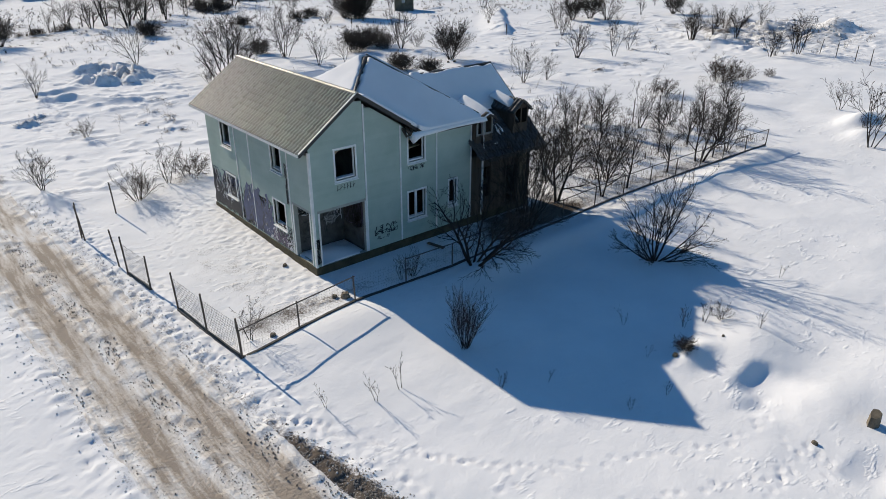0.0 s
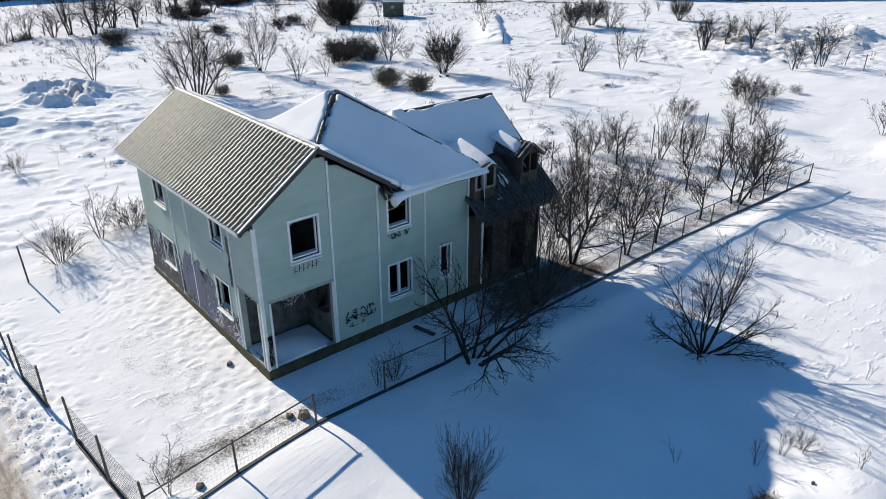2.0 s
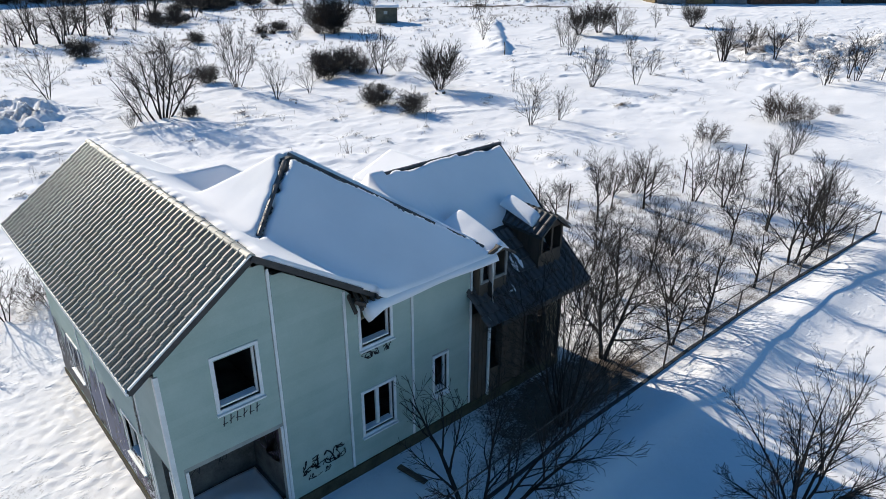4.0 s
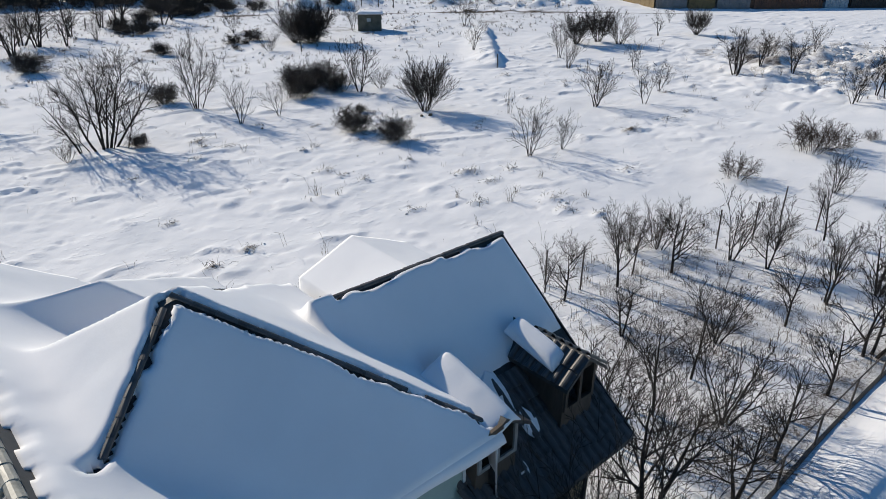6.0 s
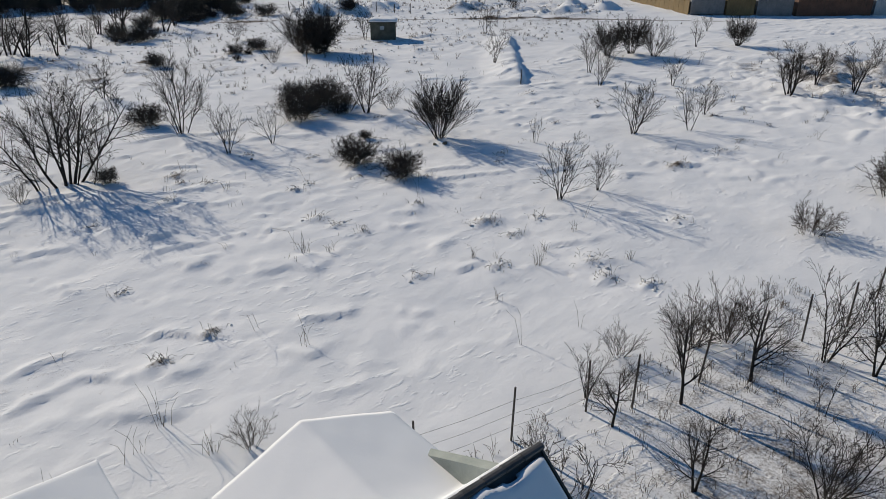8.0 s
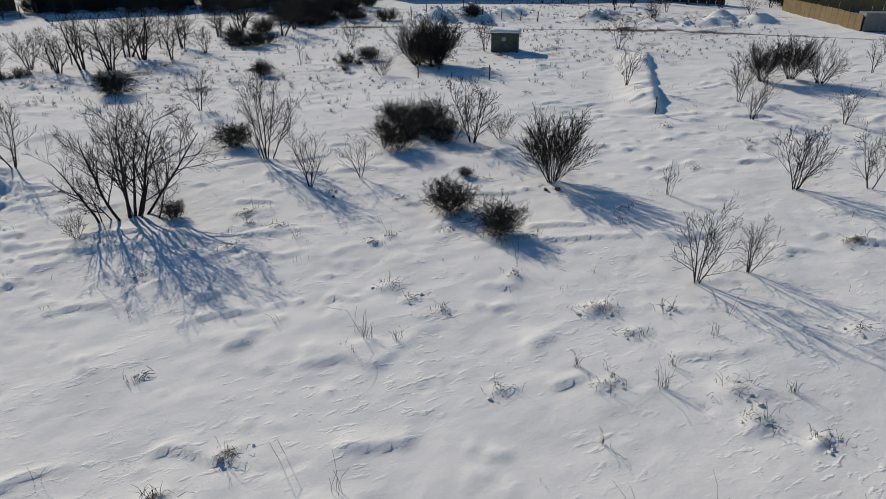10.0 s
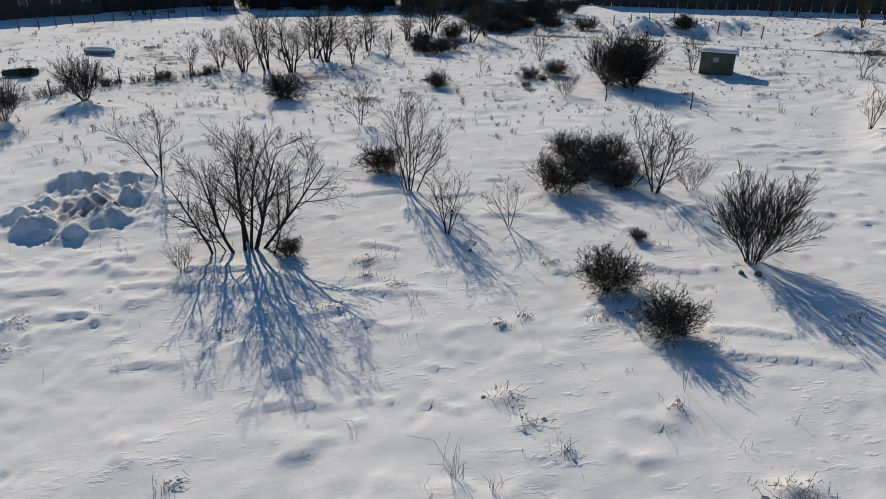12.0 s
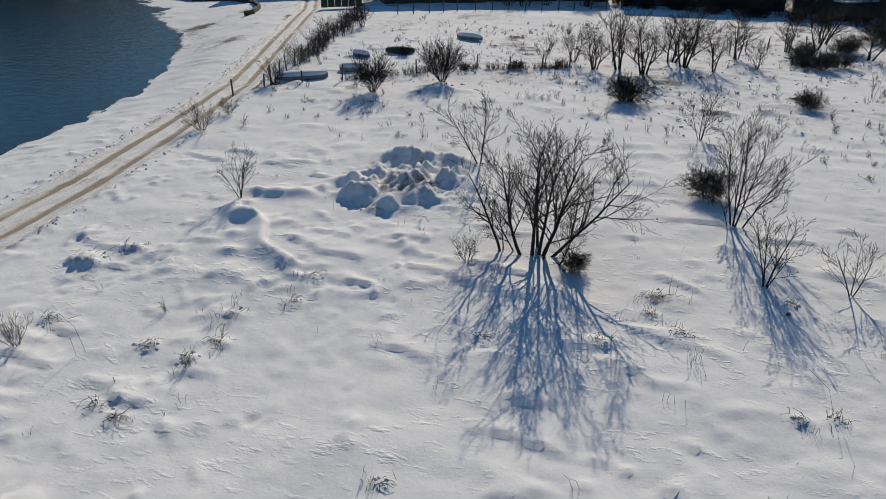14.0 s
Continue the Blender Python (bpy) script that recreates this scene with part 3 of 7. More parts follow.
dirt_shade += 0.85 * np.exp(-((gx - 24.0) / 3.4) ** 4) * np.exp(-((gy - 21.9) / 1.35) ** 4)
dirt_shade += 0.42 * np.exp(-((gy - 20.9) / 0.7) ** 2) * ease(7.6, 8.5, gx) * (1 - ease(44, 46, gx))
# far patches: brown colour standing in for weeds and shaded hollows
dirt_shade += 0.40 * ease(0.0, 0.35, fbm(gx, gy, 9, 4, 101)) * ease(74, 92, gy) + 0.26 * ease(0.15, 0.4, fbm(gx, gy, 4, 3, 111)) * ease(36, 44, gy)
# rough ground; the spoil heap's soil also stands in for its blue shade
dirt_shade += 0.52 * np.exp(-(((gx - 92) / 15) ** 2 + ((gy - 43) / 14) ** 2) ** 2) + 0.30 * np.exp(-(((gx - 19) / 3.4) ** 2 + ((gy - 69.6) / 4.6) ** 2) ** 2) + 0.20 * np.exp(-(((gx - 18.8) / 2.8) ** 2 + ((gy - 73.0) / 0.9) ** 2) ** 2)
lane_along = np.interp(gx, [60, 63.8, 87.7, 106.4, 125], [119, 117.6, 101.7, 86.4, 70])
dirt_shade += 0.75 * np.exp(-((gy - lane_along) / 0.8) ** 2) * ease(55, 62, gx) * (1 - ease(118, 126, gx))
dirt_shade += 0.7 * np.exp(-(((gx - shore_x(gy)) + 0.0) / 0.5) ** 2) + 0.35 * ease(0.1, 0.3, fbm(gx, gy * 0.4, 3, 3, 121)) * (1 - ease(-14, -6, gx)) * ease(85, 100, gy)


def sheet(name, x, y, z, values, attribute, mat):
    n, m = x.shape
    me = bpy.data.meshes.new(name)
    idx = np.arange(n * m).reshape(n, m)
    quads = np.stack([idx[:-1, :-1], idx[1:, :-1], idx[1:, 1:], idx[:-1, 1:]], -1).reshape(-1, 4)
    me.vertices.add(n * m)
    me.vertices.foreach_set("co", np.stack([x, y, z], -1).astype(np.float32).ravel())
    me.loops.add(quads.size)
    me.loops.foreach_set("vertex_index", quads.astype(np.int32).ravel())
    me.polygons.add(len(quads))
    me.polygons.foreach_set("loop_start", np.arange(0, quads.size, 4, dtype=np.int32))
    me.polygons.foreach_set("use_smooth", np.ones(len(quads), bool))
    me.update()
    me.attributes.new(attribute, "FLOAT", "POINT").data.foreach_set("value", values.astype(np.float32).ravel())
    me.materials.append(mat)
    return new(name, me)


tagged(sheet("ground", gx, gy, gz, np.clip(dirt_shade, 0, 1), "dirt_shade", SNOW), "wide field of wind-drifted sunlit snow with tracks and bare patches", "ground", kind="structure")

ry_ = np.concatenate([np.arange(-50, 8, 0.5), np.arange(8, 44, 0.11), np.arange(44, 110, 0.3), np.arange(110, 225, 0.6)])
across = np.linspace(-2.15, 2.15, 44)
ru, rv = np.meshgrid(across, ry_, indexing="ij")
rx_ = road_x(rv) + ru * np.ones_like(rv)
rut = np.exp(-((np.abs(ru + 0.10 * vnoise(rv * 0.2, rv * 0, 7)) - 0.84) / (0.33 + 0.09 * (rv < 44))) ** 4)
lift = 0.05 - 0.075 * rut + (0.05 * fbm(rx_, rv * 0.6, 0.7, 3, 131) + 0.16 * np.maximum(fbm(rx_, rv, 0.33, 2, 137), 0)) * (1 - 0.85 * rut) - 0.16 * ease(1.75, 2.15, np.abs(ru))
rz_ = np.maximum(land(rx_, rv) - 0.10 * ease(1.8, 2.15, np.abs(ru)), -0.16 - 0.12 * ease(1.8, 2.15, np.abs(ru))) * 0.6 + lift
far_ = ease(38, 55, rv)
wear = np.clip((0.72 + 0.48 * far_) * rut ** (1 + 0.8 * far_) + 0.34 * (1 - 1.4 * far_) * (np.abs(ru) < 1.5), -0.1, 1.2) * (0.75 + 0.5 * ease(-0.3, 0.3, fbm(rx_, rv, 4, 2, 141))) * (1 - 0.35 * ease(17, 24, rv) * (1 - ease(44, 54, rv)))
tagged(sheet("road", rx_, rv, rz_, wear, "wear", ROAD), "rutted track of brown slush and packed dirty snow", "road", kind="structure")

lake = Geo()
lake.poly((-2500, -2500, -1.0), (-4, -2500, -1.0), (-4, 2500, -1.0), (-2500, 2500, -1.0))
tagged(part("water", lake, WATER), "calm dark blue-grey lake water with fine ripples", "water", kind="structure")

# unseen wooded hills added beyond the lake, so that the water mirrors something dark
hills = Geo()
HN = 60
for i in range(HN + 1):
    a = radians(75 + 150 * i / HN)
    rise = 95 + 60 * float(vnoise(np.array([i * 0.21]), np.array([0.5]), 401)[0]) * 2
    hills.v += [(-40 + 620 * math.cos(a), 80 + 620 * math.sin(a), -6), (-40 + 760 * math.cos(a), 80 + 760 * math.sin(a), rise * 0.7), (-40 + 900 * math.cos(a), 80 + 900 * math.sin(a), rise * 1.3)]
for i in range(HN):
    for k in range(2):
        hills.f.append((i * 3 + k, i * 3 + k + 1, i * 3 + 4 + k, i * 3 + 3 + k))
HILLSIDE = grainy("unseen_dark_hillside", (0.02, 0.024, 0.02), (0.10, 0.105, 0.10), 0.02, 0.95, 0.0, fine=0.2)
tagged(part("backdrop", hills, HILLSIDE), "unseen dark hills added beyond the lake to darken its reflection", "backdrop", kind="structure")

clods = Geo()
rnd = random.Random(77)


def clod(geo, x, y, z, r):
    ring = [(r * rnd.uniform(0.7, 1.2) * math.cos(a), r * rnd.uniform(0.7, 1.2) * math.sin(a)) for a in (0.3, 1.4, 2.6, 3.7, 4.8, 5.7)]
    n = len(geo.v)
    geo.v += [(x + u, y + v, z - 0.04) for u, v in ring] + [(x + u * 0.75, y + v * 0.75, z + r * rnd.uniform(0.35, 0.7)) for u, v in ring] + [(x, y, z + r * 0.85)]
    for k in range(6):
        k2 = (k + 1) % 6
        geo.f += [(n + k, n + k2, n + 6 + k2, n + 6 + k), (n + 6 + k, n + 6 + k2, n + 12)]


spots = []
for _ in range(1000):
    y = rnd.uniform(9, 40)
    s = rnd.choice((-1, 1, 1))
    spots.append((float(road_x(y)) + s * abs(rnd.gauss(2.1, 0.42)), y, 0.012 + 0.035 * rnd.random() ** 2))
for _ in range(500):
    y = rnd.uniform(50, 110)
    spots.append((float(road_x(y)) + rnd.choice((-1, 1)) * abs(rnd.gauss(2.0, 0.3)), y, rnd.uniform(0.03, 0.09)))
for cx, cy, r in CLUMPS:
    for _ in range(int(6 + 26 * r)):
        spots.append((rnd.gauss(cx, r * 0.5), rnd.gauss(cy, r * 0.4), 0.02 + (0.05 + 0.13 * r) * rnd.random() ** 1.6))
for cx, cy, n, s in ((80, 118, 120, 4.5), (98, 109, 60, 3.5), (112, 97, 80, 4), (94, 43, 140, 6)):
    for _ in range(n):
        spots.append((rnd.gauss(cx, s), rnd.gauss(cy, s * 0.6), 0.1 + 0.4 * rnd.random() ** 2))
for _ in range(2600):
    x, y = rnd.uniform(4, 108), 80 + 48 * rnd.random()
    if float(vnoise(np.array([x / 7]), np.array([y / 5]), 301)[0]) > -0.12:
        spots.append((x, y, 0.04 + 0.13 * rnd.random() ** 2))
sx_, sy_ = np.array([s[0] for s in spots]), np.array([s[1] for s in spots])
for (x, y, r), z in zip(spots, land(sx_, sy_)):
    clod(clods, x, y, float(z) - 0.45 * max(r - 0.1, 0), r)
tagged(part("snow_clods", clods, CLOD), "loose dirty clods of snow thrown up beside the track", "snow clods", kind="stuff")


mud = Geo()
crumbs = []
for _ in range(3400):
    y = 16.0 - 8.0 * rnd.random() ** 0.6
    crumbs.append((float(road_x(y)) + 2.0 + 0.12 * (13.5 - y) + rnd.gauss(0, 0.30), y, 0.008 + 0.030 * rnd.random() ** 2))
for _ in range(3200):
    y = rnd.uniform(9, 40)
    crumbs.append((float(road_x(y)) + rnd.choice((0.0, 0.0, 1.75, -1.8)) + rnd.gauss(0, 0.2), y, 0.008 + 0.022 * rnd.random() ** 2))
mx_, my_ = np.array([s[0] for s in crumbs]), np.array([s[1] for s in crumbs])
for (x, y, r), z in zip(crumbs, np.maximum(land(mx_, my_), -0.16) * np.where(np.abs(mx_ - road_x(my_)) < 2.1, 0.6, 1.0) + np.where(np.abs(mx_ - road_x(my_)) < 1.75, 0.06, 0.0)):
    clod(mud, x, y, float(z), r)
MUD = grainy("brown_mud_crumbs", (0.12, 0.098, 0.078), (0.42, 0.37, 0.32), 1.5, 0.9, 0.4, 0.01, 12)
tagged(part("mud_crumbs", mud, MUD), "brown crumbs of frozen mud on and beside the track", "mud", kind="stuff")

# ---- the house ----
HX0, HX1, HX2, HX3 = 12.68, 17.30, 21.20, 25.20
HY0, HYA, HYB = 22.94, 32.70, 29.00
EAVE, RIDGE, EAVE_X, RIDGE_X = 5.42, 7.36, 12.12, 14.85
PITCH, PITCH_R = (RIDGE - EAVE) / (RIDGE_X - EAVE_X), 0.645
VERGE, VERGE_BACK = 22.66, 32.95
house = thing("house", (19.0, 27.0, 0.0), "derelict two-storey house with mint-green siding, graffiti and snow-laden roofs", "house")


def pierced(u0, u1, v0, v1, holes, place, thick=0.2):
    """One wall with openings that go through it; place(u, depth, v) gives the point."""
    us = sorted({u0, u1, *[h[0] for h in holes], *[h[1] for h in holes]})
    vs = sorted({v0, v1, *[h[2] for h in holes], *[h[3] for h in holes]})
    g = Geo()
    n, m = len(us), len(vs)
    for depth in (0, thick):
        g.v += [place(u, depth, v) for u in us for v in vs]

    def full(i, j):
        if not (0 <= i < n - 1 and 0 <= j < m - 1):
            return False
        a, c = (us[i] + us[i + 1]) / 2, (vs[j] + vs[j + 1]) / 2
        return not any(h[0] < a < h[1] and h[2] < c < h[3] for h in holes)

    off = n * m
    for i in range(n - 1):
        for j in range(m - 1):
            if full(i, j):
                a, b, c, d = i * m + j, (i + 1) * m + j, (i + 1) * m + j + 1, i * m + j + 1
                g.f += [(a, b, c, d), (off + d, off + c, off + b, off + a)]
                for di, dj, p, q in ((0, -1, a, b), (1, 0, b, c), (0, 1, c, d), (-1, 0, d, a)):
                    if not full(i + di, j + dj):
                        g.f.append((off + p, off + q, q, p))
    return g


FRONT_HOLES = [(13.85, 14.80, 3.90, 5.18), (12.95, 15.20, 0.36, 2.70), (17.53, 18.41, 3.90, 5.22), (17.50, 18.45, 1.23, 2.51), (19.87, 20.31, 1.31, 2.53)]
SIDE_HOLES = [(30.08, 31.02, 3.80, 4.90), (25.26, 26.08, 3.88, 4.95), (30.02, 30.98, 1.32, 2.36), (25.26, 26.26, 1.30, 2.46), (23.20, 24.55, 0.36, 2.70)]
DARK_HOLES = [(21.98, 22.48, 1.15, 2.68), (23.55, 24.35, 0.30, 2.40)]

front = pierced(HX0, HX2, 0.30, 5.15, FRONT_HOLES, lambda u, o, v: (u, HY0 + o, v))
front.hexa([(HX0, HY0, 5.15), (HX1, HY0, 5.15), (RIDGE_X, HY0, 7.06)], [(HX0, HY0 + 0.2, 5.15), (HX1, HY0 + 0.2, 5.15), (RIDGE_X, HY0 + 0.2, 7.06)])
wall_front = part("wall", front, SHEATHING, house, "gabled front wall clad in mint-green boards")
side = pierced(HY0 + 0.2, HYA, 0.30, 5.15, SIDE_HOLES, lambda u, o, v: (HX0 + o, u, v))
wall_side = part("wall", side, SHEATHING, house, "mint-green side wall covered low down with spray paint")
dark = pierced(HX2 + 0.002, HX3, 0.25, 3.35, DARK_HOLES, lambda u, o, v: (u, HY0 + o, v))
wall_dark = part("wall", dark, CHAR, house, "dark weathered wall of the annex")
back = Geo()
back.box(HX0, HX1 + 0.4, HYA - 0.2, HYA, 0.3, 5.15)
back.hexa([(HX0, HYA - 0.2, 5.15), (HX1, HYA - 0.2, 5.15), (RIDGE_X, HYA - 0.2, 7.05)], [(HX0, HYA, 5.15), (HX1, HYA, 5.15), (RIDGE_X, HYA, 7.05)])
back.box(HX1 + 0.2, HX1 + 0.4, HYB, HYA - 0.2, 0.3, 5.0)
back.box(HX1 + 0.4, HX3, HYB - 0.2, HYB, 0.3, 5.0)
back.box(HX3 - 0.2, HX3, HY0 + 0.2, HYB - 0.2, 0.3, 3.3)
back.hexa([(HX3 - 0.2, HY0 + 0.25, 3.3), (HX3 - 0.2, HYB - 0.2, 3.3), (HX3 - 0.2, HYB - 0.2, 5.2), (HX3 - 0.2, 26.2, 6.5)], [(HX3, HY0 + 0.25, 3.3), (HX3, HYB - 0.2, 3.3), (HX3, HYB - 0.2, 5.2), (HX3, 26.2, 6.5)])
part("wall", back, SHEATHING, house)
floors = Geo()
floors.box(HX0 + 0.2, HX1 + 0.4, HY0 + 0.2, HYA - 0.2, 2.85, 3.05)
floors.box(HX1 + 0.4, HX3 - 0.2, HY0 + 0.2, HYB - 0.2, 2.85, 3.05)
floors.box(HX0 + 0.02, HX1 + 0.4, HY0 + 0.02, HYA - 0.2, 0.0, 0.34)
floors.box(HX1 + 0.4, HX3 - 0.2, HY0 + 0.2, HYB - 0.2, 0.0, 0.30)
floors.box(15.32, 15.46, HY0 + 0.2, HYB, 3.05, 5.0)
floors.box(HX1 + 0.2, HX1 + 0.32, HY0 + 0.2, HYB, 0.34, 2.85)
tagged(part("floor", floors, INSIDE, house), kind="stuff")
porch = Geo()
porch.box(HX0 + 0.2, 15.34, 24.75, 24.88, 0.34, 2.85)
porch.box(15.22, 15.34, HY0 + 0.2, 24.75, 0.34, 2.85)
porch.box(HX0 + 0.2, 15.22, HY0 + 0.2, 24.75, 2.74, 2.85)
part("wall", porch, INSIDE, house, "dark mottled grey plaster of the open porch")

# boards of the siding
STRIPS = [HX0, 15.28, 17.10, 19.12, HX2]
SIDE_STRIPS = [HY0, 24.72, 28.20, 29.60, HYA]


def minus(spans, holes):
    for h0, h1 in holes:
        out = []
        for a, b in spans:
            if h1 <= a or h0 >= b:
                out.append((a, b))
            else:
                out += [s for s in ((a, h0), (h1, b)) if s[1] - s[0] > 0.03]
        spans = out
    return spans


def board(parent, a0, b0, a1, b1, z0, z1, where):
    g = Geo()
    ring = [(0.0, z0), (0.024, z0), (0.006, z1), (0.0, z1)]
    ends = []
    for u_low, u_high in ((a0, a1), (b0, b1)):
        ends.append([where(u_low if z == z0 else u_high, o, z) for o, z in ring])
    g.hexa(ends[0], ends[1])
    return part("siding_board", g, SIDING, parent)


ROW = 0.165
for k in range(42):
    z0, z1 = 0.36 + ROW * k, 0.36 + ROW * (k + 1)
    zm = (z0 + z1) / 2
    if z1 < 5.22:
        holes = [(h[0] - 0.07, h[1] + 0.07) for h in FRONT_HOLES if h[2] - 0.07 < zm < h[3] + 0.07]
        for s0, s1 in zip(STRIPS, STRIPS[1:]):
            for a, b in minus([(s0 + 0.05, s1 - 0.05)], holes):
                board(wall_front, a, b, a, b, z0, z1, lambda u, o, z: (u, HY0 - o, z))
        holes = [(h[0] - 0.07, h[1] + 0.07) for h in SIDE_HOLES if h[2] - 0.07 < zm < h[3] + 0.07]
        for s0, s1 in zip(SIDE_STRIPS, SIDE_STRIPS[1:]):
            for a, b in minus([(s0 + 0.05, s1 - 0.05)], holes):
                board(wall_side, a, b, a, b, z0, z1, lambda u, o, z: (HX0 - o, u, z))
    else:
        w0, w1 = max((7.12 - z0) / PITCH, 0.0), max((7.12 - z1) / PITCH, 0.0)
        e0, e1 = max((7.12 - z0) / PITCH_R, 0.0), max((7.12 - z1) / PITCH_R, 0.0)
        if w1 < 0.08:
            break
        board(wall_front, max(RIDGE_X - w0, HX0), 15.23, max(RIDGE_X - w1, HX0), 15.23, z0, z1, lambda u, o, z: (u, HY0 - o, z))
        if e1 > 0.55:
            board(wall_front, 15.33, min(RIDGE_X + e0, HX1), 15.33, min(RIDGE_X + e1, HX1), z0, z1, lambda u, o, z: (u, HY0 - o, z))


def strip(x0, x1, y0, y1, z0, z1):
    g = Geo()
    g.box(x0, x1, y0, y1, z0, z1)
    part("trim_strip", g, TRIM, house, "white vertical cover strip")


for x, top in ((15.28, 6.82), (17.10, 5.62), (19.12, 5.05), (HX2, 5.02)):
    strip(x - 0.035, x + 0.035, HY0 - 0.035, HY0 - 0.001, 0.36, top)
for y in (24.72, 28.20, 29.60):
    strip(HX0 - 0.035, HX0 - 0.001, y - 0.03, y + 0.03, 0.36, 5.2)
strip(HX0 - 0.04, HX0 + 0.06, HY0 - 0.04, HY0 - 0.001, 0.36, 5.3)
strip(HX0 - 0.04, HX0 - 0.001, HY0, HY0 + 0.07, 0.36, 5.3)
strip(12.90, 12.97, HY0 - 0.03, HY0 - 0.002, 0.36, 2.72)
strip(15.17, 15.23, HY0 - 0.03, HY0 - 0.002, 0.36, 2.72)
strip(HX0 - 0.03, HX0 - 0.002, 23.15, 23.21, 0.36, 2.72)
strip(HX0 - 0.03, HX0 - 0.002, 24.53, 24.60, 0.36, 2.72)

plinth = Geo()
plinth.box(HX0 - 0.06, HX3 + 0.03, HY0 - 0.06, HY0 + 0.3, -0.3, 0.345)
plinth.box(HX0 - 0.06, HX0 + 0.3, HY0 + 0.3, HYA + 0.05, -0.3, 0.345)
plinth.box(HX3 - 0.3, HX3 + 0.03, HY0 + 0.3, HYB, -0.3, 0.3)
part("plinth", plinth, PLINTH, house, "damp mossy concrete plinth")


def window(u0, u1, v0, v1, side_wall=False, mullion=False, top=True, label="white window frame without glass"):
    """A bare frame set into the opening, with casing and snow-dusted sill."""
    def place(u, o, v):
        return (HX0 + o, u, v) if side_wall else (u, HY0 + o, v)

    def bar(g, a, b, c, d, o0=-0.04, o1=0.10):
        p, q = place(a, o0, c), place(b, o1, d)
        g.box(min(p[0], q[0]), max(p[0], q[0]), min(p[1], q[1]), max(p[1], q[1]), c, d)

    w = 0.075
    frame_geo = Geo()
    bar(frame_geo, u0 - w, u0, v0 - w, v1 + (w if top else 0))
    bar(frame_geo, u1, u1 + w, v0 - w, v1 + (w if top else 0))
    bar(frame_geo, u0, u1, v0 - w, v0)
    if top:
        bar(frame_geo, u0, u1, v1, v1 + w)
    holder = part("window", frame_geo, TRIM, house, label)
    sill = Geo()
    bar(sill, u0 - w - 0.02, u1 + w + 0.02, v0 - w - 0.04, v0 - w, -0.10, 0.0)
    part("sill", sill, TRIM, holder)
    inner = Geo()
    for a, b, c, d in ((u0, u0 + 0.05, v0, v1), (u1 - 0.05, u1, v0, v1), (u0 + 0.05, u1 - 0.05, v0, v0 + 0.05)):
        bar(inner, a, b, c, d, 0.06, 0.12)
    part("frame", inner, TRIM, holder)
    if mullion:
        m = Geo()
        bar(m, (u0 + u1) / 2 - 0.05, (u0 + u1) / 2 + 0.05, v0 + 0.05, v1, 0.05, 0.12)
        part("mullion", m, TRIM, holder)
    ledge = Geo()
    bar(ledge, u0 + 0.05, u1 - 0.05, v0 + 0.05, v0 + 0.09, 0.0, 0.2)
    part("snow_dusting", ledge, ROOFSNOW, holder)


window(*FRONT_HOLES[0])
window(*FRONT_HOLES[2], top=False, label="broken white window frame open at the top")
window(*FRONT_HOLES[3], mullion=True, label="white double window frame without glass")
window(*FRONT_HOLES[4], label="narrow white window frame")
for h in SIDE_HOLES[:4]:
    window(*h, side_wall=True, label="white window frame with empty opening")

for p, q, w, h in (((13.9, HY0 + 0.75, 4.55), (15.1, HY0 + 1.2, 5.0), 0.05, 0.16), ((17.45, HY0 + 0.35, 4.75), (18.6, HY0 + 0.6, 4.95), 0.30, 0.05), ((17.5, HY0 + 0.6, 4.35), (18.7, HY0 + 0.9, 4.30), 0.40, 0.05), ((HX0 + 0.5, 25.3, 3.95), (HX0 + 0.7, 26.3, 4.3), 0.05, 0.35)):
    g = Geo()
    g.beam(p, q, w, h)
    part("loose_board", g, TAN, house, "fallen bare timber board")

# annex front: boards, corner posts, lattice
for k in range(25):
    x = HX2 + 0.04 + 0.16 * k
    if any(h[0] - 0.1 < x < h[1] for h in DARK_HOLES):
        continue
    g = Geo()
    g.box(x, x + 0.148, HY0 - 0.025, HY0 - 0.001, 0.3, 3.3)
    part("annex_board", g, CHAR, wall_dark)
for x in (21.9, 22.48, 23.45, 24.35, 25.05):
    g = Geo()
    g.box(x, x + 0.09, HY0 - 0.07, HY0 - 0.026, 0.3, 3.32)
    part("annex_post", g, TRIM if x < 22 else CHAR, wall_dark)
lattice = Geo()
for k in range(9):
    lattice.beam((24.45, HY0 - 0.05, 1.2 + 0.16 * k), (25.0, HY0 - 0.05, 1.75 + 0.16 * k), 0.02, 0.02)
    lattice.beam((25.0, HY0 - 0.04, 1.2 + 0.16 * k), (24.45, HY0 - 0.04, 1.75 + 0.16 * k), 0.02, 0.02)
part("lattice", lattice, TAN, wall_dark, "weathered wooden lattice")

# roof planes
APEX = (17.70, 26.08, 8.03)


def roof_a(x, y):
    return np.where((x > EAVE_X) & (x < 19.5) & (y < VERGE_BACK), RIDGE - np.where(x < RIDGE_X, PITCH, PITCH_R) * np.abs(x - RIDGE_X), -9)


def roof_b(x, y):
    return np.where((x < 21.65) & (y < 29.4), APEX[2] - np.maximum(0.69 * np.abs(x - APEX[0]), 0.80 * np.abs(y - APEX[1])), -9)


def roof_c(x, y):
    """Steep front slope of the annex, and a low cross gable behind its ridge."""
    cross = np.where((x > 21.9) & (y < 29.6), 5.98 - 0.40 * np.abs(x - 23.5), -9)
    return np.where(x > 20.2, np.maximum(6.76 - np.where(y < 26.2, 0.81, 1.3) * np.abs(26.2 - y), np.where(y > 26.2, cross, -9)), -9)


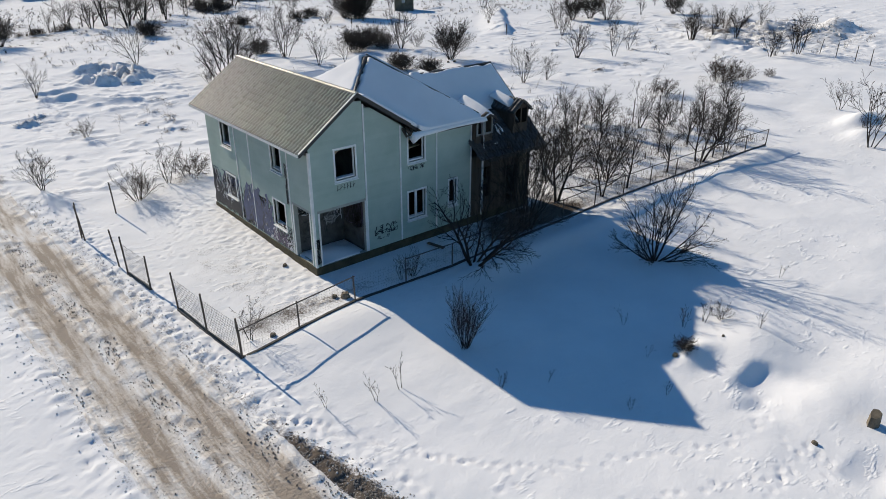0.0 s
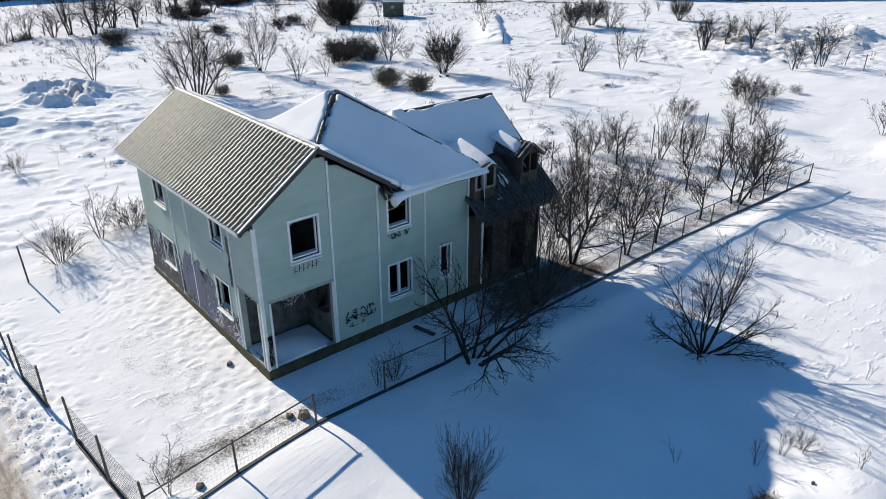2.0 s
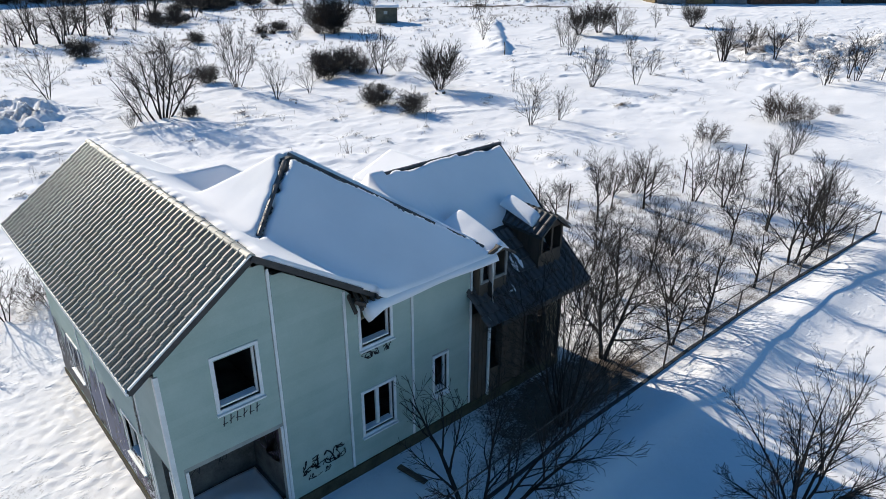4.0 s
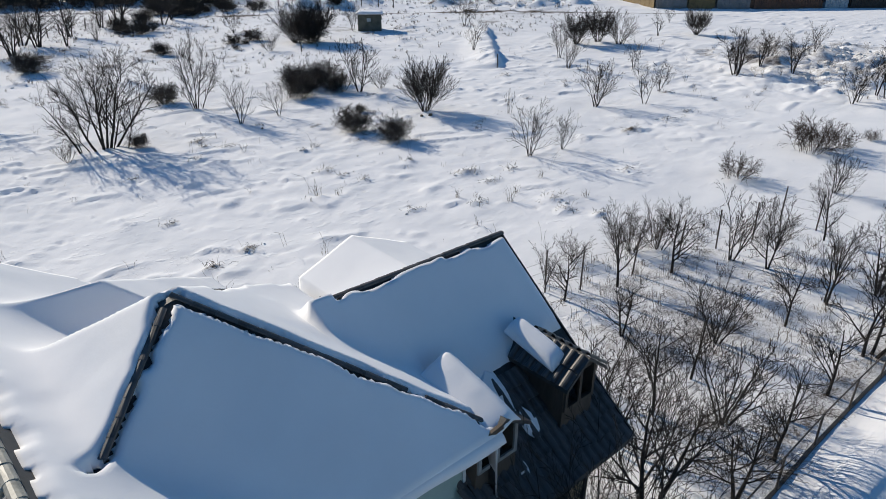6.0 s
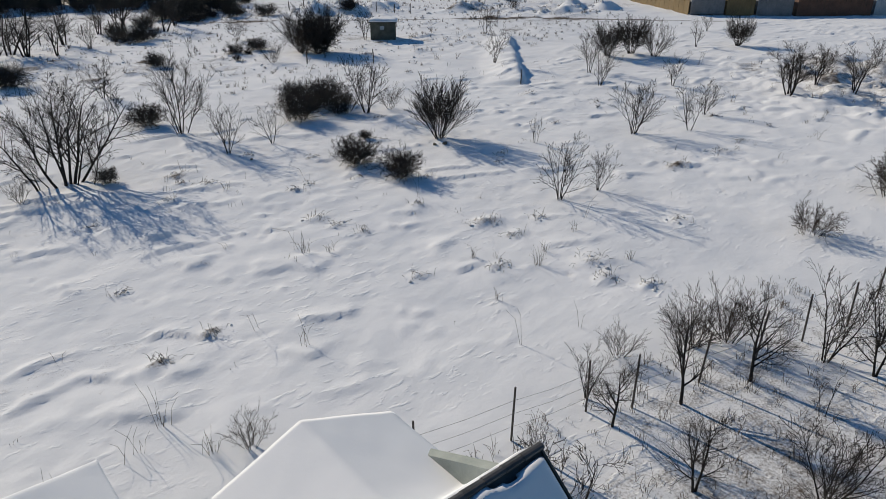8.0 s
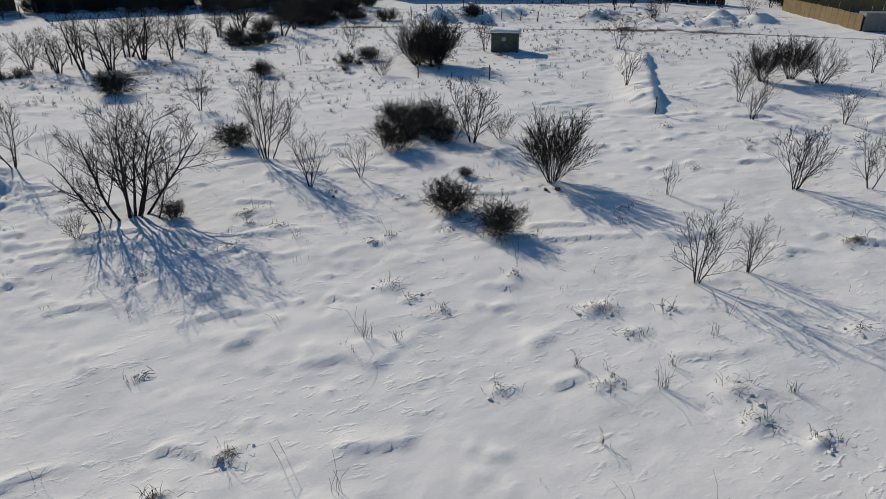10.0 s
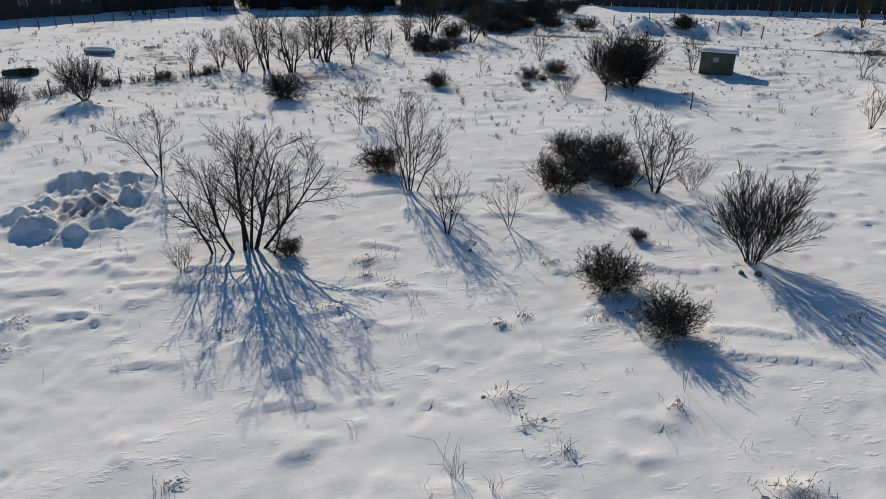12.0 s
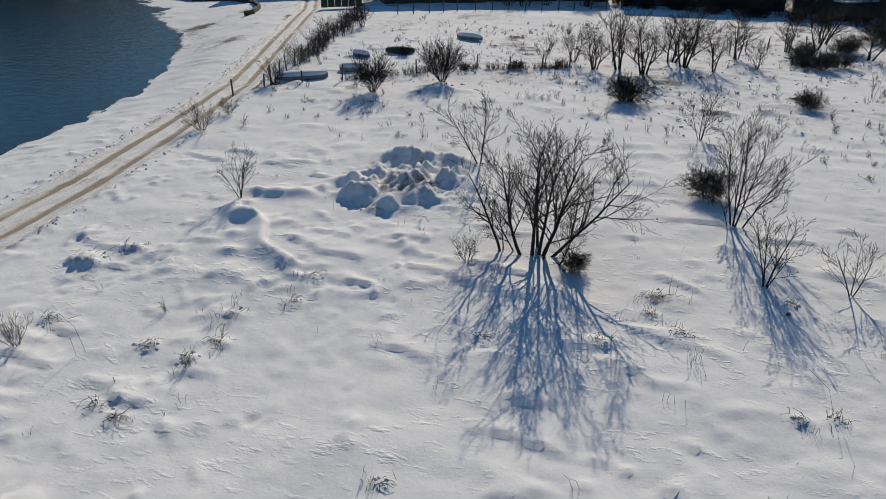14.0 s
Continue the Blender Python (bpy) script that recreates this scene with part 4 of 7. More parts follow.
def roof_d(x, y):
    return np.where((x > 15) & (y > 26), 6.70 - np.maximum(0.78 * np.abs(y - 29.8), 0.66 * np.maximum(x - 17.6, 0)), -9)


def roof_all(x, y, blend=0.0):
    """The highest of all roof planes; blend rounds the valleys, as drifted snow does."""
    hs = [roof_a(x, y), roof_b(x, y), roof_c(x, y), roof_d(x, y)]
    top = np.maximum.reduce(hs)
    if blend:
        top = top + blend * np.log(sum(np.exp(np.clip((h - top) / blend, -40, 0)) for h in hs)) * 0.9
    return top


def slab(xs, ys, top, bottom, keep):
    """A solid sheet over the cells of a plan grid that keep() accepts."""
    g = Geo()
    x, y = np.meshgrid(xs, ys, indexing="ij")
    t, b = top(x, y), bottom(x, y)
    n, m = x.shape
    g.v = [(float(x[i, j]), float(y[i, j]), float(t[i, j])) for i in range(n) for j in range(m)] + [(float(x[i, j]), float(y[i, j]), float(b[i, j])) for i in range(n) for j in range(m)]
    ok = keep((x[:-1, :-1] + x[1:, 1:]) / 2, (y[:-1, :-1] + y[1:, 1:]) / 2)
    off = n * m
    for i in range(n - 1):
        for j in range(m - 1):
            if not ok[i, j]:
                continue
            a, b_, c, d = i * m + j, (i + 1) * m + j, (i + 1) * m + j + 1, i * m + j + 1
            g.f += [(a, b_, c, d), (off + d, off + c, off + b_, off + a)]
            for di, dj, p, q in ((0, -1, a, b_), (1, 0, b_, c), (0, 1, c, d), (-1, 0, d, a)):
                i2, j2 = i + di, j + dj
                if not (0 <= i2 < n - 1 and 0 <= j2 < m - 1) or not ok[i2, j2]:
                    g.f.append((off + p, off + q, q, p))
    return g


def inside_bc(x, y):
    return ((x > RIDGE_X) & (x < 17.8) & (y > VERGE) & (y < VERGE_BACK)) | ((x >= 17.8) & (x < 21.65) & (y < 29.4)) | ((x >= 17.8) & (x < 21.0) & (y > 27) & (y < 32.7)) | ((x >= 21.0) & (x < 25.42) & (y > 22.05) & (y < 29.4)) | ((x >= 21.9) & (x < 25.42) & (y > 26.5) & (y < 29.6))


deck_x = np.unique(np.round(np.concatenate([np.arange(14.85, 25.4, 0.15), [17.8, 21.0, 21.65, 25.42, 21.9]]), 3))
deck_y = np.unique(np.round(np.concatenate([np.arange(22.55, 33.0, 0.15), [22.05, 22.3, VERGE, 26.2, 29.4, 29.6, 32.7, VERGE_BACK]]), 3))
deck = slab(deck_x, deck_y, lambda x, y: roof_all(x, y), lambda x, y: roof_all(x, y) - 0.14, lambda x, y: inside_bc(x, y) & ((y > 22.55) | (x > 21.65)))
roof = part("roof", deck, FASCIA, house, "multi-gabled hip roof under deep snow")

tiled = Geo()
tiled.hexa([(EAVE_X, VERGE, EAVE - 0.14), (RIDGE_X, VERGE, RIDGE - 0.14), (RIDGE_X, VERGE_BACK, RIDGE - 0.14), (EAVE_X, VERGE_BACK, EAVE - 0.14)], [(EAVE_X, VERGE, EAVE - 0.03), (RIDGE_X, VERGE, RIDGE - 0.03), (RIDGE_X, VERGE_BACK, RIDGE - 0.03), (EAVE_X, VERGE_BACK, EAVE - 0.03)])
roof_left = part("roof", tiled, FASCIA, house, "bare roof slope of grey interlocking tiles")


def tile_mesh(width, length, roll, name, step=0.030):
    g = Geo()
    prof = [(0.0, 0.002), (0.14, 0.034), (0.32, 0.052), (0.50, 0.050), (0.58, 0.034), (0.62, 0.0), (0.80, -0.004), (1.0, 0.002)]
    for v, lift_ in ((0.0, step), (length * 1.04, 0.006)):
        g.v += [(u * width, v, h * roll + lift_) for u, h in prof]
    k = len(prof)
    g.v += [(u * width, 0.0, h * roll + 0.006) for u, h in prof]
    for i in range(k - 1):
        g.f += [(i, i + 1, k + i + 1, k + i), (2 * k + i, 2 * k + i + 1, i + 1, i)]
    return g


def lay(geo, basis):
    out = Geo()
    out.v = [tuple(basis @ Vector(p)) for p in geo.v]
    out.f = geo.f
    return out


def slope_basis(low, high_dir, run_dir, jig=0.0):
    vdir, udir = Vector(high_dir).normalized(), Vector(run_dir).normalized()
    ndir = udir.cross(vdir)
    m = Matrix((udir, vdir, ndir)).transposed().to_4x4()
    return Matrix.Translation(low) @ m @ Matrix.Rotation(jig, 4, "Z")


TILE_W, TILE_L = (VERGE_BACK - VERGE) / 46, math.hypot(RIDGE_X - EAVE_X, RIDGE - EAVE) / 10
one_tile = tile_mesh(TILE_W, TILE_L, 1.45, "roof_tile")
tile_data = one_tile.mesh("roof_tile")
tile_data.materials.append(TILE)
up_a = Vector((RIDGE_X - EAVE_X, 0, RIDGE - EAVE)).normalized()
run_a = Vector((0, -1, 0))
rest = Geo()
jitter = random.Random(3)
for col in range(46):
    for row in range(10):
        low = Vector((EAVE_X, VERGE + TILE_W * (col + 1), EAVE - 0.028)) + up_a * (TILE_L * row) + Vector((0, 0, jitter.uniform(-0.004, 0.004)))
        m = slope_basis(low, up_a, run_a, jitter.gauss(0, 0.008))
        if col < 30:
            ob = part("roof_tile", tile_data, None, roof_left)
            ob.matrix_basis = m
        else:
            n = len(rest.v)
            moved = lay(one_tile, m)
            rest.v += moved.v
            rest.f += [tuple(i + n for i in f) for f in moved.f]
tagged(part("far_roof_tiles", rest, TILE, roof_left), kind="stuff")


def cap_row(parent, p, q, radius, mat, length=0.36, gap=0.0, name="ridge_tile"):
    p, q = Vector(p), Vector(q)
    n = max(int((q - p).length / length), 1)
    d = (q - p) / n
    s = d.cross(Vector((0, 0, 1))).normalized()
    u = s.cross(d.normalized())
    for k in range(n):
        if gap and jitter.random() < gap:
            continue
        g = Geo()
        a, b = p + d * k, p + d * (k + 1.08)
        arc = [math.pi * i / 6 for i in range(7)]
        for e, r in ((a, radius * 1.06), (b, radius * 0.94)):
            g.v += [tuple(e + s * (r * math.cos(t)) + u * (r * math.sin(t) * 0.75 + jitter.uniform(-0.004, 0.004))) for t in arc]
        g.f += [(i, i + 1, 8 + i, 7 + i) for i in range(6)] + [tuple(range(6, -1, -1))]
        part(name, g, mat, parent)


cap_row(roof_left, (RIDGE_X, VERGE - 0.02, RIDGE - 0.02), (RIDGE_X, VERGE_BACK + 0.02, RIDGE - 0.02), 0.10, TILE)
HIP_FOOT = (15.70, 24.25, 6.74)
cap_row(roof, HIP_FOOT, (APEX[0], APEX[1], APEX[2] + 0.02), 0.062, OLDTILE, 0.3, 0.2)
cap_row(roof, (APEX[0], APEX[1], APEX[2] + 0.01), (21.55, 22.85, 5.42), 0.062, OLDTILE, 0.36, 0.08)
cap_row(roof, (20.75, 26.22, 6.76), (25.46, 26.2, 6.76), 0.075, OLDTILE, 0.36)
cap_row(roof, (18.70, 26.95, 7.34), (19.45, 27.75, 6.74), 0.10, OLDTILE)
cap_row(roof, (20.85, 28.95, 5.72), (21.25, 29.3, 5.50), 0.09, OLDTILE)

for p, q, w, h in (((EAVE_X, VERGE, EAVE - 0.08), (RIDGE_X, VERGE, RIDGE - 0.08), 0.05, 0.13), ((RIDGE_X, VERGE - 0.02, RIDGE - 0.05), (17.42, 22.62, 5.66), 0.05, 0.13), ((EAVE_X, VERGE_BACK, EAVE - 0.07), (RIDGE_X, VERGE_BACK, RIDGE - 0.07), 0.05, 0.16), ((25.44, 22.05, 3.36), (25.44, 26.2, 6.72), 0.035, 0.14), ((21.90, 27.1, 5.30), (21.90, 28.6, 5.30), 0.04, 0.16)):
    edge = Geo()
    edge.beam(p, q, w, h)
    part("verge_board", edge, FASCIA, house, "dark verge board along the gable")
edge = Geo()
edge.beam((EAVE_X, VERGE - 0.005, EAVE + 0.02), (RIDGE_X, VERGE - 0.005, RIDGE + 0.02), 0.05, 0.035)
part("verge_strip", edge, TRIM, house, "pale strip along the tiled verge")
gutter = Geo()
gutter.beam((EAVE_X - 0.03, VERGE, EAVE - 0.06), (EAVE_X - 0.03, VERGE_BACK, EAVE - 0.06), 0.05, 0.10)
part("eave_board", gutter, TRIM, house, "pale eaves board")
rafters = [((17.15 + 0.18 * k, 22.5, 5.22 + 0.02 * (k % 2)), (17.25 + 0.18 * k, 23.0, 5.5), 0.07, 0.09) for k in range(5)]
rafters += [((17.2, 22.6, 5.45), (17.75, 22.5, 5.1), 0.05, 0.09), ((21.3, 22.6, 5.25), (21.7, 22.5, 5.45), 0.07, 0.10)]
for p, q, w, h in rafters:
    g = Geo()
    g.beam(p, q, w, h)
    part("broken_rafter", g, CHAR, house, "splintered dark rafter end")

# bare tiles low on the annex roof
old_tile = tile_mesh(0.23, 0.36, 1.25, "roof_tile", 0.06)
old_data = old_tile.mesh("roof_tile")
old_data.materials.append(OLDTILE)
up_c = Vector((0, 1, 0.81)).normalized()
for col in range(19):
    for row in range(9):
        low = Vector((21.02 + 0.23 * (col), 22.05, 3.41)) + up_c * (0.355 * row)
        if low.y > 23.78 or jitter.random() < 0.05:
            continue
        ob = part("roof_tile", old_data, None, roof)
        ob.matrix_basis = slope_basis(low, up_c, (1, 0, 0), jitter.gauss(0, 0.03))

# snow lying on the roofs
HIPS = [(HIP_FOOT[:2], APEX[:2]), (APEX[:2], (21.6, 22.8)), ((20.9, 26.2), (25.7, 26.2)), ((18.7, 26.95), (19.5, 27.8)), ((20.8, 28.9), (21.3, 29.35))]


def from_line(x, y, p, q):
    px_, py_ = q[0] - p[0], q[1] - p[1]
    t = np.clip(((x - p[0]) * px_ + (y - p[1]) * py_) / (px_ ** 2 + py_ ** 2), 0, 1)
    return np.hypot(x - p[0] - t * px_, y - p[1] - t * py_)


def snow_low_c(x):
    return 24.0 + 0.30 * vnoise(x * 1.7, x * 0 + 0.5, 201) + 0.15 * ease(24.3, 25.2, x)


def snow_depth(x, y):
    d = 0.17 + 0.05 * fbm(x, y, 1.6, 3, 211)
    for p, q in HIPS:
        wide = 0.10 + 0.40 * fbm(x, y, 0.45, 2, 221)
        d = d * ease(wide * 0.35, wide * 0.35 + 0.13, from_line(x, y, p, q))
    d = d * ease(RIDGE_X + 0.16, RIDGE_X + 0.5, x + 0.15 * vnoise(y * 4.4, x * 0 + 1.5, 205))
    d = d * np.where((x > 17.45) & (x < 21.66), 1.0, ease(22.5, 22.66, y + 0.06)) * np.where(x > 21.7, ease(0, 0.25, y - snow_low_c(x)), 1)
    d = d * (1 - 0.9 * ease(25.32, 25.40, x))
    return d


def snow_top(x, y):
    return roof_all(x, y, 0.18) + snow_depth(x, y) - 0.006


snow_x = np.unique(np.round(np.concatenate([np.arange(14.95, 25.4, 0.08), [21.0, 21.65, 21.9, 25.4]]), 2))
snow_y = np.unique(np.round(np.concatenate([np.arange(22.5, 32.9, 0.08), [29.4, 29.6, 32.7, 32.95]]), 2))
blanket = slab(snow_x, snow_y, snow_top, lambda x, y: roof_all(x, y) - 0.02, lambda x, y: inside_bc(x, y) & (snow_depth(x, y) > 0.012))
part("roof_snow", blanket, ROOFSNOW, house, "thick smooth blanket of snow", smooth=True)

# overhanging lip of snow at the eaves
lip = Geo()
n_lip = 46
for i in range(n_lip + 1):
    x = 17.45 + (21.70 - 17.45) * i / n_lip
    f = i / n_lip
    out = 0.10 + 0.03 * math.sin(9 * f) + 0.08 * math.exp(-(f / 0.08) ** 2)
    drop = 0.07 + 0.22 * math.exp(-(f / 0.07) ** 2) + 0.03 * math.sin(5 * f + 1) + 0.03 * f
    base = 5.19
    ring = [(22.75, base + 0.10), (22.53, base + 0.13), (22.52 - out * 0.7, base + 0.06), (22.50 - out * 1.1, base - drop * 0.5), (22.55 - out * 0.6, base - drop), (22.62, base - drop * 0.8), (22.75, base - 0.05)]
    lip.v += [(x, y, z) for y, z in ring]
for i in range(n_lip):
    for k in range(7):
        k2 = (k + 1) % 7
        lip.f.append((i * 7 + k, i * 7 + k2, (i + 1) * 7 + k2, (i + 1) * 7 + k))
lip.f += [tuple(range(6, -1, -1)), tuple(n_lip * 7 + k for k in range(7))]
part("snow_cornice", lip, ROOFSNOW, house, "sagging lip of snow over the eaves", smooth=True)

floor_snow = slab(np.arange(12.72, 15.2, 0.08), np.arange(22.98, 24.72, 0.08), lambda x, y: 0.36 + 0.20 * np.exp(-(((x - 14.1) / 0.75) ** 2 + ((y - 23.7) / 0.6) ** 2) ** 1.5) + 0.03 * fbm(x, y, 0.5, 2, 231), lambda x, y: 0.335 + 0 * x, lambda x, y: x > 0)
part("drifted_snow", floor_snow, ROOFSNOW, house, "snow blown onto the porch floor", smooth=True)


# dormers
def dormer(x0, x1, y_front, z0, z_eave, z_ridge, y_back, tiles):
    xm = (x0 + x1) / 2
    cheeks = Geo()
    for a, b in ((x0, x0 + 0.08), (x1 - 0.08, x1)):
        cheeks.hexa([(a, y_front, z0), (b, y_front, z0), (b, y_back, z_eave), (a, y_back, z_eave)], [(a, y_front, z_eave), (b, y_front, z_eave), (b, y_back, z_eave + 0.02), (a, y_back, z_eave + 0.02)])
    cheeks.hexa([(x0, y_front, z_eave), (x1, y_front, z_eave), (xm, y_front, z_ridge - 0.05)], [(x0, y_front + 0.1, z_eave), (x1, y_front + 0.1, z_eave), (xm, y_front + 0.1, z_ridge - 0.05)])
    cheeks.box(x0 + 0.08, x1 - 0.08, y_front, y_front + 0.08, z0, z0 + 0.5)
    body = part("dormer", cheeks, CHAR, house, "dark roof dormer")
    fr = Geo()
    for a in (x0 + 0.02, xm - 0.04, x1 - 0.10):
        fr.box(a, a + 0.08, y_front - 0.05, y_front - 0.004, z0 + 0.45, z_eave + 0.04)
    fr.box(x0 + 0.10, x1 - 0.10, y_front - 0.045, y_front - 0.004, z0 + 0.45, z0 + 0.53)
    part("frame", fr, GREYWOOD if not tiles else CHAR, body, "weathered white window frame")
    lid = Geo()
    for s, xe in ((-1, x0 - 0.15), (1, x1 + 0.15)):
        low, high = z_eave - 0.06, z_ridge
        q = [(xe, y_front - 0.2, low), (xm, y_front - 0.2, high), (xm, y_back + 0.2, high), (xe, y_back - 0.2, low)]
        lid.hexa([(a, b, c - 0.08) for a, b, c in q], q)
    top = part("dormer_roof", lid, FASCIA, body)
    if tiles:
        wide = math.hypot(xm - x0 + 0.15, z_ridge - z_eave + 0.06)
        for s in (-1, 1):
            up = Vector((-s * (xm - x0 + 0.15), 0, z_ridge - z_eave + 0.06)).normalized()
            for col in range(7):
                for row in range(2):
                    y = y_front - 0.2 + 0.225 * (col + (1 if s < 0 else 0))
                    low = Vector((xm + s * (xm - x0 + 0.15), y, z_eave - 0.06)) + up * (wide / 2 * row)
                    ob = part("roof_tile", dormer_tile, None, top)
                    ob.matrix_basis = slope_basis(low, up, (0, s, 0), jitter.gauss(0, 0.03))
    return body


small_tile = tile_mesh(0.225, 0.36, 1.1, "roof_tile")
dormer_tile = small_tile.mesh("roof_tile")
dormer_tile.materials.append(OLDTILE)
dormer(21.30, 22.35, 22.72, 3.95, 5.16, 5.50, 24.6, False)
dormer(23.78, 24.76, 22.78, 4.0, 5.22, 5.66, 24.9, True)


def cushion(x0, x1, y0, y1, top, thick, seed):
    return slab(np.linspace(x0, x1, 18), np.linspace(y0, y1, 26), lambda x, y: top(x, y) + thick * np.clip(1 - (np.abs((x - (x0 + x1) / 2) / ((x1 - x0) / 2)) ** 4), 0, 1) ** 0.5 * np.clip(1 - np.abs((y - (y0 + y1) / 2) / ((y1 - y0) / 2)) ** 5, 0, 1) ** 0.5 + 0.03 * fbm(x, y, 0.6, 2, seed), lambda x, y: top(x, y) - 0.03, lambda x, y: x > -1)


part("dormer_snow", cushion(21.20, 22.18, 22.50, 24.35, lambda x, y: 5.46 - 0.42 * np.maximum(21.98 - x, 0) - 0.5 * np.maximum(x - 21.98, 0) + 0.26 * (y - 22.6), 0.11, 241), ROOFSNOW, house, "pillow of sunlit snow on the dormer", smooth=True)
part("dormer_snow", cushion(23.72, 24.15, 23.05, 24.4, lambda x, y: 5.46 - 0.35 * np.abs(x - 24.1) + 0.22 * (y - 23.0), 0.20, 251), ROOFSNOW, house, smooth=True)
for x, y, w, l in ((22.2, 23.2, 0.5, 0.6), (22.85, 23.7, 0.8, 1.0), (23.2, 23.1, 0.5, 0.6), (24.8, 23.5, 0.5, 0.8), (22.5, 22.6, 0.25, 0.3)):
    g = Geo()
    q = [(x + w * math.cos(a) * jitter.uniform(0.35, 0.55), y + l * math.sin(a) * jitter.uniform(0.35, 0.55)) for a in [6.283 * i / 9 for i in range(9)]]
    g.hexa([(a, b, 6.76 - 0.81 * (26.2 - b) + 0.02) for a, b in q], [(x + (a - x) * 0.8, y + (b - y) * 0.8, 6.76 - 0.81 * (26.2 - y - (b - y) * 0.8) + 0.10) for a, b in q])
    part("snow_patch", g, ROOFSNOW, house, "leftover patch of snow between the dormers")

# spray paint
spray = random.Random(21)


def tag(mat, u0, u1, v0, v1, n, width, where, label, normal):
    """Looping unreadable strokes that fill a field of a wall."""
    g = Geo()
    step = (u1 - u0) / n
    for k in range(n):
        c = u0 + step * (k + 0.5)
        for _ in range(2):
            u, v, a, pts = c + step * spray.uniform(-0.6, 0.6), spray.uniform(v0, v1), spray.uniform(0, 6.28), []
            bend = spray.uniform(-0.5, 0.5)
            for i in range(14):
                pts.append(where(u, v))
                a += bend + spray.gauss(0, 0.35) + (spray.choice((-2.2, 2.2)) if spray.random() < 0.22 else 0)
                u += math.cos(a) * (v1 - v0) * 0.17
                v += math.sin(a) * (v1 - v0) * 0.17
                if v < v0 or v > v1:
                    v, a = min(max(v, v0), v1), -a
                if abs(u - c) > step * 0.9 or u < u0 or u > u1:
                    u, a = min(max(u, u0), u1), math.pi - a
            g.ribbon(pts, width * spray.uniform(0.6, 1.2), normal)
    return tagged(part("spray_paint", g, mat, house, label), kind="stuff")


def on_front(u, v):
    return (u, HY0 - 0.028, v)


def on_side(u, v):
    return (HX0 - 0.028, u, v)


FN, SN = (0, -1, 0), (-1, 0, 0)
bars = Geo()
for k in range(6):
    x = 13.88 + 0.155 * k
    bars.ribbon([on_front(x, 3.46), on_front(x + 0.03, 3.70)], 0.025, FN)
    bars.ribbon([on_front(x - 0.02, 3.52 + 0.02 * (k % 3)), on_front(x + 0.10, 3.52 + 0.10 * (k % 2))], 0.022, FN)
tagged(part("spray_paint", bars, INK, house, "row of thin black sprayed strokes"), kind="stuff")
tag(INK, 15.62, 16.85, 0.95, 1.38, 7, 0.035, on_front, "dense black sprayed tag", FN)
tag(INK, 15.75, 16.40, 0.74, 0.90, 4, 0.02, on_front, "black sprayed tag", FN)
tag(INK, 17.50, 18.45, 3.52, 3.72, 6, 0.028, on_front, "black sprayed tag below the broken window", FN)
tag(INK, 24.85, 24.98, 2.6, 4.4, 3, 0.03, on_side, "thin black vertical tag", SN)
upright = Geo()
for k in range(9):
    upright.ribbon([on_side(24.92, 2.6 + 0.2 * k), on_side(24.72, 2.68 + 0.2 * k), on_side(24.93, 2.76 + 0.2 * k)], 0.03, SN)
tagged(part("spray_paint", upright, INK, house, "column of thin black sprayed strokes"), kind="stuff")
tag(INK, 23.0, 23.15, 0.5, 1.6, 3, 0.03, lambda u, v: (12.72 + (u - 23.0), HY0 - 0.045, v), "black tag on the corner post", FN)


def fill(mat, u0, u1, v0, v1, n, width, label):
    g = Geo()
    for _ in range(n):
        u = spray.uniform(u0, u1)
        reach = spray.uniform(0.3, 0.95) * (v1 - v0)
        low = v0 + spray.uniform(0, 0.2) * (v1 - v0)
        pts = [on_side(u + spray.gauss(0, 0.03) + 0.10 * math.sin(i * 1.7 + u * 5), low + reach * i / 6) for i in range(7)]
        g.ribbon([(p[0] - spray.uniform(0, 0.004), p[1], p[2]) for p in pts], width * spray.uniform(0.5, 1.4), SN)
    tagged(part("spray_paint", g, mat, house, label), kind="stuff")


fill(BLUEINK, 26.5, 29.3, 0.40, 2.35, 85, 0.17, "large violet-blue sprayed mural")
tag(INK, 26.5, 29.3, 0.42, 2.2, 10, 0.06, on_side, "black sprayed outlines over the mural", SN)
tag(PALEINK, 26.7, 29.0, 0.6, 2.2, 6, 0.05, on_side, "white sprayed outlines over the mural", SN)
tag(INK, 24.7, 26.5, 0.4, 1.5, 8, 0.045, on_side, "black sprayed tag on the side wall", SN)
tag(BLUEINK, 29.4, 32.6, 0.5, 2.4, 9, 0.06, on_side, "violet sprayed tag on the side wall", SN)
tag(INK, 29.4, 32.6, 0.5, 2.2, 12, 0.07, on_side, "black sprayed tag on the side wall", SN)
fill(INK, 26.5, 29.3, 0.40, 2.0, 26, 0.06, "black outlines over the mural")
fill(PALEINK, 24.8, 27.2, 0.40, 1.25, 22, 0.05, "pale sprayed outlines")
fill(PLUMINK, 24.8, 26.6, 0.38, 1.1, 18, 0.10, "plum sprayed fill")
fill(INK, 24.8, 26.5, 0.38, 1.1, 16, 0.04, "black sprayed lines")
fill(INK, 29.6, 32.6, 0.38, 1.75, 60, 0.12, "black sprayed patch")
fill(PALEINK, 29.6, 32.5, 0.8, 2.3, 22, 0.04, "pale sprayed lines")


def on_porch_back(u, v):
    return (u, 24.744, v)


def on_porch_right(u, v):
    return (15.214, u, v)


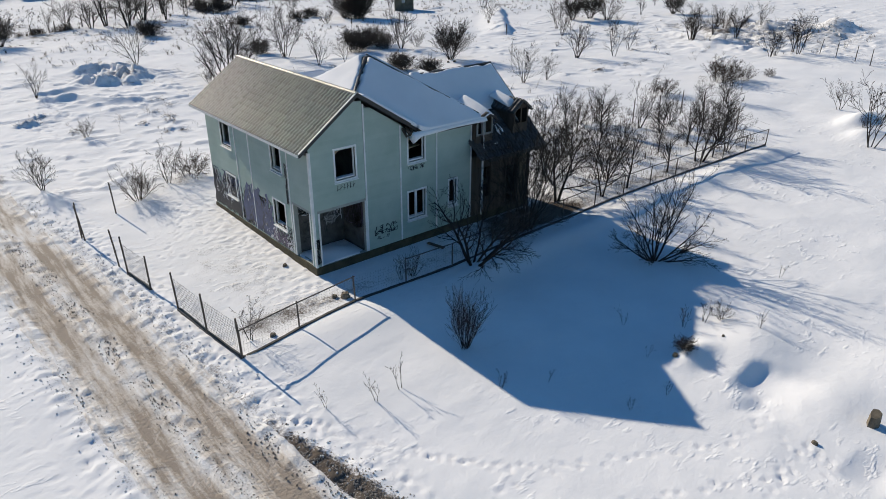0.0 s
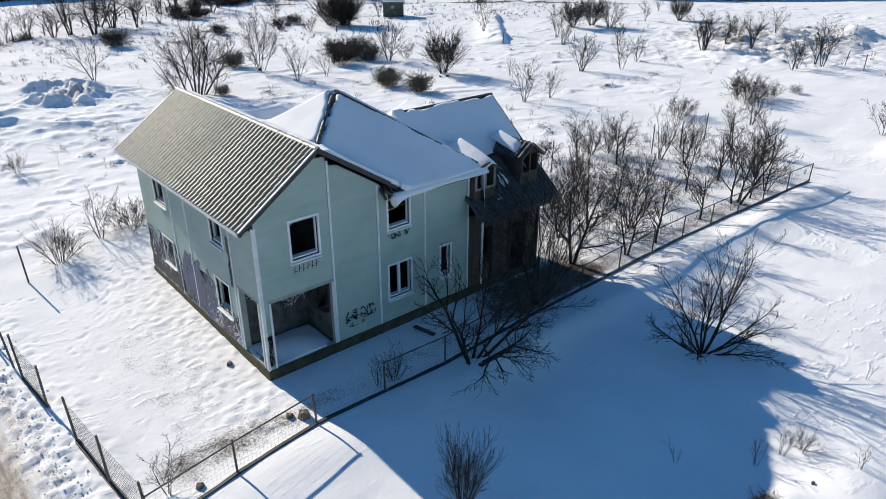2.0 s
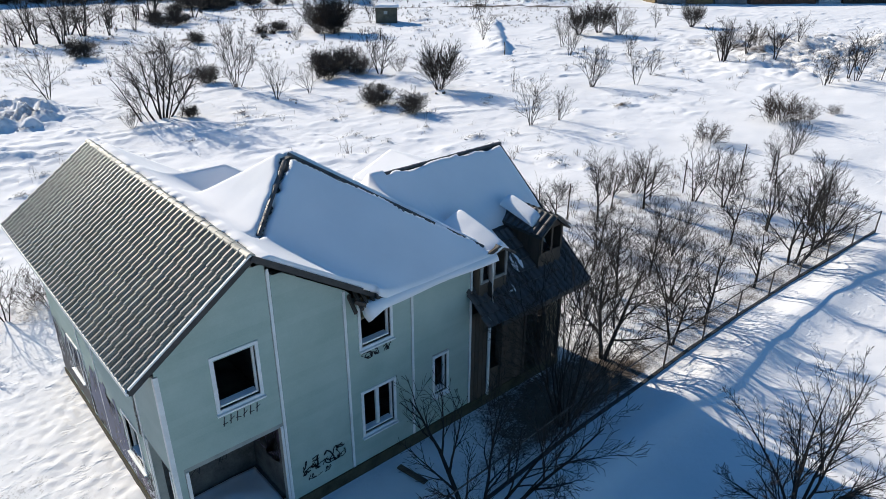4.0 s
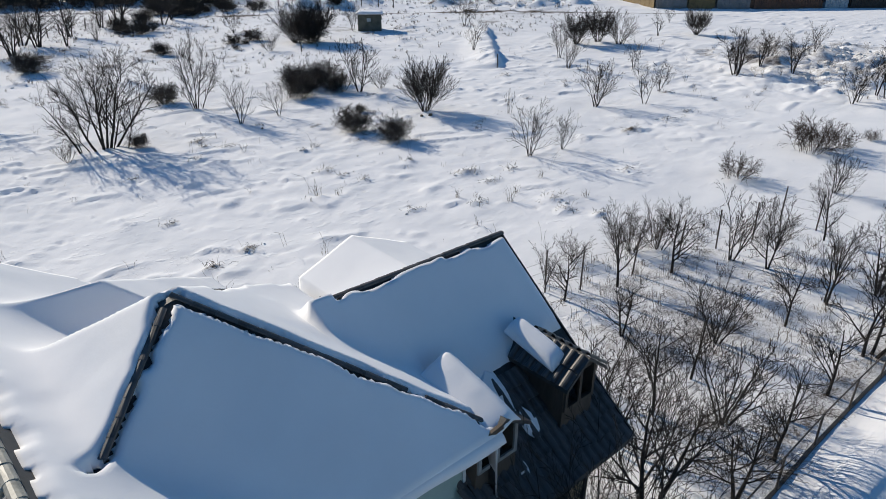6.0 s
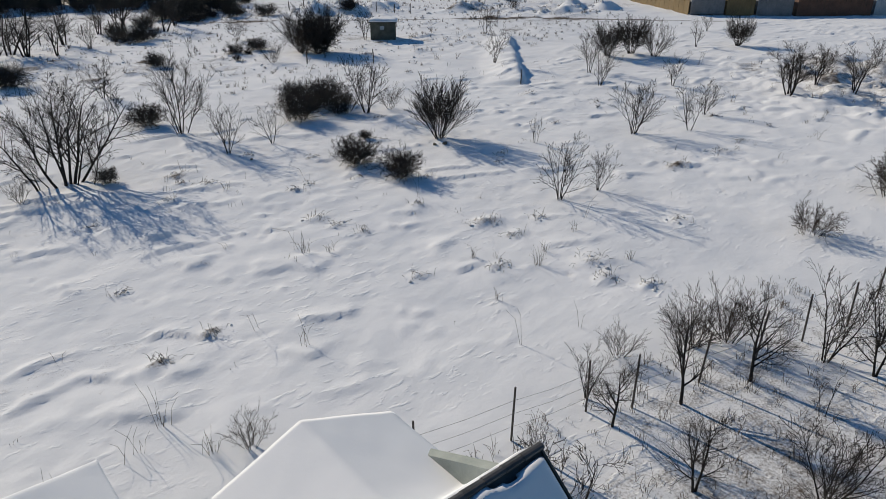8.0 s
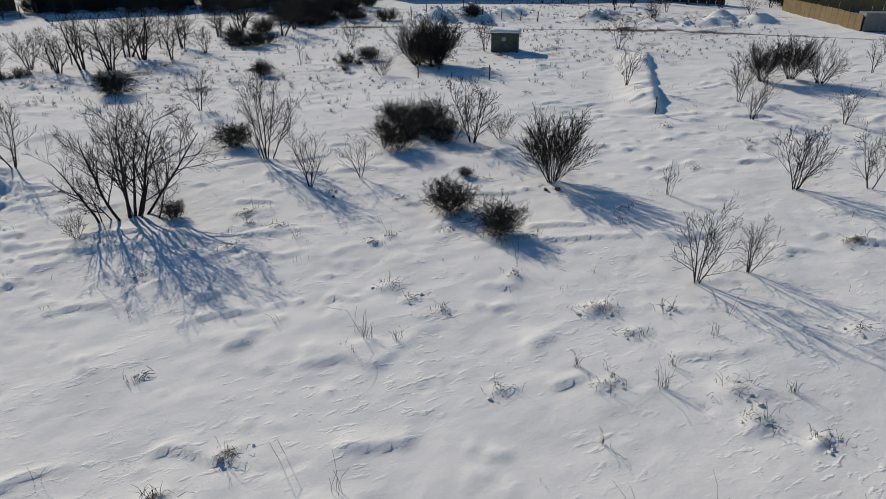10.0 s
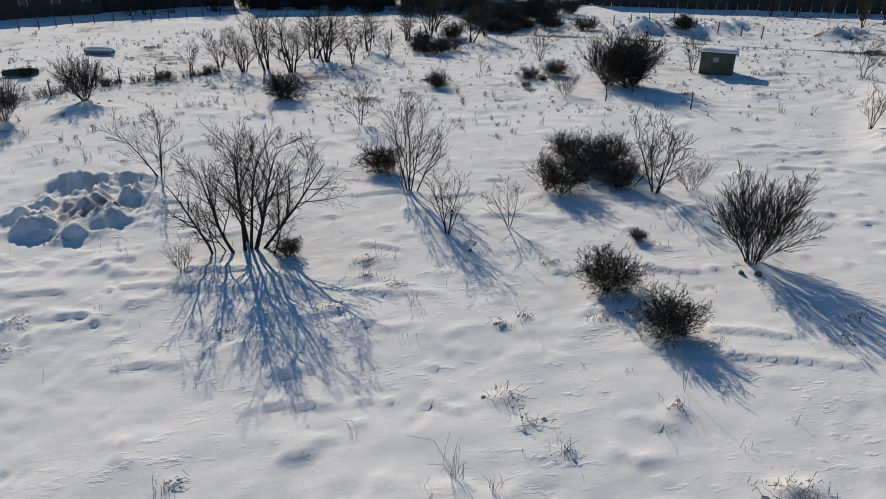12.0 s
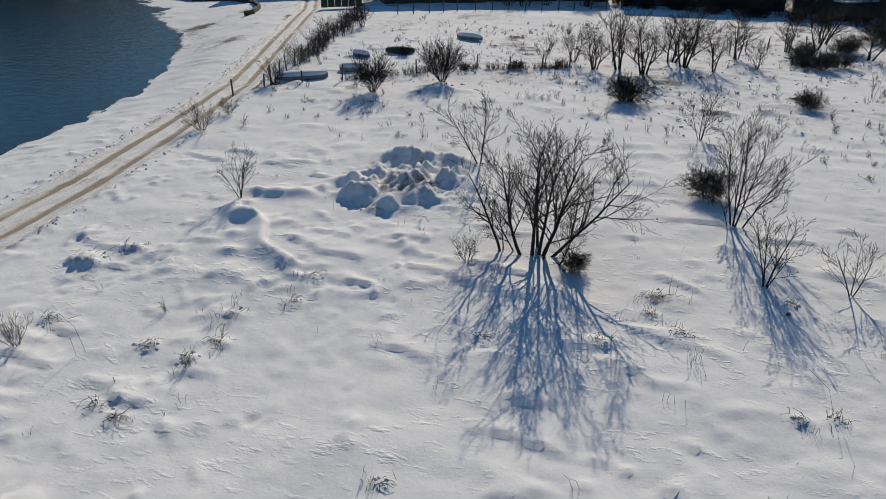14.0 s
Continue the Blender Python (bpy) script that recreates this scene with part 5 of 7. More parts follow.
tag(INK, 13.0, 14.3, 2.05, 2.6, 5, 0.06, on_porch_back, "black tag on the porch wall", FN)
tag(PALEINK, 13.0, 14.3, 1.95, 2.45, 5, 0.03, on_porch_back, "white tag on the porch wall", FN)
tag(INK, 23.3, 24.6, 1.2, 2.6, 5, 0.07, on_porch_right, "black tag on the porch wall", SN)
tag(PLUMINK, 23.2, 24.6, 1.3, 2.5, 6, 0.05, on_porch_right, "plum tag on the porch wall", SN)
tag(INK, 13.2, 15.0, 0.9, 1.8, 5, 0.03, on_porch_back, "black tag on the porch wall", FN)
tag(PALEINK, 14.2, 15.1, 1.2, 2.3, 4, 0.025, on_porch_back, "white tag on the porch wall", FN)

# ---- fences and walls of the garden ----
def fence_post(name, x, y, height, radius, mat, parent, lean=(0, 0), depth=0.25):
    g = Geo()
    z = on_land(x, y)
    g.tube([(x, y, z - depth), (x + lean[0] * 0.5, y + lean[1] * 0.5, z + height * 0.5), (x + lean[0], y + lean[1], z + height)], [radius, radius, radius * 0.9], 6)
    return part(name, g, mat, parent)


def wire_panel(parent, p, q, z0, z1, cell=0.10, thick=0.004):
    g = Geo()
    (x0, y0), (x1, y1) = p, q
    b0, b1 = on_land(x0, y0), on_land(x1, y1)
    length = math.hypot(x1 - x0, y1 - y0)
    n = int(length / cell)
    for k in range(n + 1):
        t = k / n
        x, y, b = x0 + (x1 - x0) * t, y0 + (y1 - y0) * t, b0 + (b1 - b0) * t
        g.beam((x, y, b + z0), (x, y, b + z1), thick, thick, (1, 0, 0))
    for k in range(int((z1 - z0) / cell) + 1):
        z = z0 + k * cell
        g.beam((x0, y0, b0 + z), (x1, y1, b1 + z), thick, thick)
    return part("wire_mesh", g, WIRE, parent, "thin zinc wire mesh")


def kerb(parent, points, width, height, mat=None):
    """A continuous low kerb that follows the ground."""
    line = []
    for (x0, y0), (x1, y1) in zip(points, points[1:]):
        n = max(int(math.hypot(x1 - x0, y1 - y0) / 0.6), 1)
        line += [(x0 + (x1 - x0) * k / n, y0 + (y1 - y0) * k / n) for k in range(n)]
    line.append(points[-1])
    g = Geo()
    for i, (x, y) in enumerate(line):
        (xa, ya), (xb, yb) = line[max(i - 1, 0)], line[min(i + 1, len(line) - 1)]
        d = math.hypot(xb - xa, yb - ya)
        nx, ny = -(yb - ya) / d * width / 2, (xb - xa) / d * width / 2
        top = max(on_land(x, y), -0.02) + height + steps.gauss(0, 0.012)
        g.v += [(x + nx, y + ny, top - height - 0.3), (x + nx, y + ny, top), (x - nx, y - ny, top), (x - nx, y - ny, top - height - 0.3)]
    for i in range(len(line) - 1):
        for k in range(4):
            k2 = (k + 1) % 4
            g.f.append((i * 4 + k, i * 4 + k2, i * 4 + 4 + k2, i * 4 + 4 + k))
    g.f += [(3, 2, 1, 0), tuple(len(g.v) - 4 + k for k in range(4))]
    return part("kerb", g, mat or PLINTH, parent, "low crumbling dark kerb")


road_fence = thing("wire_fence", (7.2, 23.5, 0), "rusty post-and-wire fence with leaning posts and a gap", "fence", "garden fences")
for x, y, h, lx in ((6.26, 32.66, 1.75, -0.15), (6.20, 32.95, 1.75, 0.0), (8.42, 35.24, 1.65, -0.05), (6.58, 28.84, 1.75, -0.12), (6.66, 28.03, 1.7, -0.05), (6.87, 25.97, 1.5, 0.0), (7.08, 23.62, 1.6, -0.06), (7.27, 21.47, 1.6, -0.04), (7.53, 19.24, 1.55, -0.05)):
    fence_post("post", x, y, h, 0.035, STEEL, road_fence, (lx, 0.04))
for p, q in (((6.66, 28.03), (6.87, 25.97)), ((7.08, 23.62), (7.27, 21.47)), ((7.27, 21.47), (7.53, 19.24))):
    wire_panel(road_fence, p, q, 0.1, 1.35, 0.11, 0.005)
    kerb(road_fence, [p, q], 0.12, 0.08, FASCIA)

garden_fence = thing("railed_fence", (26, 20.2, 0), "long low garden fence of steel posts, rail and wire", "fence", "garden fences")
FENCE_LINE = [(7.53, 19.24), (9.95, 19.66), (12.63, 20.05), (15.1, 20.05), (17.5, 19.95), (20.0, 20.1), (22.5, 20.25), (25.0, 20.3), (27.5, 20.3), (30.0, 20.35), (32.5, 20.4), (35.0, 20.4), (37.5, 20.35), (40.0, 20.25), (42.5, 20.15), (45.0, 20.06)]
for x, y in FENCE_LINE:
    fence_post("post", x, y, 1.12, 0.032, STEEL, garden_fence, (steps.gauss(0, 0.03), steps.gauss(0, 0.03)))
for p, q in zip(FENCE_LINE, FENCE_LINE[1:]):
    if not 12 < p[0] < 14:
        g = Geo()
        g.tube([(p[0], p[1], on_land(*p) + 1.08), (q[0], q[1], on_land(*q) + 1.08)], [0.024, 0.024], 6)
        part("rail", g, STEEL, garden_fence)
    wire_panel(garden_fence, p, q, 0.12, 1.05, 0.12, 0.0022)
kerb(garden_fence, FENCE_LINE, 0.10, 0.055, FASCIA)

back_fence = thing("wire_fence", (42, 28.6, 0), "row of tall thin posts with sagging wire behind the orchard", "fence", "garden fences")
BACK_LINE = [(45.0, 20.06), (46.6, 23.0), (48.4, 26.8), (48.3, 28.5), (45.0, 28.3), (42.7, 28.9), (40.3, 29.4), (37.6, 29.9), (34.9, 30.5), (33.7, 31.3), (31.0, 31.8), (28.0, 32.4)]
for x, y in BACK_LINE[1:]:
    fence_post("post", x, y, 1.85, 0.035, STEEL, back_fence, (steps.gauss(0.05, 0.08), steps.gauss(0, 0.05)))
strands = Geo()
for p, q in zip(BACK_LINE, BACK_LINE[1:]):
    for h in (0.5, 0.95, 1.4):
        strands.tube([(p[0], p[1], on_land(*p) + h), ((p[0] + q[0]) / 2, (p[1] + q[1]) / 2, on_land(*p) + h - 0.05), (q[0], q[1], on_land(*q) + h)], [0.006] * 3, 3)
part("wire", strands, WIRE, back_fence)


def post_row(points, label, height=1.25, radius=0.07, wires=True):
    """Timber posts along a line, every two metres or so, with two wires."""
    row = thing("post_fence", (*points[0], 0), label, "fence", "field fences")
    all_posts = []
    for (x0, y0), (x1, y1) in zip(points, points[1:]):
        n = max(int(math.hypot(x1 - x0, y1 - y0) / 2.3), 1)
        all_posts += [(x0 + (x1 - x0) * k / n, y0 + (y1 - y0) * k / n) for k in range(n)]
    for x, y in all_posts:
        fence_post("post", x + steps.gauss(0, 0.08), y + steps.gauss(0, 0.08), height * steps.uniform(0.8, 1.15), radius, POSTWOOD, row, (steps.gauss(0, 0.07), steps.gauss(0, 0.07)))
    if wires:
        g = Geo()
        for p, q in zip(all_posts, all_posts[1:]):
            for h in (0.45, 0.9):
                g.beam((*p, on_land(*p) + h), (*q, on_land(*q) + h), 0.012, 0.012)
        part("wire", g, WIRE, row)
    return row


post_row([(-0.9, 84.6), (0.3, 87.6)], "short row of dark timber posts beside the track", 1.4)
post_row([(0.3, 87.6), (5.6, 91.4), (11.0, 95.4), (15.8, 99.4), (21.7, 101.1), (23.8, 103.1), (31.8, 109.8), (41, 117), (50, 124), (56, 127)], "crooked field fence of short timber posts in snow")
post_row([(0.3, 88.5), (-2.6, 103.2), (-5.9, 118.0), (-8.4, 131.7), (-13, 136)], "weathered post fence along the track", 1.5)
post_row([(-4.0, 133.8), (3.2, 139.9), (15.0, 145.1), (28.7, 150.4), (44, 152)], "far fence of posts in front of the dark buildings", 1.8, 0.08)
post_row([(56, 127), (68.4, 127.0), (78, 119.5), (84, 113), (90, 108)], "field fence running to the spoil heaps", 1.3)
post_row([(82.8, 35.0), (80.4, 30.3), (77.1, 24.2), (73, 17)], "thin steel fence posts at the field edge", 1.7, 0.04)

for x, y, h in ((65.0, 64.2, 1.3), (55.2, 84.5, 1.0), (60.5, 80.5, 1.4)):
    g = Geo()
    z = on_land(x, y)
    g.tube([(x, y, z - 0.2), (x + 0.05, y, z + h * 0.5), (x + 0.02, y + 0.05, z + h)], [0.06, 0.055, 0.05], 6)
    tagged(part("post", g, POSTWOOD), "single weathered timber post standing in the snow", "post")


# ---- small buildings and things in the field ----
def far_house(x, y, w, d, h, rise, turn, wall_mat, roof_mat, label, windows=3, snow=False):
    """A building with gabled roof; x, y is the middle of its near wall, which runs along the turned x."""
    m = Matrix.Translation((x, y, on_land(x, y) - 0.2)) @ Matrix.Rotation(radians(turn), 4, "Z")
    root = thing("building", (x, y, 0), label, "building", "buildings beyond the field")

    def put(name, g, mat, parent=root, tag_=""):
        g.v = [tuple(m @ Vector(p)) for p in g.v]
        return part(name, g, mat, parent, tag_)

    walls = Geo()
    walls.box(-w / 2, w / 2, 0, d, 0, h)
    for s in (-w / 2, w / 2 - 0.2):
        walls.hexa([(s, 0, h), (s, d, h), (s, d / 2, h + rise)], [(s + 0.2, 0, h), (s + 0.2, d, h), (s + 0.2, d / 2, h + rise)])
    put("wall", walls, wall_mat)
    roof_geo = Geo()
    for y0, sgn in ((-0.5, 1), (d + 0.5, -1)):
        low = h - rise * 0.5 / (d / 2)
        q = [(-w / 2 - 0.4, y0, low), (w / 2 + 0.4, y0, low), (w / 2 + 0.4, d / 2, h + rise), (-w / 2 - 0.4, d / 2, h + rise)]
        roof_geo.hexa([(a, b, c - 0.15) for a, b, c in q], q)
    put("roof", roof_geo, roof_mat)
    for k in range(windows):
        u = -w / 2 + w * (k + 0.5) / windows
        g = Geo()
        g.box(u - 0.5, u + 0.5, -0.03, 0.05, h * 0.38, h * 0.72)
        holder = put("window", g, GLASSDARK)
        fr = Geo()
        for a, b, c, e in ((u - 0.56, u - 0.5, h * 0.38, h * 0.72), (u + 0.5, u + 0.56, h * 0.38, h * 0.72), (u - 0.5, u + 0.5, h * 0.72, h * 0.75)):
            fr.box(a, b, -0.05, 0.0, c, e)
        put("frame", fr, TRIM, holder)
    return root


far_house(-3.0, 149.5, 17, 9, 5.0, 3.0, 27, FARDARK, FARROOF, "long dark barn with a steep roof, its shaded side in view", 4)
far_house(14, 157, 20, 9, 5.5, 3.0, 12, FARDARK, FARROOF, "dark outbuilding behind bare trees", 3)
far_house(38, 155, 24, 10, 5.5, 3.0, 0, FARDARK, FARROOF, "long dark farm building in shade", 5)
far_house(60, 153, 18, 9, 5.0, 3.0, -8, FARDARK, FARROOF, "dark low hall beyond the parked cars", 4)
far_house(106, 146, 40, 9, 4.4, 2.0, -14, FARDARK, FARROOF, "dark building with shaded front beyond the wall", 4)
far_house(142, 131, 38, 9, 4.4, 2.2, -28, FARDARK, FARROOF, "dark house row at the field edge", 4)
far_house(150, 112, 22, 10, 6.0, 3.5, -48, FARDARK, FARROOF, "dark house row at the field edge", 4)
far_house(-30, 152, 14, 8, 4.5, 2.5, 35, FARDARK, FARROOF, "dark boathouse near the shore", 2)
far_house(170, 76, 22, 10, 6.0, 3.0, -60, FARDARK, FARROOF, "dark shed row beyond the ochre fence", 4)

green = thing("hoarding", (-14.5, 137.5, 0), "green sheet-metal hoarding beside the track", "hoarding")
for k in range(6):
    g = Geo()
    x, y = -17 + 0.9 * k, 136.0 + 0.5 * k
    g.beam((x, y, on_land(x, y) + 0.9), (x + 0.86, y + 0.48, on_land(x, y) + 0.9), 0.05, 1.3)
    part("panel", g, GREENSHEET, green)


def fence_of_sheets(points, height, mat, label):
    root = thing("sheet_fence", (*points[0], 0), label, "fence", "far fences")
    for (x0, y0), (x1, y1) in zip(points, points[1:]):
        n = max(int(math.hypot(x1 - x0, y1 - y0) / 1.5), 1)
        for k in range(n):
            a, b = k / n, (k + 0.96) / n
            xa, ya, xb, yb = x0 + (x1 - x0) * a, y0 + (y1 - y0) * a, x0 + (x1 - x0) * b, y0 + (y1 - y0) * b
            z = on_land(xa, ya)
            g = Geo()
            g.beam((xa, ya, z + height / 2 - 0.1), (xb, yb, z + height / 2 - 0.1), 0.08, height + 0.2 * (k % 2) * 0.3)
            part("panel", g, mat, root)
    return root


fence_of_sheets([(133.5, 103.5), (127, 92.5), (121.2, 82.6)], 2.2, YELLOW, "ochre sheet-metal fence round a snowy yard")
# dark screen added in place of the black woods behind the field
fence_of_sheets([(82, 146), (100, 138), (115, 132), (124, 127), (131, 113)], 4.2, FARDARK, "tall dark screen standing in for the black woods at the field edge")
fence_of_sheets([(157, 90), (146, 90.5), (134, 103.5)], 2.2, YELLOW, "ochre sheet-metal fence at the back of the yard")
# storage containers; the first two boxes stand in for dark fence panels
for (x0, y0), (x1, y1), mat, hh, label in (((121.3, 82.3), (125.4, 79.2), GREYBOX, 2.3, "grey ribbed box standing in for panels of the yard fence"), ((125.7, 78.9), (129.0, 76.2), YELLOW, 2.4, "ochre ribbed box standing in for panels of the yard fence"), ((129.4, 75.9), (133.6, 72.4), GREYBOX, 2.5, "dull grey storage container"), ((134.2, 71.9), (143.0, 64.6), RUST, 2.7, "rust-red corrugated storage container"), ((143.4, 64.2), (146.4, 61.8), PALEBOX, 2.4, "pale blue storage container"), ((146.9, 61.4), (153, 56.4), FARDARK, 2.6, "black corrugated storage container"), ((56.3, 146.2), (61.0, 149.6), GREENSHEET, 2.4, "dark green storage container with snow on top")):
    root = thing("storage_container", (x0, y0, 0), label, "container", "containers")
    d = Vector((x1 - x0, y1 - y0, 0)).normalized()
    nrm = Vector((-d.y, d.x, 0)) * 1.2
    z = on_land(x0, y0)
    g = Geo()
    a, b = Vector((x0, y0, z + hh / 2)) + nrm, Vector((x1, y1, z + hh / 2)) + nrm
    g.beam(a, b, 2.4, hh)
    part("body", g, mat, root)
    ribs = Geo()
    n = int((b - a).length / 0.4)
    for k in range(n + 1):
        p = a + (b - a) * k / n - nrm * 1.02
        ribs.beam((p.x, p.y, z + 0.1), (p.x, p.y, z + hh - 0.05), 0.1, 0.06, nrm)
    part("rib", ribs, mat, root)
    if "snow" in label:
        cap = Geo()
        cap.beam(a + Vector((0, 0, hh / 2 + 0.09)), b + Vector((0, 0, hh / 2 + 0.09)), 2.3, 0.18)
        part("snow_cap", cap, ROOFSNOW, root)

# hut with a snow-covered flat roof
hut = thing("garden_hut", (70.6, 92.4, 0), "small dark board hut with thick snow on its flat roof", "hut")
hut_m = Matrix.Translation((70.7, 92.8, on_land(70.7, 92.8))) @ Matrix.Rotation(radians(-38), 4, "Z")
g = Geo()
g.box(-1.5, 1.5, -1.1, 1.1, -0.1, 2.0)
g.v = [tuple(hut_m @ Vector(p)) for p in g.v]
hut_body = part("body", g, SHEDWALL, hut)
for k in range(20):
    g = Geo()
    g.box(-1.5 + 0.15 * k, -1.36 + 0.15 * k, -1.13, -1.101, 0.0, 2.0)
    g.v = [tuple(hut_m @ Vector(p)) for p in g.v]
    part("plank", g, SHEDWALL, hut_body)
g = Geo()
g.box(-0.35, 0.15, -1.16, -1.131, 1.2, 1.6)
g.v = [tuple(hut_m @ Vector(p)) for p in g.v]
part("window", g, PALEBOX, hut, "small pale window")
g = Geo()
g.box(-1.7, 1.7, -1.35, 1.3, 2.0, 2.1)
g.v = [tuple(hut_m @ Vector(p)) for p in g.v]
part("roof", g, FASCIA, hut)
cap = slab(np.linspace(-1.72, 1.72, 18), np.linspace(-1.38, 1.32, 14), lambda x, y: 2.12 + 0.30 * np.clip(1 - np.abs(x / 1.75) ** 6, 0, 1) ** 0.5 * np.clip(1 - np.abs(y / 1.4) ** 6, 0, 1) ** 0.5 + 0.05 * fbm(x, y, 1, 2, 301), lambda x, y: 2.1 + 0 * x, lambda x, y: x > -9)
cap.v = [tuple(hut_m @ Vector(p)) for p in cap.v]
part("snow_cap", cap, ROOFSNOW, hut, "rounded cap of snow", smooth=True)


def boat(x, y, length, width, turn, hull_mat, label, snow=True, flip=True):
    """An upturned rowing boat with snow along its keel."""
    m = Matrix.Translation((x, y, on_land(x, y) + 0.05)) @ Matrix.Rotation(radians(turn), 4, "Z")
    root = thing("rowing_boat", (x, y, 0), label, "boat", "boats on the meadow")
    for name, mat, k, lift_ in (("hull", hull_mat, 1.0, 0.0), ("snow_cap", ROOFSNOW, 0.97, 0.03)):
        if name == "snow_cap" and not snow:
            continue
        g = Geo()
        n = 12
        for i in range(n + 1):
            t = i / n * 2 - 1
            w = width / 2 * max(1 - abs(t) ** 2.4, 0.05) * k
            hgt = 0.62 * (1 - 0.35 * abs(t) ** 3)
            for a in range(7):
                an = math.pi * a / 6
                g.v.append(tuple(m @ Vector((t * length / 2 * (0.98 if k < 1 else 1), w * math.cos(an), hgt * math.sin(an) ** 0.7 + lift_ if name == "hull" else hgt * 0.50 + hgt * 0.62 * math.sin(an) ** 0.7 + lift_))))
        for i in range(n):
            for a in range(6):
                g.f.append((i * 7 + a, i * 7 + a + 1, (i + 1) * 7 + a + 1, (i + 1) * 7 + a))
        g.f += [tuple(range(7)), tuple(n * 7 + a for a in range(6, -1, -1))]
        part(name, g, mat, root, smooth=True)
    return root


boat(1.9, 91.2, 4.6, 1.6, 32, BOATHULL, "upturned rowing boat capped with snow beside the posts")
boat(3.2, 102.0, 2.6, 1.4, -30, BOATHULL, "small upturned boat buried in snow")
boat(4.8, 95.8, 2.4, 1.5, 20, BOATHULL, "small upturned boat under a mound of snow")
boat(6.4, 104.6, 3.0, 1.3, 15, GREENHULL, "dark green upturned boat bare of snow", snow=False)
boat(11.1, 115.4, 3.6, 1.1, -22, BOATHULL, "grey upturned boat with a strip of snow")


def parked_car(x, y, turn):
    m = Matrix.Translation((x, y, on_land(x, y))) @ Matrix.Rotation(radians(turn), 4, "Z")
    root = thing("parked_car", (x, y, 0), "parked car buried under a thick layer of snow", "car", "row of parked cars")

    def put(name, g, mat, smooth=False):
        g.v = [tuple(m @ Vector(p)) for p in g.v]
        part(name, g, mat, root, smooth=smooth)

    side_line = [(-2.1, 0.35), (2.1, 0.35), (2.1, 0.8), (1.1, 0.95), (0.6, 1.4), (-1.1, 1.42), (-1.8, 0.98), (-2.1, 0.9)]
    g = Geo()
    g.hexa([(u, -0.85, v) for u, v in side_line], [(u, 0.85, v) for u, v in side_line])
    put("body", g, CARPAINT)
    cap_line = [(-2.15, 0.9), (2.15, 0.8), (2.0, 1.05), (1.15, 1.2), (0.6, 1.66), (-1.15, 1.7), (-1.9, 1.2)]
    g = Geo()
    g.hexa([(u, -0.86, v) for u, v in cap_line[::1]], [(u, 0.86, v) for u, v in cap_line])
    put("snow_cap", g, ROOFSNOW)
    for u in (-1.3, 1.3):
        for v in (-0.8, 0.65):
            g = Geo()
            g.tube([(u, v, 0.32), (u, v + 0.16, 0.32)], [0.32, 0.32], 10)
            put("wheel", g, RUBBER)


for k in range(9):
    parked_car(67.5 + 2.7 * k, 141.5 + 1.75 * k, 118)
for k in range(4):
    parked_car(66.0 + 3.0 * k, 147.5 + 1.6 * k, 118)
low_wall = thing("barrel_wall", (66, 139, 0), "row of snow-topped concrete blocks before the parked cars", "wall")
for k in range(22):
    g = Geo()
    x, y = 66.0 + 1.15 * k, 138.3 + 0.72 * k
    z = on_land(x, y)
    g.tube([(x, y, z - 0.1), (x, y, z + 0.9)], [0.42, 0.40], 8)
    part("block", g, FARDARK, low_wall)
    g = Geo()
    g.tube([(x, y, z + 0.9), (x, y, z + 1.0), (x, y, z + 1.12)], [0.42, 0.38, 0.15], 8)
    part("snow_cap", g, ROOFSNOW, low_wall)

bank_wall = thing("stone_wall", (-30, 140, 0), "low dark retaining wall curving along the shore", "wall")
for (x0, y0), (x1, y1) in zip([(-60, 152), (-48, 147.5), (-38, 145), (-31, 140.5), (-26.5, 134.5), (-24.5, 129)], [(-48, 147.5), (-38, 145), (-31, 140.5), (-26.5, 134.5), (-24.5, 129), (-24.6, 127)]):
    g = Geo()
    z = min(on_land(x0, y0), on_land(x1, y1))
    g.beam((x0, y0, z + 0.15), (x1, y1, z + 0.15), 0.35, 1.0)
    part("wall_section", g, FARDARK, bank_wall)

g = Geo()
rs = random.Random(8)
zb = on_land(20.35, 4.2)
ringp = [(0.24 * math.cos(a) * rs.uniform(0.8, 1.1), 0.2 * math.sin(a) * rs.uniform(0.8, 1.1)) for a in [6.283 * i / 7 for i in range(7)]]
g.hexa([(20.35 + u, 4.2 + v, zb - 0.1) for u, v in ringp], [(20.35 + u * 0.8, 4.2 + v * 0.8, zb + 0.40 + 0.30 * u + 0.1 * v) for u, v in ringp])
tagged(part("stone_block", g, STONE), "rough ochre stone block standing in the snow", "stone")
for x, y, r in ((18.25, 4.95, 0.12), (21.2, 9.5, 0.08), (12.5, 20.6, 0.25), (12.2, 20.9, 0.16), (9.0, 19.9, 0.14), (48.3, 55.0, 0.22), (47.7, 55.3, 0.16), (37.0, 60.0, 0.12), (12.05, 24.6, 0.13), (18.9, 9.95, 0.12)):
    g = Geo()
    z = on_land(x, y)
    ringp = [(r * math.cos(a) * rs.uniform(0.7, 1.2), r * math.sin(a) * rs.uniform(0.7, 1.2)) for a in [6.283 * i / 7 for i in range(7)]]
    g.hexa([(x + u, y + v, z - 0.1) for u, v in ringp], [(x + u * 0.6, y + v * 0.6, z + r * rs.uniform(0.5, 0.9)) for u, v in ringp])
    tagged(part("stone", g, STONE), "dark broken stone poking out of the snow", "stone", "loose stones")


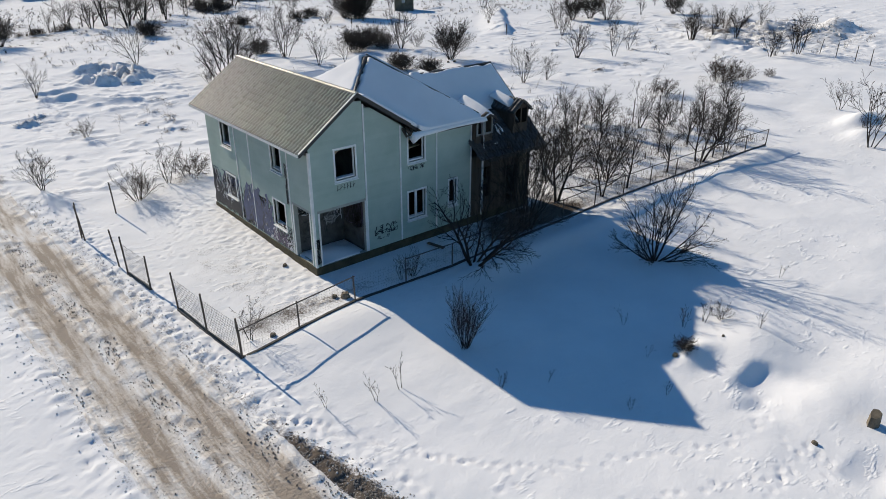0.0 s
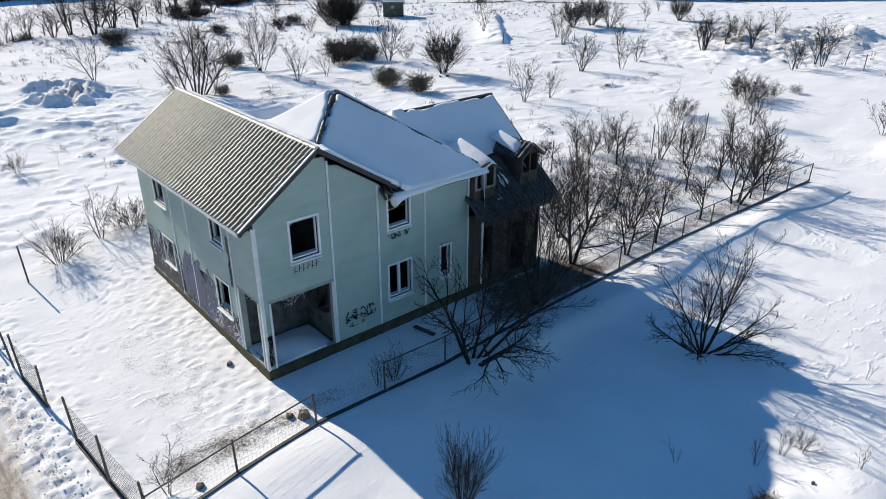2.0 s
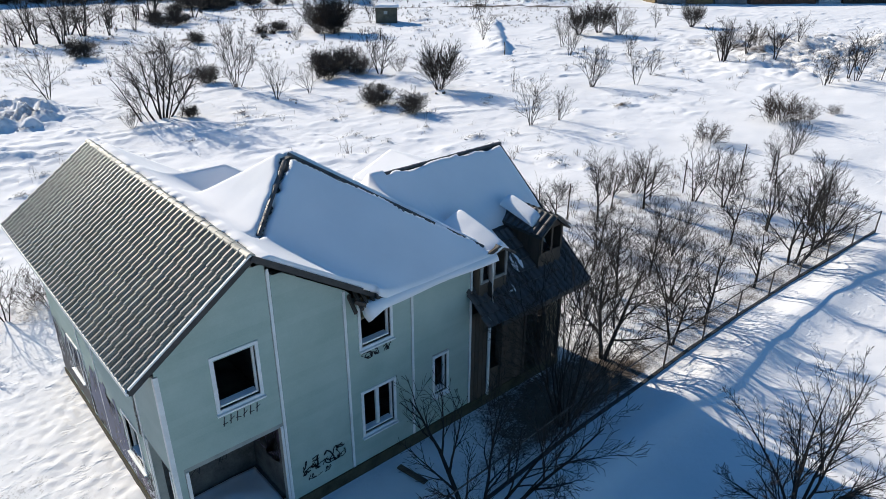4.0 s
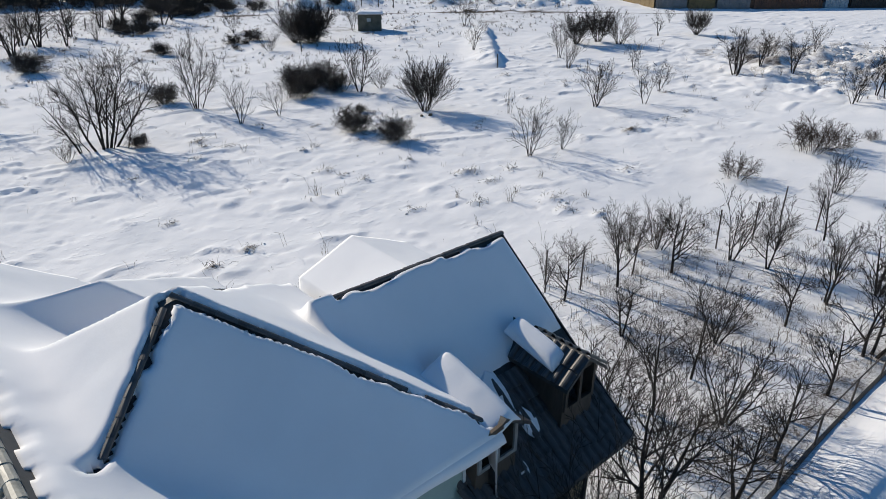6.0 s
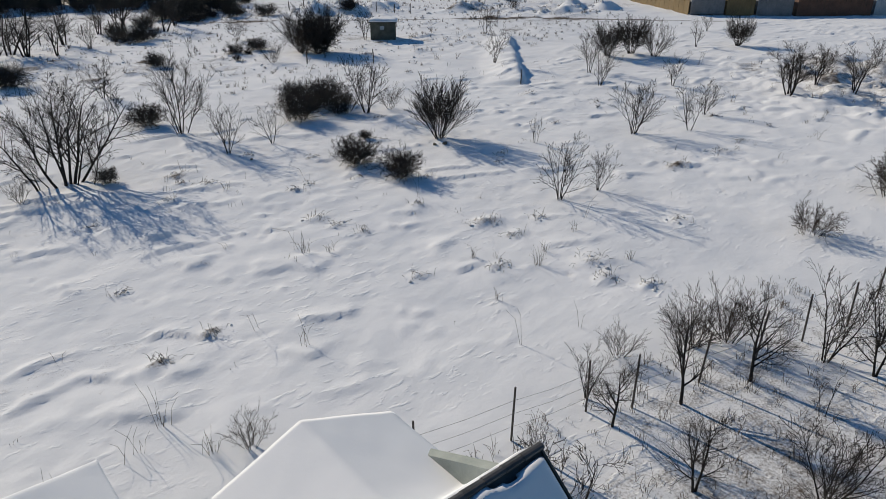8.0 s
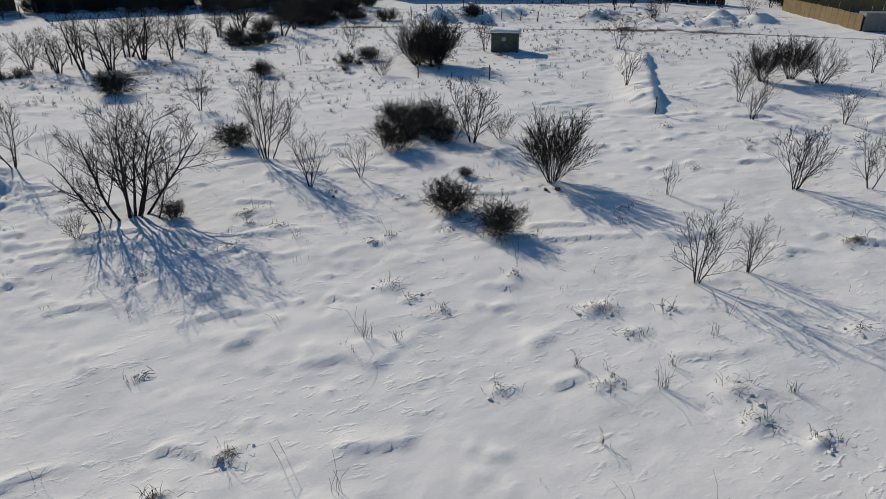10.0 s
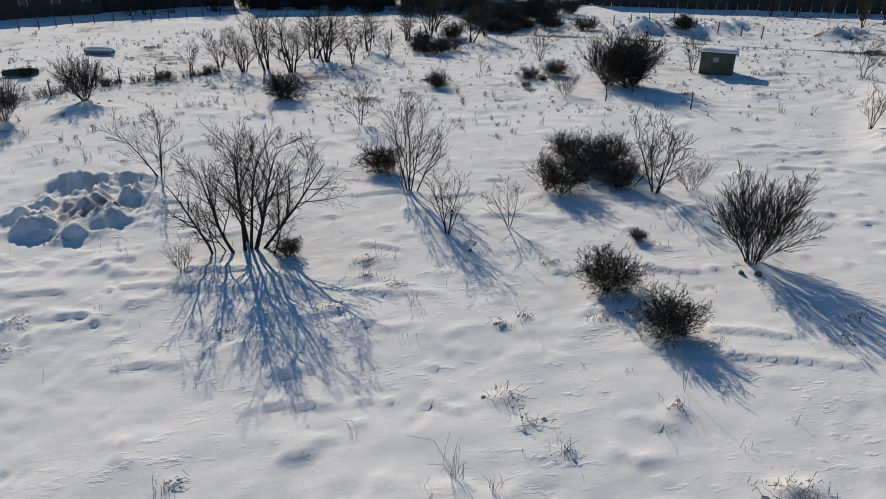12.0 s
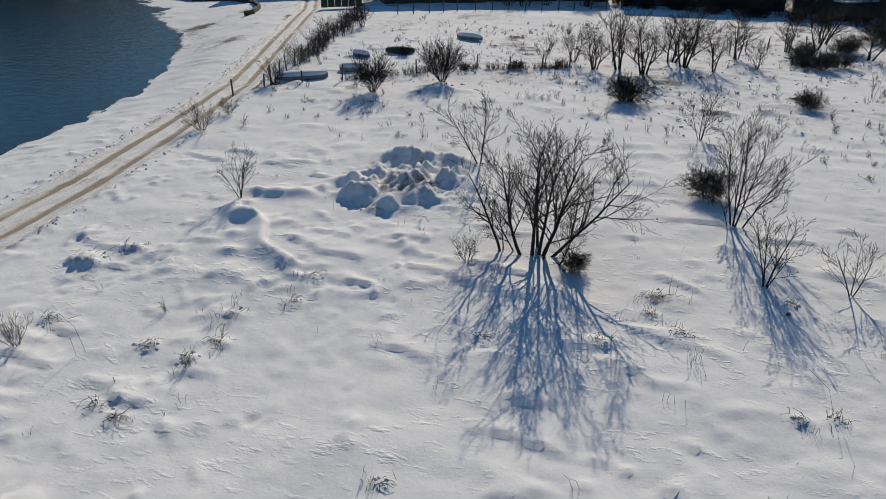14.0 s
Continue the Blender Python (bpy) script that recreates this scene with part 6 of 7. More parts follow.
PLANK = ((18.2, 22.45), (18.35, 21.5))
g = Geo()
g.beam((PLANK[0][0], PLANK[0][1], on_land(*PLANK[0]) + 0.05), (PLANK[1][0], PLANK[1][1], on_land(*PLANK[1]) + 0.09), 0.16, 0.05)
tagged(part("plank", g, CHAR), "dark broken plank lying on the shaded snow", "plank")


# ---- trees and bushes ----
class Plant:
    def __init__(self, seed):
        self.rng = random.Random(seed)
        self.woods, self.crown, self.leaf = [], Geo(), Geo()

    def branch(self, p, d, length, r, level, c):
        rng = self.rng
        n = (7, 5, 4, 3)[min(level, 3)]
        pts, dirs = [p], [d]
        for i in range(n):
            wob = c["wob"] * (1.0 if level else 0.75)
            d = (d + Vector((rng.gauss(0, wob), rng.gauss(0, wob), rng.gauss(0, wob) + c["up"] * (0.5 + 0.5 * level)))).normalized()
            p = p + d * (length / n)
            pts.append(p)
            dirs.append(d)
        radii = [max(r * (1 - 0.78 * i / n), c["thin"]) for i in range(n + 1)]
        (self.woods[-1] if level <= c["woody"] else self.crown).tube(pts, radii, 5 if level == 0 else 4 if level == 1 else 3)
        if level < len(c["kids"]):
            k = c["kids"][level]
            for j in range(k):
                t = c["from"][level] + (1 - c["from"][level]) * (j + rng.uniform(0.2, 0.95)) / k
                i = min(int(t * n), n - 1)
                f = t * n - i
                q = pts[i].lerp(pts[i + 1], f)
                e = dirs[i + 1]
                axis = e.orthogonal().normalized()
                axis.rotate(Matrix.Rotation(rng.uniform(0, 6.283), 3, e))
                child = e.copy()
                child.rotate(Matrix.Rotation(radians(rng.uniform(*c["angle"])), 3, axis))
                self.branch(q, child, length * rng.uniform(*c["ratio"]) * (1.15 - 0.55 * t), max(radii[i] * 0.60, c["thin"]), level + 1, c)
        if level == len(c["kids"]) and c.get("leaves", 0) > 0:
            for _ in range(int(c["leaves"]) + (rng.random() < c["leaves"] % 1)):
                q = pts[rng.randint(1, n)]
                s = c["leaf_size"] * rng.uniform(0.6, 1.3)
                a = Vector((rng.gauss(0, 1), rng.gauss(0, 1), rng.gauss(0, 1))).normalized()
                b = a.orthogonal().normalized()
                q = q + Vector((rng.gauss(0, s), rng.gauss(0, s), rng.gauss(0, s)))
                self.leaf.poly(q - a * s, q + b * s * 0.5, q + a * s, q - b * s * 0.5)

    def planted(self, stems, radius, c):
        """Single stems, each with its own foot, lean and height."""
        for x, y, lean_x, lean_y, height, thick in stems:
            self.woods.append(Geo())
            self.branch(Vector((x, y, -0.15)), Vector((lean_x, lean_y, 1)).normalized(), height, radius * thick, 0, c)
        return self

    def stems(self, count, height, spread, tilt, radius, c, lean=(0, 0)):
        rng = self.rng
        for k in range(count):
            if count <= 9 or not self.woods:
                self.woods.append(Geo())
            a = 6.283 * (k + rng.uniform(-0.3, 0.3)) / count
            out = tilt * rng.uniform(0.25, 1.0) if count > 1 else tilt * 0.15
            d = Vector((math.cos(a) * out + lean[0], math.sin(a) * out + lean[1], 1)).normalized()
            p = Vector((math.cos(a) * spread * rng.random(), math.sin(a) * spread * rng.random(), -0.12))
            self.branch(p, d, height * rng.uniform(0.72, 1.05) * (1 - 0.12 * out), radius * rng.uniform(0.7, 1.1), 0, c)
        return self


def kit(kids, start, angle, ratio, wob, up, woody, thin=0.008, leaves=0, leaf_size=0.05):
    return {"kids": kids, "from": start, "angle": angle, "ratio": ratio, "wob": wob, "up": up, "woody": woody, "thin": thin, "leaves": leaves, "leaf_size": leaf_size}


def finish(plant, name, trunk_mat, crown_mat, leaf_mat, many):
    if many:
        out = [("stem_mass", plant.woods[0].mesh(name + "_stems", True), trunk_mat, "stuff")]
    else:
        out = [("trunk" if len(plant.woods) == 1 else "stem", w.mesh(name + "_trunk", True), trunk_mat, "") for w in plant.woods]
    if plant.crown.v:
        out.append(("crown", plant.crown.mesh(name + "_crown"), crown_mat, "stuff"))
    if plant.leaf.v:
        out.append(("foliage", plant.leaf.mesh(name + "_foliage"), leaf_mat, "stuff"))
    for _, me, mat, _ in out:
        me.materials.append(mat)
    tops = sorted(v[2] for w in plant.woods for v in w.v)
    top = max(max(v[2] for v in plant.crown.v) if plant.crown.v else 0, tops[-1])
    return out, top


KINDS = {}


def kind(key, variants, count, height, spread, tilt, radius, c, mats=(BARK, TWIG, BRAMBLE), lean=(0, 0)):
    KINDS[key] = []
    for i in range(variants):
        n = count if isinstance(count, int) else count[i % len(count)]
        grown = Plant(sum(ord(ch) for ch in key) * 13 + i * 101).stems(n, height, spread, tilt, radius, c, lean)
        KINDS[key].append(finish(grown, key, *mats, n > 9))


def kind_of_stems(key, stems, radius, c, mats):
    grown = Plant(sum(ord(ch) for ch in key) * 13).planted(stems, radius, c)
    KINDS[key] = [finish(grown, key, *mats, False)]


kind("tree", 4, (3, 4, 3, 2), 4.2, 0.25, 0.42, 0.08, kit((9, 6, 3), (0.18, 0.12, 0.1), (26, 54), (0.42, 0.62), 0.08, 0.034, 0, 0.0075))
kind("sapling", 6, (5, 4, 6, 3, 5, 4), 2.8, 0.12, 0.42, 0.034, kit((7, 5, 2), (0.15, 0.12, 0.12), (24, 50), (0.38, 0.60), 0.07, 0.036, 0, 0.0062))
kind("orchard", 6, (1, 1, 2, 1, 1, 1), 3.0, 0.1, 0.3, 0.06, kit((12, 8, 6), (0.22, 0.12, 0.1), (30, 60), (0.42, 0.66), 0.085, 0.042, 0, 0.0036))
kind("shrub", 4, (13, 16, 12, 15), 2.4, 0.35, 0.75, 0.022, kit((8, 6), (0.2, 0.15), (18, 46), (0.34, 0.55), 0.09, 0.035, 0, 0.005), (BARK, REDTWIG, BRAMBLE))
kind("round", 2, (40, 44), 3.6, 0.28, 0.85, 0.019, kit((8, 6, 2), (0.2, 0.15, 0.15), (12, 36), (0.34, 0.54), 0.06, 0.03, 0, 0.0062))
kind("bramble", 5, (44, 50, 38, 54, 34), 1.9, 0.45, 0.85, 0.012, kit((8, 6), (0.12, 0.12), (22, 60), (0.32, 0.64), 0.17, 0.006, 0, 0.0068, 1.0, 0.032), (BARK, TWIG, BRAMBLE))
kind("thicket", 4, (24, 28, 22, 26), 1.9, 0.6, 0.85, 0.013, kit((7, 5), (0.15, 0.12), (22, 58), (0.30, 0.58), 0.15, 0.01, 0, 0.0065), (BARK, REDTWIG, BRAMBLE))
kind("thin", 4, (3, 4, 2, 5), 1.4, 0.15, 0.35, 0.013, kit((5, 3), (0.3, 0.3), (20, 45), (0.3, 0.5), 0.08, 0.05, 0, 0.0045), (TWIG, REDTWIG, WEED))
CLUMP = [(-0.60, 0.0, -0.36, 0.05, 4.9, 0.9), (-0.15, 0.15, -0.03, 0.05, 6.0, 1.0), (0.12, 0.30, 0.06, -0.10, 5.7, 0.9), (0.28, 0.20, 0.30, 0.05, 6.0, 1.0), (0.60, 0.20, 0.62, 0.10, 5.8, 0.9), (0.0, 0.7, -0.12, 0.25, 5.2, 0.8), (1.05, -0.6, 0.38, -0.10, 2.9, 0.45), (-0.9, 0.2, -0.45, 0.10, 2.6, 0.4), (0.35, -0.1, 0.15, -0.25, 4.6, 0.7)]
kind_of_stems("clump_tree", CLUMP, 0.095, kit((11, 7, 4), (0.22, 0.14, 0.1), (24, 52), (0.38, 0.58), 0.07, 0.032, 0, 0.0070, 0.10, 0.055), (BARK, TWIG, DRYLEAF))
kind_of_stems("leaning_tree", [(0.0, 0.0, -0.28, 0.05, 4.7, 1.0), (0.12, 0.1, -0.05, 0.15, 2.6, 0.5)], 0.085, kit((9, 6, 3), (0.25, 0.15, 0.1), (26, 55), (0.36, 0.55), 0.075, 0.03, 0, 0.0058), (BARK, TWIG, DRYLEAF))
WITHERED = [(0.0, 0.0, 0.02, 0.0, 5.4, 1.0), (-0.1, 0.1, -0.18, 0.1, 5.0, 0.9), (0.1, 0.0, 0.22, 0.05, 5.0, 0.9), (0.45, -0.1, 0.55, -0.05, 4.2, 0.8), (-0.25, 0.0, -0.5, 0.0, 2.2, 0.5), (0.05, 0.2, 0.08, 0.3, 4.8, 0.8)]
kind_of_stems("leafy_tree", WITHERED, 0.06, kit((11, 7, 3), (0.2, 0.12, 0.1), (20, 46), (0.38, 0.56), 0.065, 0.04, 0, 0.0068, 0.15, 0.05), (BARK, TWIG, DRYLEAF))
FAN = [(-1.6, 0.2, 2.3), (-0.9, -0.3, 2.9), (-0.5, 0.4, 3.2), (-0.2, -0.1, 3.6), (0.08, 0.25, 3.9), (0.30, -0.2, 4.3), (0.42, 0.3, 4.5), (1.1, -0.4, 3.0), (2.2, 0.1, 2.9), (2.6, -0.9, 2.4), (-0.7, -1.1, 2.2), (0.6, 1.2, 3.0)]
kind_of_stems("spreading_tree", [(0.04 * a, 0.04 * b, a * 0.755 + b * 0.656, b * 0.755 - a * 0.656, h, 1.0) for a, b, h in FAN], 0.05, kit((9, 7, 4), (0.22, 0.12, 0.1), (20, 46), (0.34, 0.54), 0.07, 0.022, 0, 0.0042), (BARK, TWIG, DRYLEAF))
kind("broken_tree", 1, 7, 3.4, 0.2, 1.15, 0.06, kit((8, 6, 5), (0.25, 0.15, 0.1), (20, 48), (0.40, 0.62), 0.10, 0.01, 0, 0.0045), (BARK, TWIG, DRYLEAF), (0.35, -0.15))
kind("dense_shrub", 1, 34, 2.5, 0.20, 0.66, 0.017, kit((8, 5), (0.2, 0.15), (14, 36), (0.32, 0.50), 0.07, 0.05, 0, 0.0042), (BARK, REDTWIG, BRAMBLE))
kind("tall_shrub", 1, 24, 5.2, 0.35, 0.62, 0.030, kit((8, 6, 3), (0.3, 0.15, 0.15), (18, 46), (0.30, 0.48), 0.09, 0.015, 0, 0.0045), (BARK, TWIG, BRAMBLE))

WORDS = {
    "tree": ("bare_tree", "bare leafless tree with dark forking limbs in snow", "tree"),
    "sapling": ("sapling", "young bare tree of several thin upright stems", "tree"),
    "orchard": ("fruit_tree", "bare pruned fruit tree in the snowy orchard", "tree"),
    "shrub": ("shrub", "leafless brown shrub with fanned thin stems", "shrub"),
    "round": ("round_shrub", "large dense leafless shrub of upright stems", "shrub"),
    "bramble": ("bramble_bush", "dense dark tangled bramble bush above the snow", "bush"),
    "thicket": ("thicket", "low tangled leafless thicket with snow showing through", "bush"),
    "thin": ("dry_stalks", "few thin dry stalks sticking out of snow", "stalks"),
    "clump_tree": ("clump_tree", "wide multi-stemmed bare tree throwing long branching shadows", "tree"),
    "leaning_tree": ("leaning_tree", "slender bare tree leaning away from its neighbours", "tree"),
    "leafy_tree": ("withered_tree", "bare tree with a few withered leaves still hanging", "tree"),
    "spreading_tree": ("spreading_tree", "low spreading bare tree at the edge of the house shadow", "tree"),
    "broken_tree": ("sprawling_tree", "sprawling bare tree with drooping limbs at the garden fence", "tree"),
    "tall_shrub": ("tall_shrub", "tall tangled leafless shrub beside the dark annex", "shrub"),
    "dense_shrub": ("dense_shrub", "dense upright leafless shrub standing in shaded snow", "shrub"),
}
plant_rng = random.Random(99)


def plant(key, x, y, h, variant=None, turn=None, widen=1.0):
    variants = KINDS[key]
    pieces, top = variants[(variant if variant is not None else plant_rng.randrange(99)) % len(variants)]
    name, label, category = WORDS[key]
    root = thing(name, (x, y, on_land(x, y)), label, category, name + " group")
    s = h / top
    root.scale = (s * widen, s * widen, s)
    root.rotation_euler = (0, 0, turn if turn is not None else plant_rng.uniform(0, 6.28))
    for part_name, me, mat, sort in pieces:
        tagged(part(part_name, me, None, root, local=True), kind=sort)
    return root


plant("clump_tree", 27.22, 62.3, 6.3, turn=0.0, widen=1.2)
plant("leaning_tree", 25.68, 62.4, 5.0, turn=0.0)
plant("leafy_tree", 35.65, 67.6, 5.6, turn=0.0)
plant("spreading_tree", 24.65, 14.72, 4.5, turn=0.0)
plant("broken_tree", 18.2, 19.3, 3.9, turn=0.2)
plant("tall_shrub", 22.9, 20.7, 6.4, widen=0.85)
plant("orchard", 26.5, 22.0, 4.6, 2)
plant("round", 48.75, 56.1, 4.5, 1)
plant("round", 59.5, 89.3, 5.4, 0)
plant("round", 60.6, 90.2, 5.0, 1)
plant("round", 58.4, 91.0, 4.6, 0)
plant("bramble", 59.8, 89.8, 3.6)
plant("dense_shrub", 13.8, 15.0, 2.7, widen=0.75)

FIELD_NEAR = [("sapling", 22.2, 73.1, 4.3), ("sapling", 36.4, 62.0, 3.7), ("sapling", 39.5, 62.1, 2.6), ("sapling", 11.4, 64.9, 3.0), ("sapling", 34.8, 81.7, 3.4), ("bramble", 29.7, 90.7, 2.6), ("bramble", 43.0, 92.8, 1.7), ("bramble", 29.0, 61.5, 1.1), ("bramble", 34.7, 71.3, 2.0), ("shrub", 11.2, 50.5, 1.5), ("bramble", 41.6, 55.4, 2.1), ("bramble", 42.2, 51.7, 2.0), ("bramble", 43.9, 66.0, 2.7), ("shrub", 43.2, 66.4, 2.9), ("bramble", 47.2, 66.2, 2.2), ("bramble", 48.0, 69.4, 2.5), ("bramble", 46.4, 71.2, 2.1), ("bramble", 46.3, 68.2, 2.2), ("shrub", 47.9, 66.0, 2.6), ("sapling", 48.9, 64.9, 4.4), ("shrub", 51.0, 64.7, 2.2), ("bramble", 45.0, 59.4, 0.7), ("shrub", 24.5, 60.9, 1.6)]
FIELD_MID = [("sapling", 46.6, 43.6, 3.7), ("sapling", 49.2, 43.1, 2.6), ("sapling", 69.6, 72.2, 3.9), ("thin", 53.0, 51.3, 2.1), ("sapling", 74.2, 64.0, 3.8), ("sapling", 60.2, 48.7, 3.8), ("sapling", 63.8, 46.6, 3.5), ("sapling", 69.0, 48.5, 2.7), ("sapling", 70.6, 59.8, 3.5), ("round", 85.3, 67.2, 4.4), ("shrub", 86.4, 65.0, 4.0), ("sapling", 75.6, 55.6, 3.2), ("round", 99.5, 62.5, 3.6), ("thicket", 52.5, 32.9, 2.0), ("thicket", 60.3, 32.1, 2.6), ("thicket", 61.6, 32.4, 2.2), ("thicket", 62.8, 31.2, 1.6), ("sapling", 76.6, 35.1, 2.8), ("tree", 80.0, 47.0, 4.4), ("tree", 84.6, 43.8, 4.0), ("shrub", 89.8, 48.6, 3.0), ("thicket", 66.0, 30.4, 0.9), ("sapling", 79.4, 34.0, 4.5), ("tree", 79.5, 47.1, 4.2), ("tree", 84.1, 46.8, 3.6), ("tree", 82.6, 43.1, 4.2), ("sapling", 93.9, 45.7, 3.4), ("tree", 99.8, 62.5, 4.0), ("round", 82.4, 68.1, 4.0), ("tree", 95.1, 65.2, 3.2), ("sapling", 75.6, 35.1, 3.6), ("tree", 80.2, 35.0, 4.2), ("sapling", 54.2, 28.2, 2.4)]
FIELD_FAR = [("shrub", 52.9, 87.3, 2.5), ("shrub", 58.0, 90.0, 3.7), ("sapling", 68.4, 93.5, 3.6), ("sapling", 83.3, 87.9, 3.8), ("bramble", 80.2, 114.8, 2.3), ("sapling", 56.4, 102.8, 3.5), ("sapling", 107.0, 71.0, 2.4), ("shrub", 103.5, 102.9, 2.4), ("thin", 48.8, 98.6, 2.1), ("bramble", 47.0, 109.4, 2.2), ("bramble", 57.4, 123.4, 2.4), ("bramble", 61.0, 124.5, 2.6), ("bramble", 65.0, 122.9, 2.8), ("tree", 107.5, 115.1, 3.8), ("tree", 112.5, 116.8, 3.8), ("sapling", 105.1, 104.4, 3.0), ("sapling", 112.7, 109.1, 3.2), ("tree", 118.0, 103.3, 3.6), ("sapling", 116.6, 96.8, 3.0), ("bramble", 50.5, 90.5, 0.9), ("bramble", 53, 93, 0.7)]
FIELD_EDGE = [("tree", 28.5, 103.4, 5.3), ("tree", 26.3, 102.6, 4.1), ("tree", 30.7, 101.6, 5.2), ("tree", 34.4, 106.0, 5.6), ("tree", 33.2, 108.3, 5.0), ("tree", 39.7, 112.6, 4.6), ("sapling", 41.0, 107.0, 2.8), ("tree", 45.1, 118.5, 4.0), ("thin", 20.6, 110.2, 2.1), ("thin", 15.6, 100.2, 1.9), ("tree", -4.1, 120.2, 3.4), ("round", 9.8, 88.0, 3.1), ("round", 14.1, 93.4, 3.7), ("bramble", 7.2, 103.6, 1.3), ("shrub", 2.4, 75.0, 1.9), ("shrub", 2.0, 79.1, 1.3), ("shrub", 0.6, 88.8, 2.4), ("shrub", -1.0, 96.0, 2.6), ("thicket", -1.8, 99.5, 1.6), ("shrub", -3.2, 105.0, 2.2), ("thicket", -3.9, 107.6, 1.7), ("shrub", -4.6, 110.5, 2.6), ("thicket", -5.6, 116.0, 1.9), ("shrub", -6.6, 120.5, 2.4), ("thicket", -7.2, 123.5, 2.0), ("shrub", -8.2, 128.4, 2.8), ("tree", 48.5, 121.0, 4.6), ("tree", 52.5, 116.0, 4.2), ("tree", 50.0, 125.5, 4.8), ("tree", 55.5, 120.0, 4.4), ("bramble", 46.0, 114.0, 2.0), ("bramble", 51.0, 119.0, 2.2), ("tree", 37.0, 104.5, 4.4), ("sapling", 24.0, 105.5, 3.4), ("sapling", 21.5, 103.8, 2.8)]
ORCHARD = [("orchard", 30.3, 24.2, 3.9), ("orchard", 38.5, 23.9, 3.5), ("orchard", 33.3, 27.4, 2.4), ("orchard", 36.3, 29.7, 3.7), ("orchard", 39.0, 28.8, 3.3), ("sapling", 42.0, 27.8, 3.3), ("thin", 38.9, 26.5, 1.6), ("orchard", 33.7, 30.4, 2.5), ("orchard", 32.8, 24.4, 3.4), ("orchard", 47.5, 26.1, 3.3), ("sapling", 34.2, 31.7, 2.0), ("orchard", 28.9, 20.9, 3.2), ("orchard", 31.0, 20.9, 3.4), ("orchard", 35.3, 21.2, 3.1), ("tree", 38.7, 21.1, 4.1), ("orchard", 40.1, 21.0, 3.9), ("sapling", 41.7, 21.0, 3.6), ("orchard", 42.4, 26.4, 2.6), ("shrub", 39.4, 31.2, 2.2), ("shrub", 40.6, 30.6, 2.4), ("shrub", 36.8, 32.4, 1.5), ("sapling", 29.6, 28.6, 3.0), ("tree", 43.4, 22.4, 3.8), ("sapling", 44.0, 24.2, 3.0), ("tree", 41.3, 23.6, 3.6), ("sapling", 29.5, 25.5, 2.8), ("sapling", 31.5, 22.6, 3.2), ("sapling", 35.5, 25.0, 2.6), ("shrub", 30.5, 30.5, 1.6), ("sapling", 28.3, 24.3, 3.2), ("sapling", 44.6, 27.0, 2.6)]
GARDEN = [("shrub", 25.2, 36.3, 1.5), ("sapling", 11.9, 37.3, 2.3), ("thicket", 13.4, 37.7, 1.9), ("shrub", 9.9, 36.2, 2.0), ("shrub", 10.4, 36.8, 1.4), ("sapling", 6.4, 41.1, 2.3), ("sapling", 58.4, 20.9, 2.4), ("sapling", 49.9, 15.4, 4.6), ("thin", 9.8, 14.6, 1.1), ("thin", 10.7, 14.5, 1.2), ("thin", 8.4, 15.3, 0.9), ("thin", 22.6, 8.9, 0.8), ("sapling", 8.3, 20.2, 1.5), ("shrub", 15.7, 20.4, 1.4), ("thin", 15.1, 20.4, 1.2), ("thin", 27.4, 10.5, 0.8), ("bramble", 19.3, 9.9, 0.6), ("thin", 20.9, 10.9, 1.0), ("thin", 21.8, 10.6, 0.9), ("thin", 13.2, 12.6, 0.7), ("thin", 14.6, 11.9, 0.6), ("thin", 19.3, 12.4, 0.8), ("shrub", 54.0, 17.4, 1.0), ("shrub", 22.4, 10.3, 0.8), ("thin", 15.5, 9.3, 0.5), ("thin", 17.0, 9.0, 0.6), ("thin", 18.2, 10.6, 0.6)]
for rows_ in (FIELD_NEAR, FIELD_MID, FIELD_FAR, FIELD_EDGE, ORCHARD, GARDEN):
    for key, x, y, h in rows_:
        plant(key, x, y, h * (1.1 if rows_ is FIELD_EDGE else 1), widen=1.2 if rows_ is FIELD_EDGE and key == "tree" else 1.0)
for x, y in ((14.8, 98.6), (19.4, 100.5), (7.4, 93.2), (45.5, 110.5), (49, 111.5), (52, 94), (55, 95), (59, 121.5), (63, 125), (67, 124.5), (69.5, 121)):
    plant("bramble", x, y, plant_rng.uniform(0.7, 1.2) if x < 30 else plant_rng.uniform(1.2, 2.2), widen=1.3)

# row of bare trees along the dark buildings
for k in range(26):
    t = k / 25
    x, y = 8 + 66 * t + plant_rng.gauss(0, 1.5), 149 + 6 * math.sin(3 * t) - 14 * t * t + plant_rng.gauss(0, 1.5)
    plant("tree" if k % 3 else "shrub", x, y, plant_rng.uniform(3.5, 5.5))
for k in range(16):
    plant("tree", 100 + 3.4 * k + plant_rng.gauss(0, 1), 132 - 2.4 * k + plant_rng.gauss(0, 1.5), plant_rng.uniform(3.5, 5.5))

for k in range(15):
    t = k / 14
    plant("bramble", 26 + 48 * t + plant_rng.gauss(0, 0.6), 154 - 18 * t + plant_rng.gauss(0, 0.8), plant_rng.uniform(2.2, 3.4))

for k in range(18):
    plant("tree" if k % 2 else "bramble", 138 + 2.0 * k + plant_rng.gauss(0, 1.5), 108 - 2.6 * k + plant_rng.gauss(0, 1.5), plant_rng.uniform(4.0, 6.0))

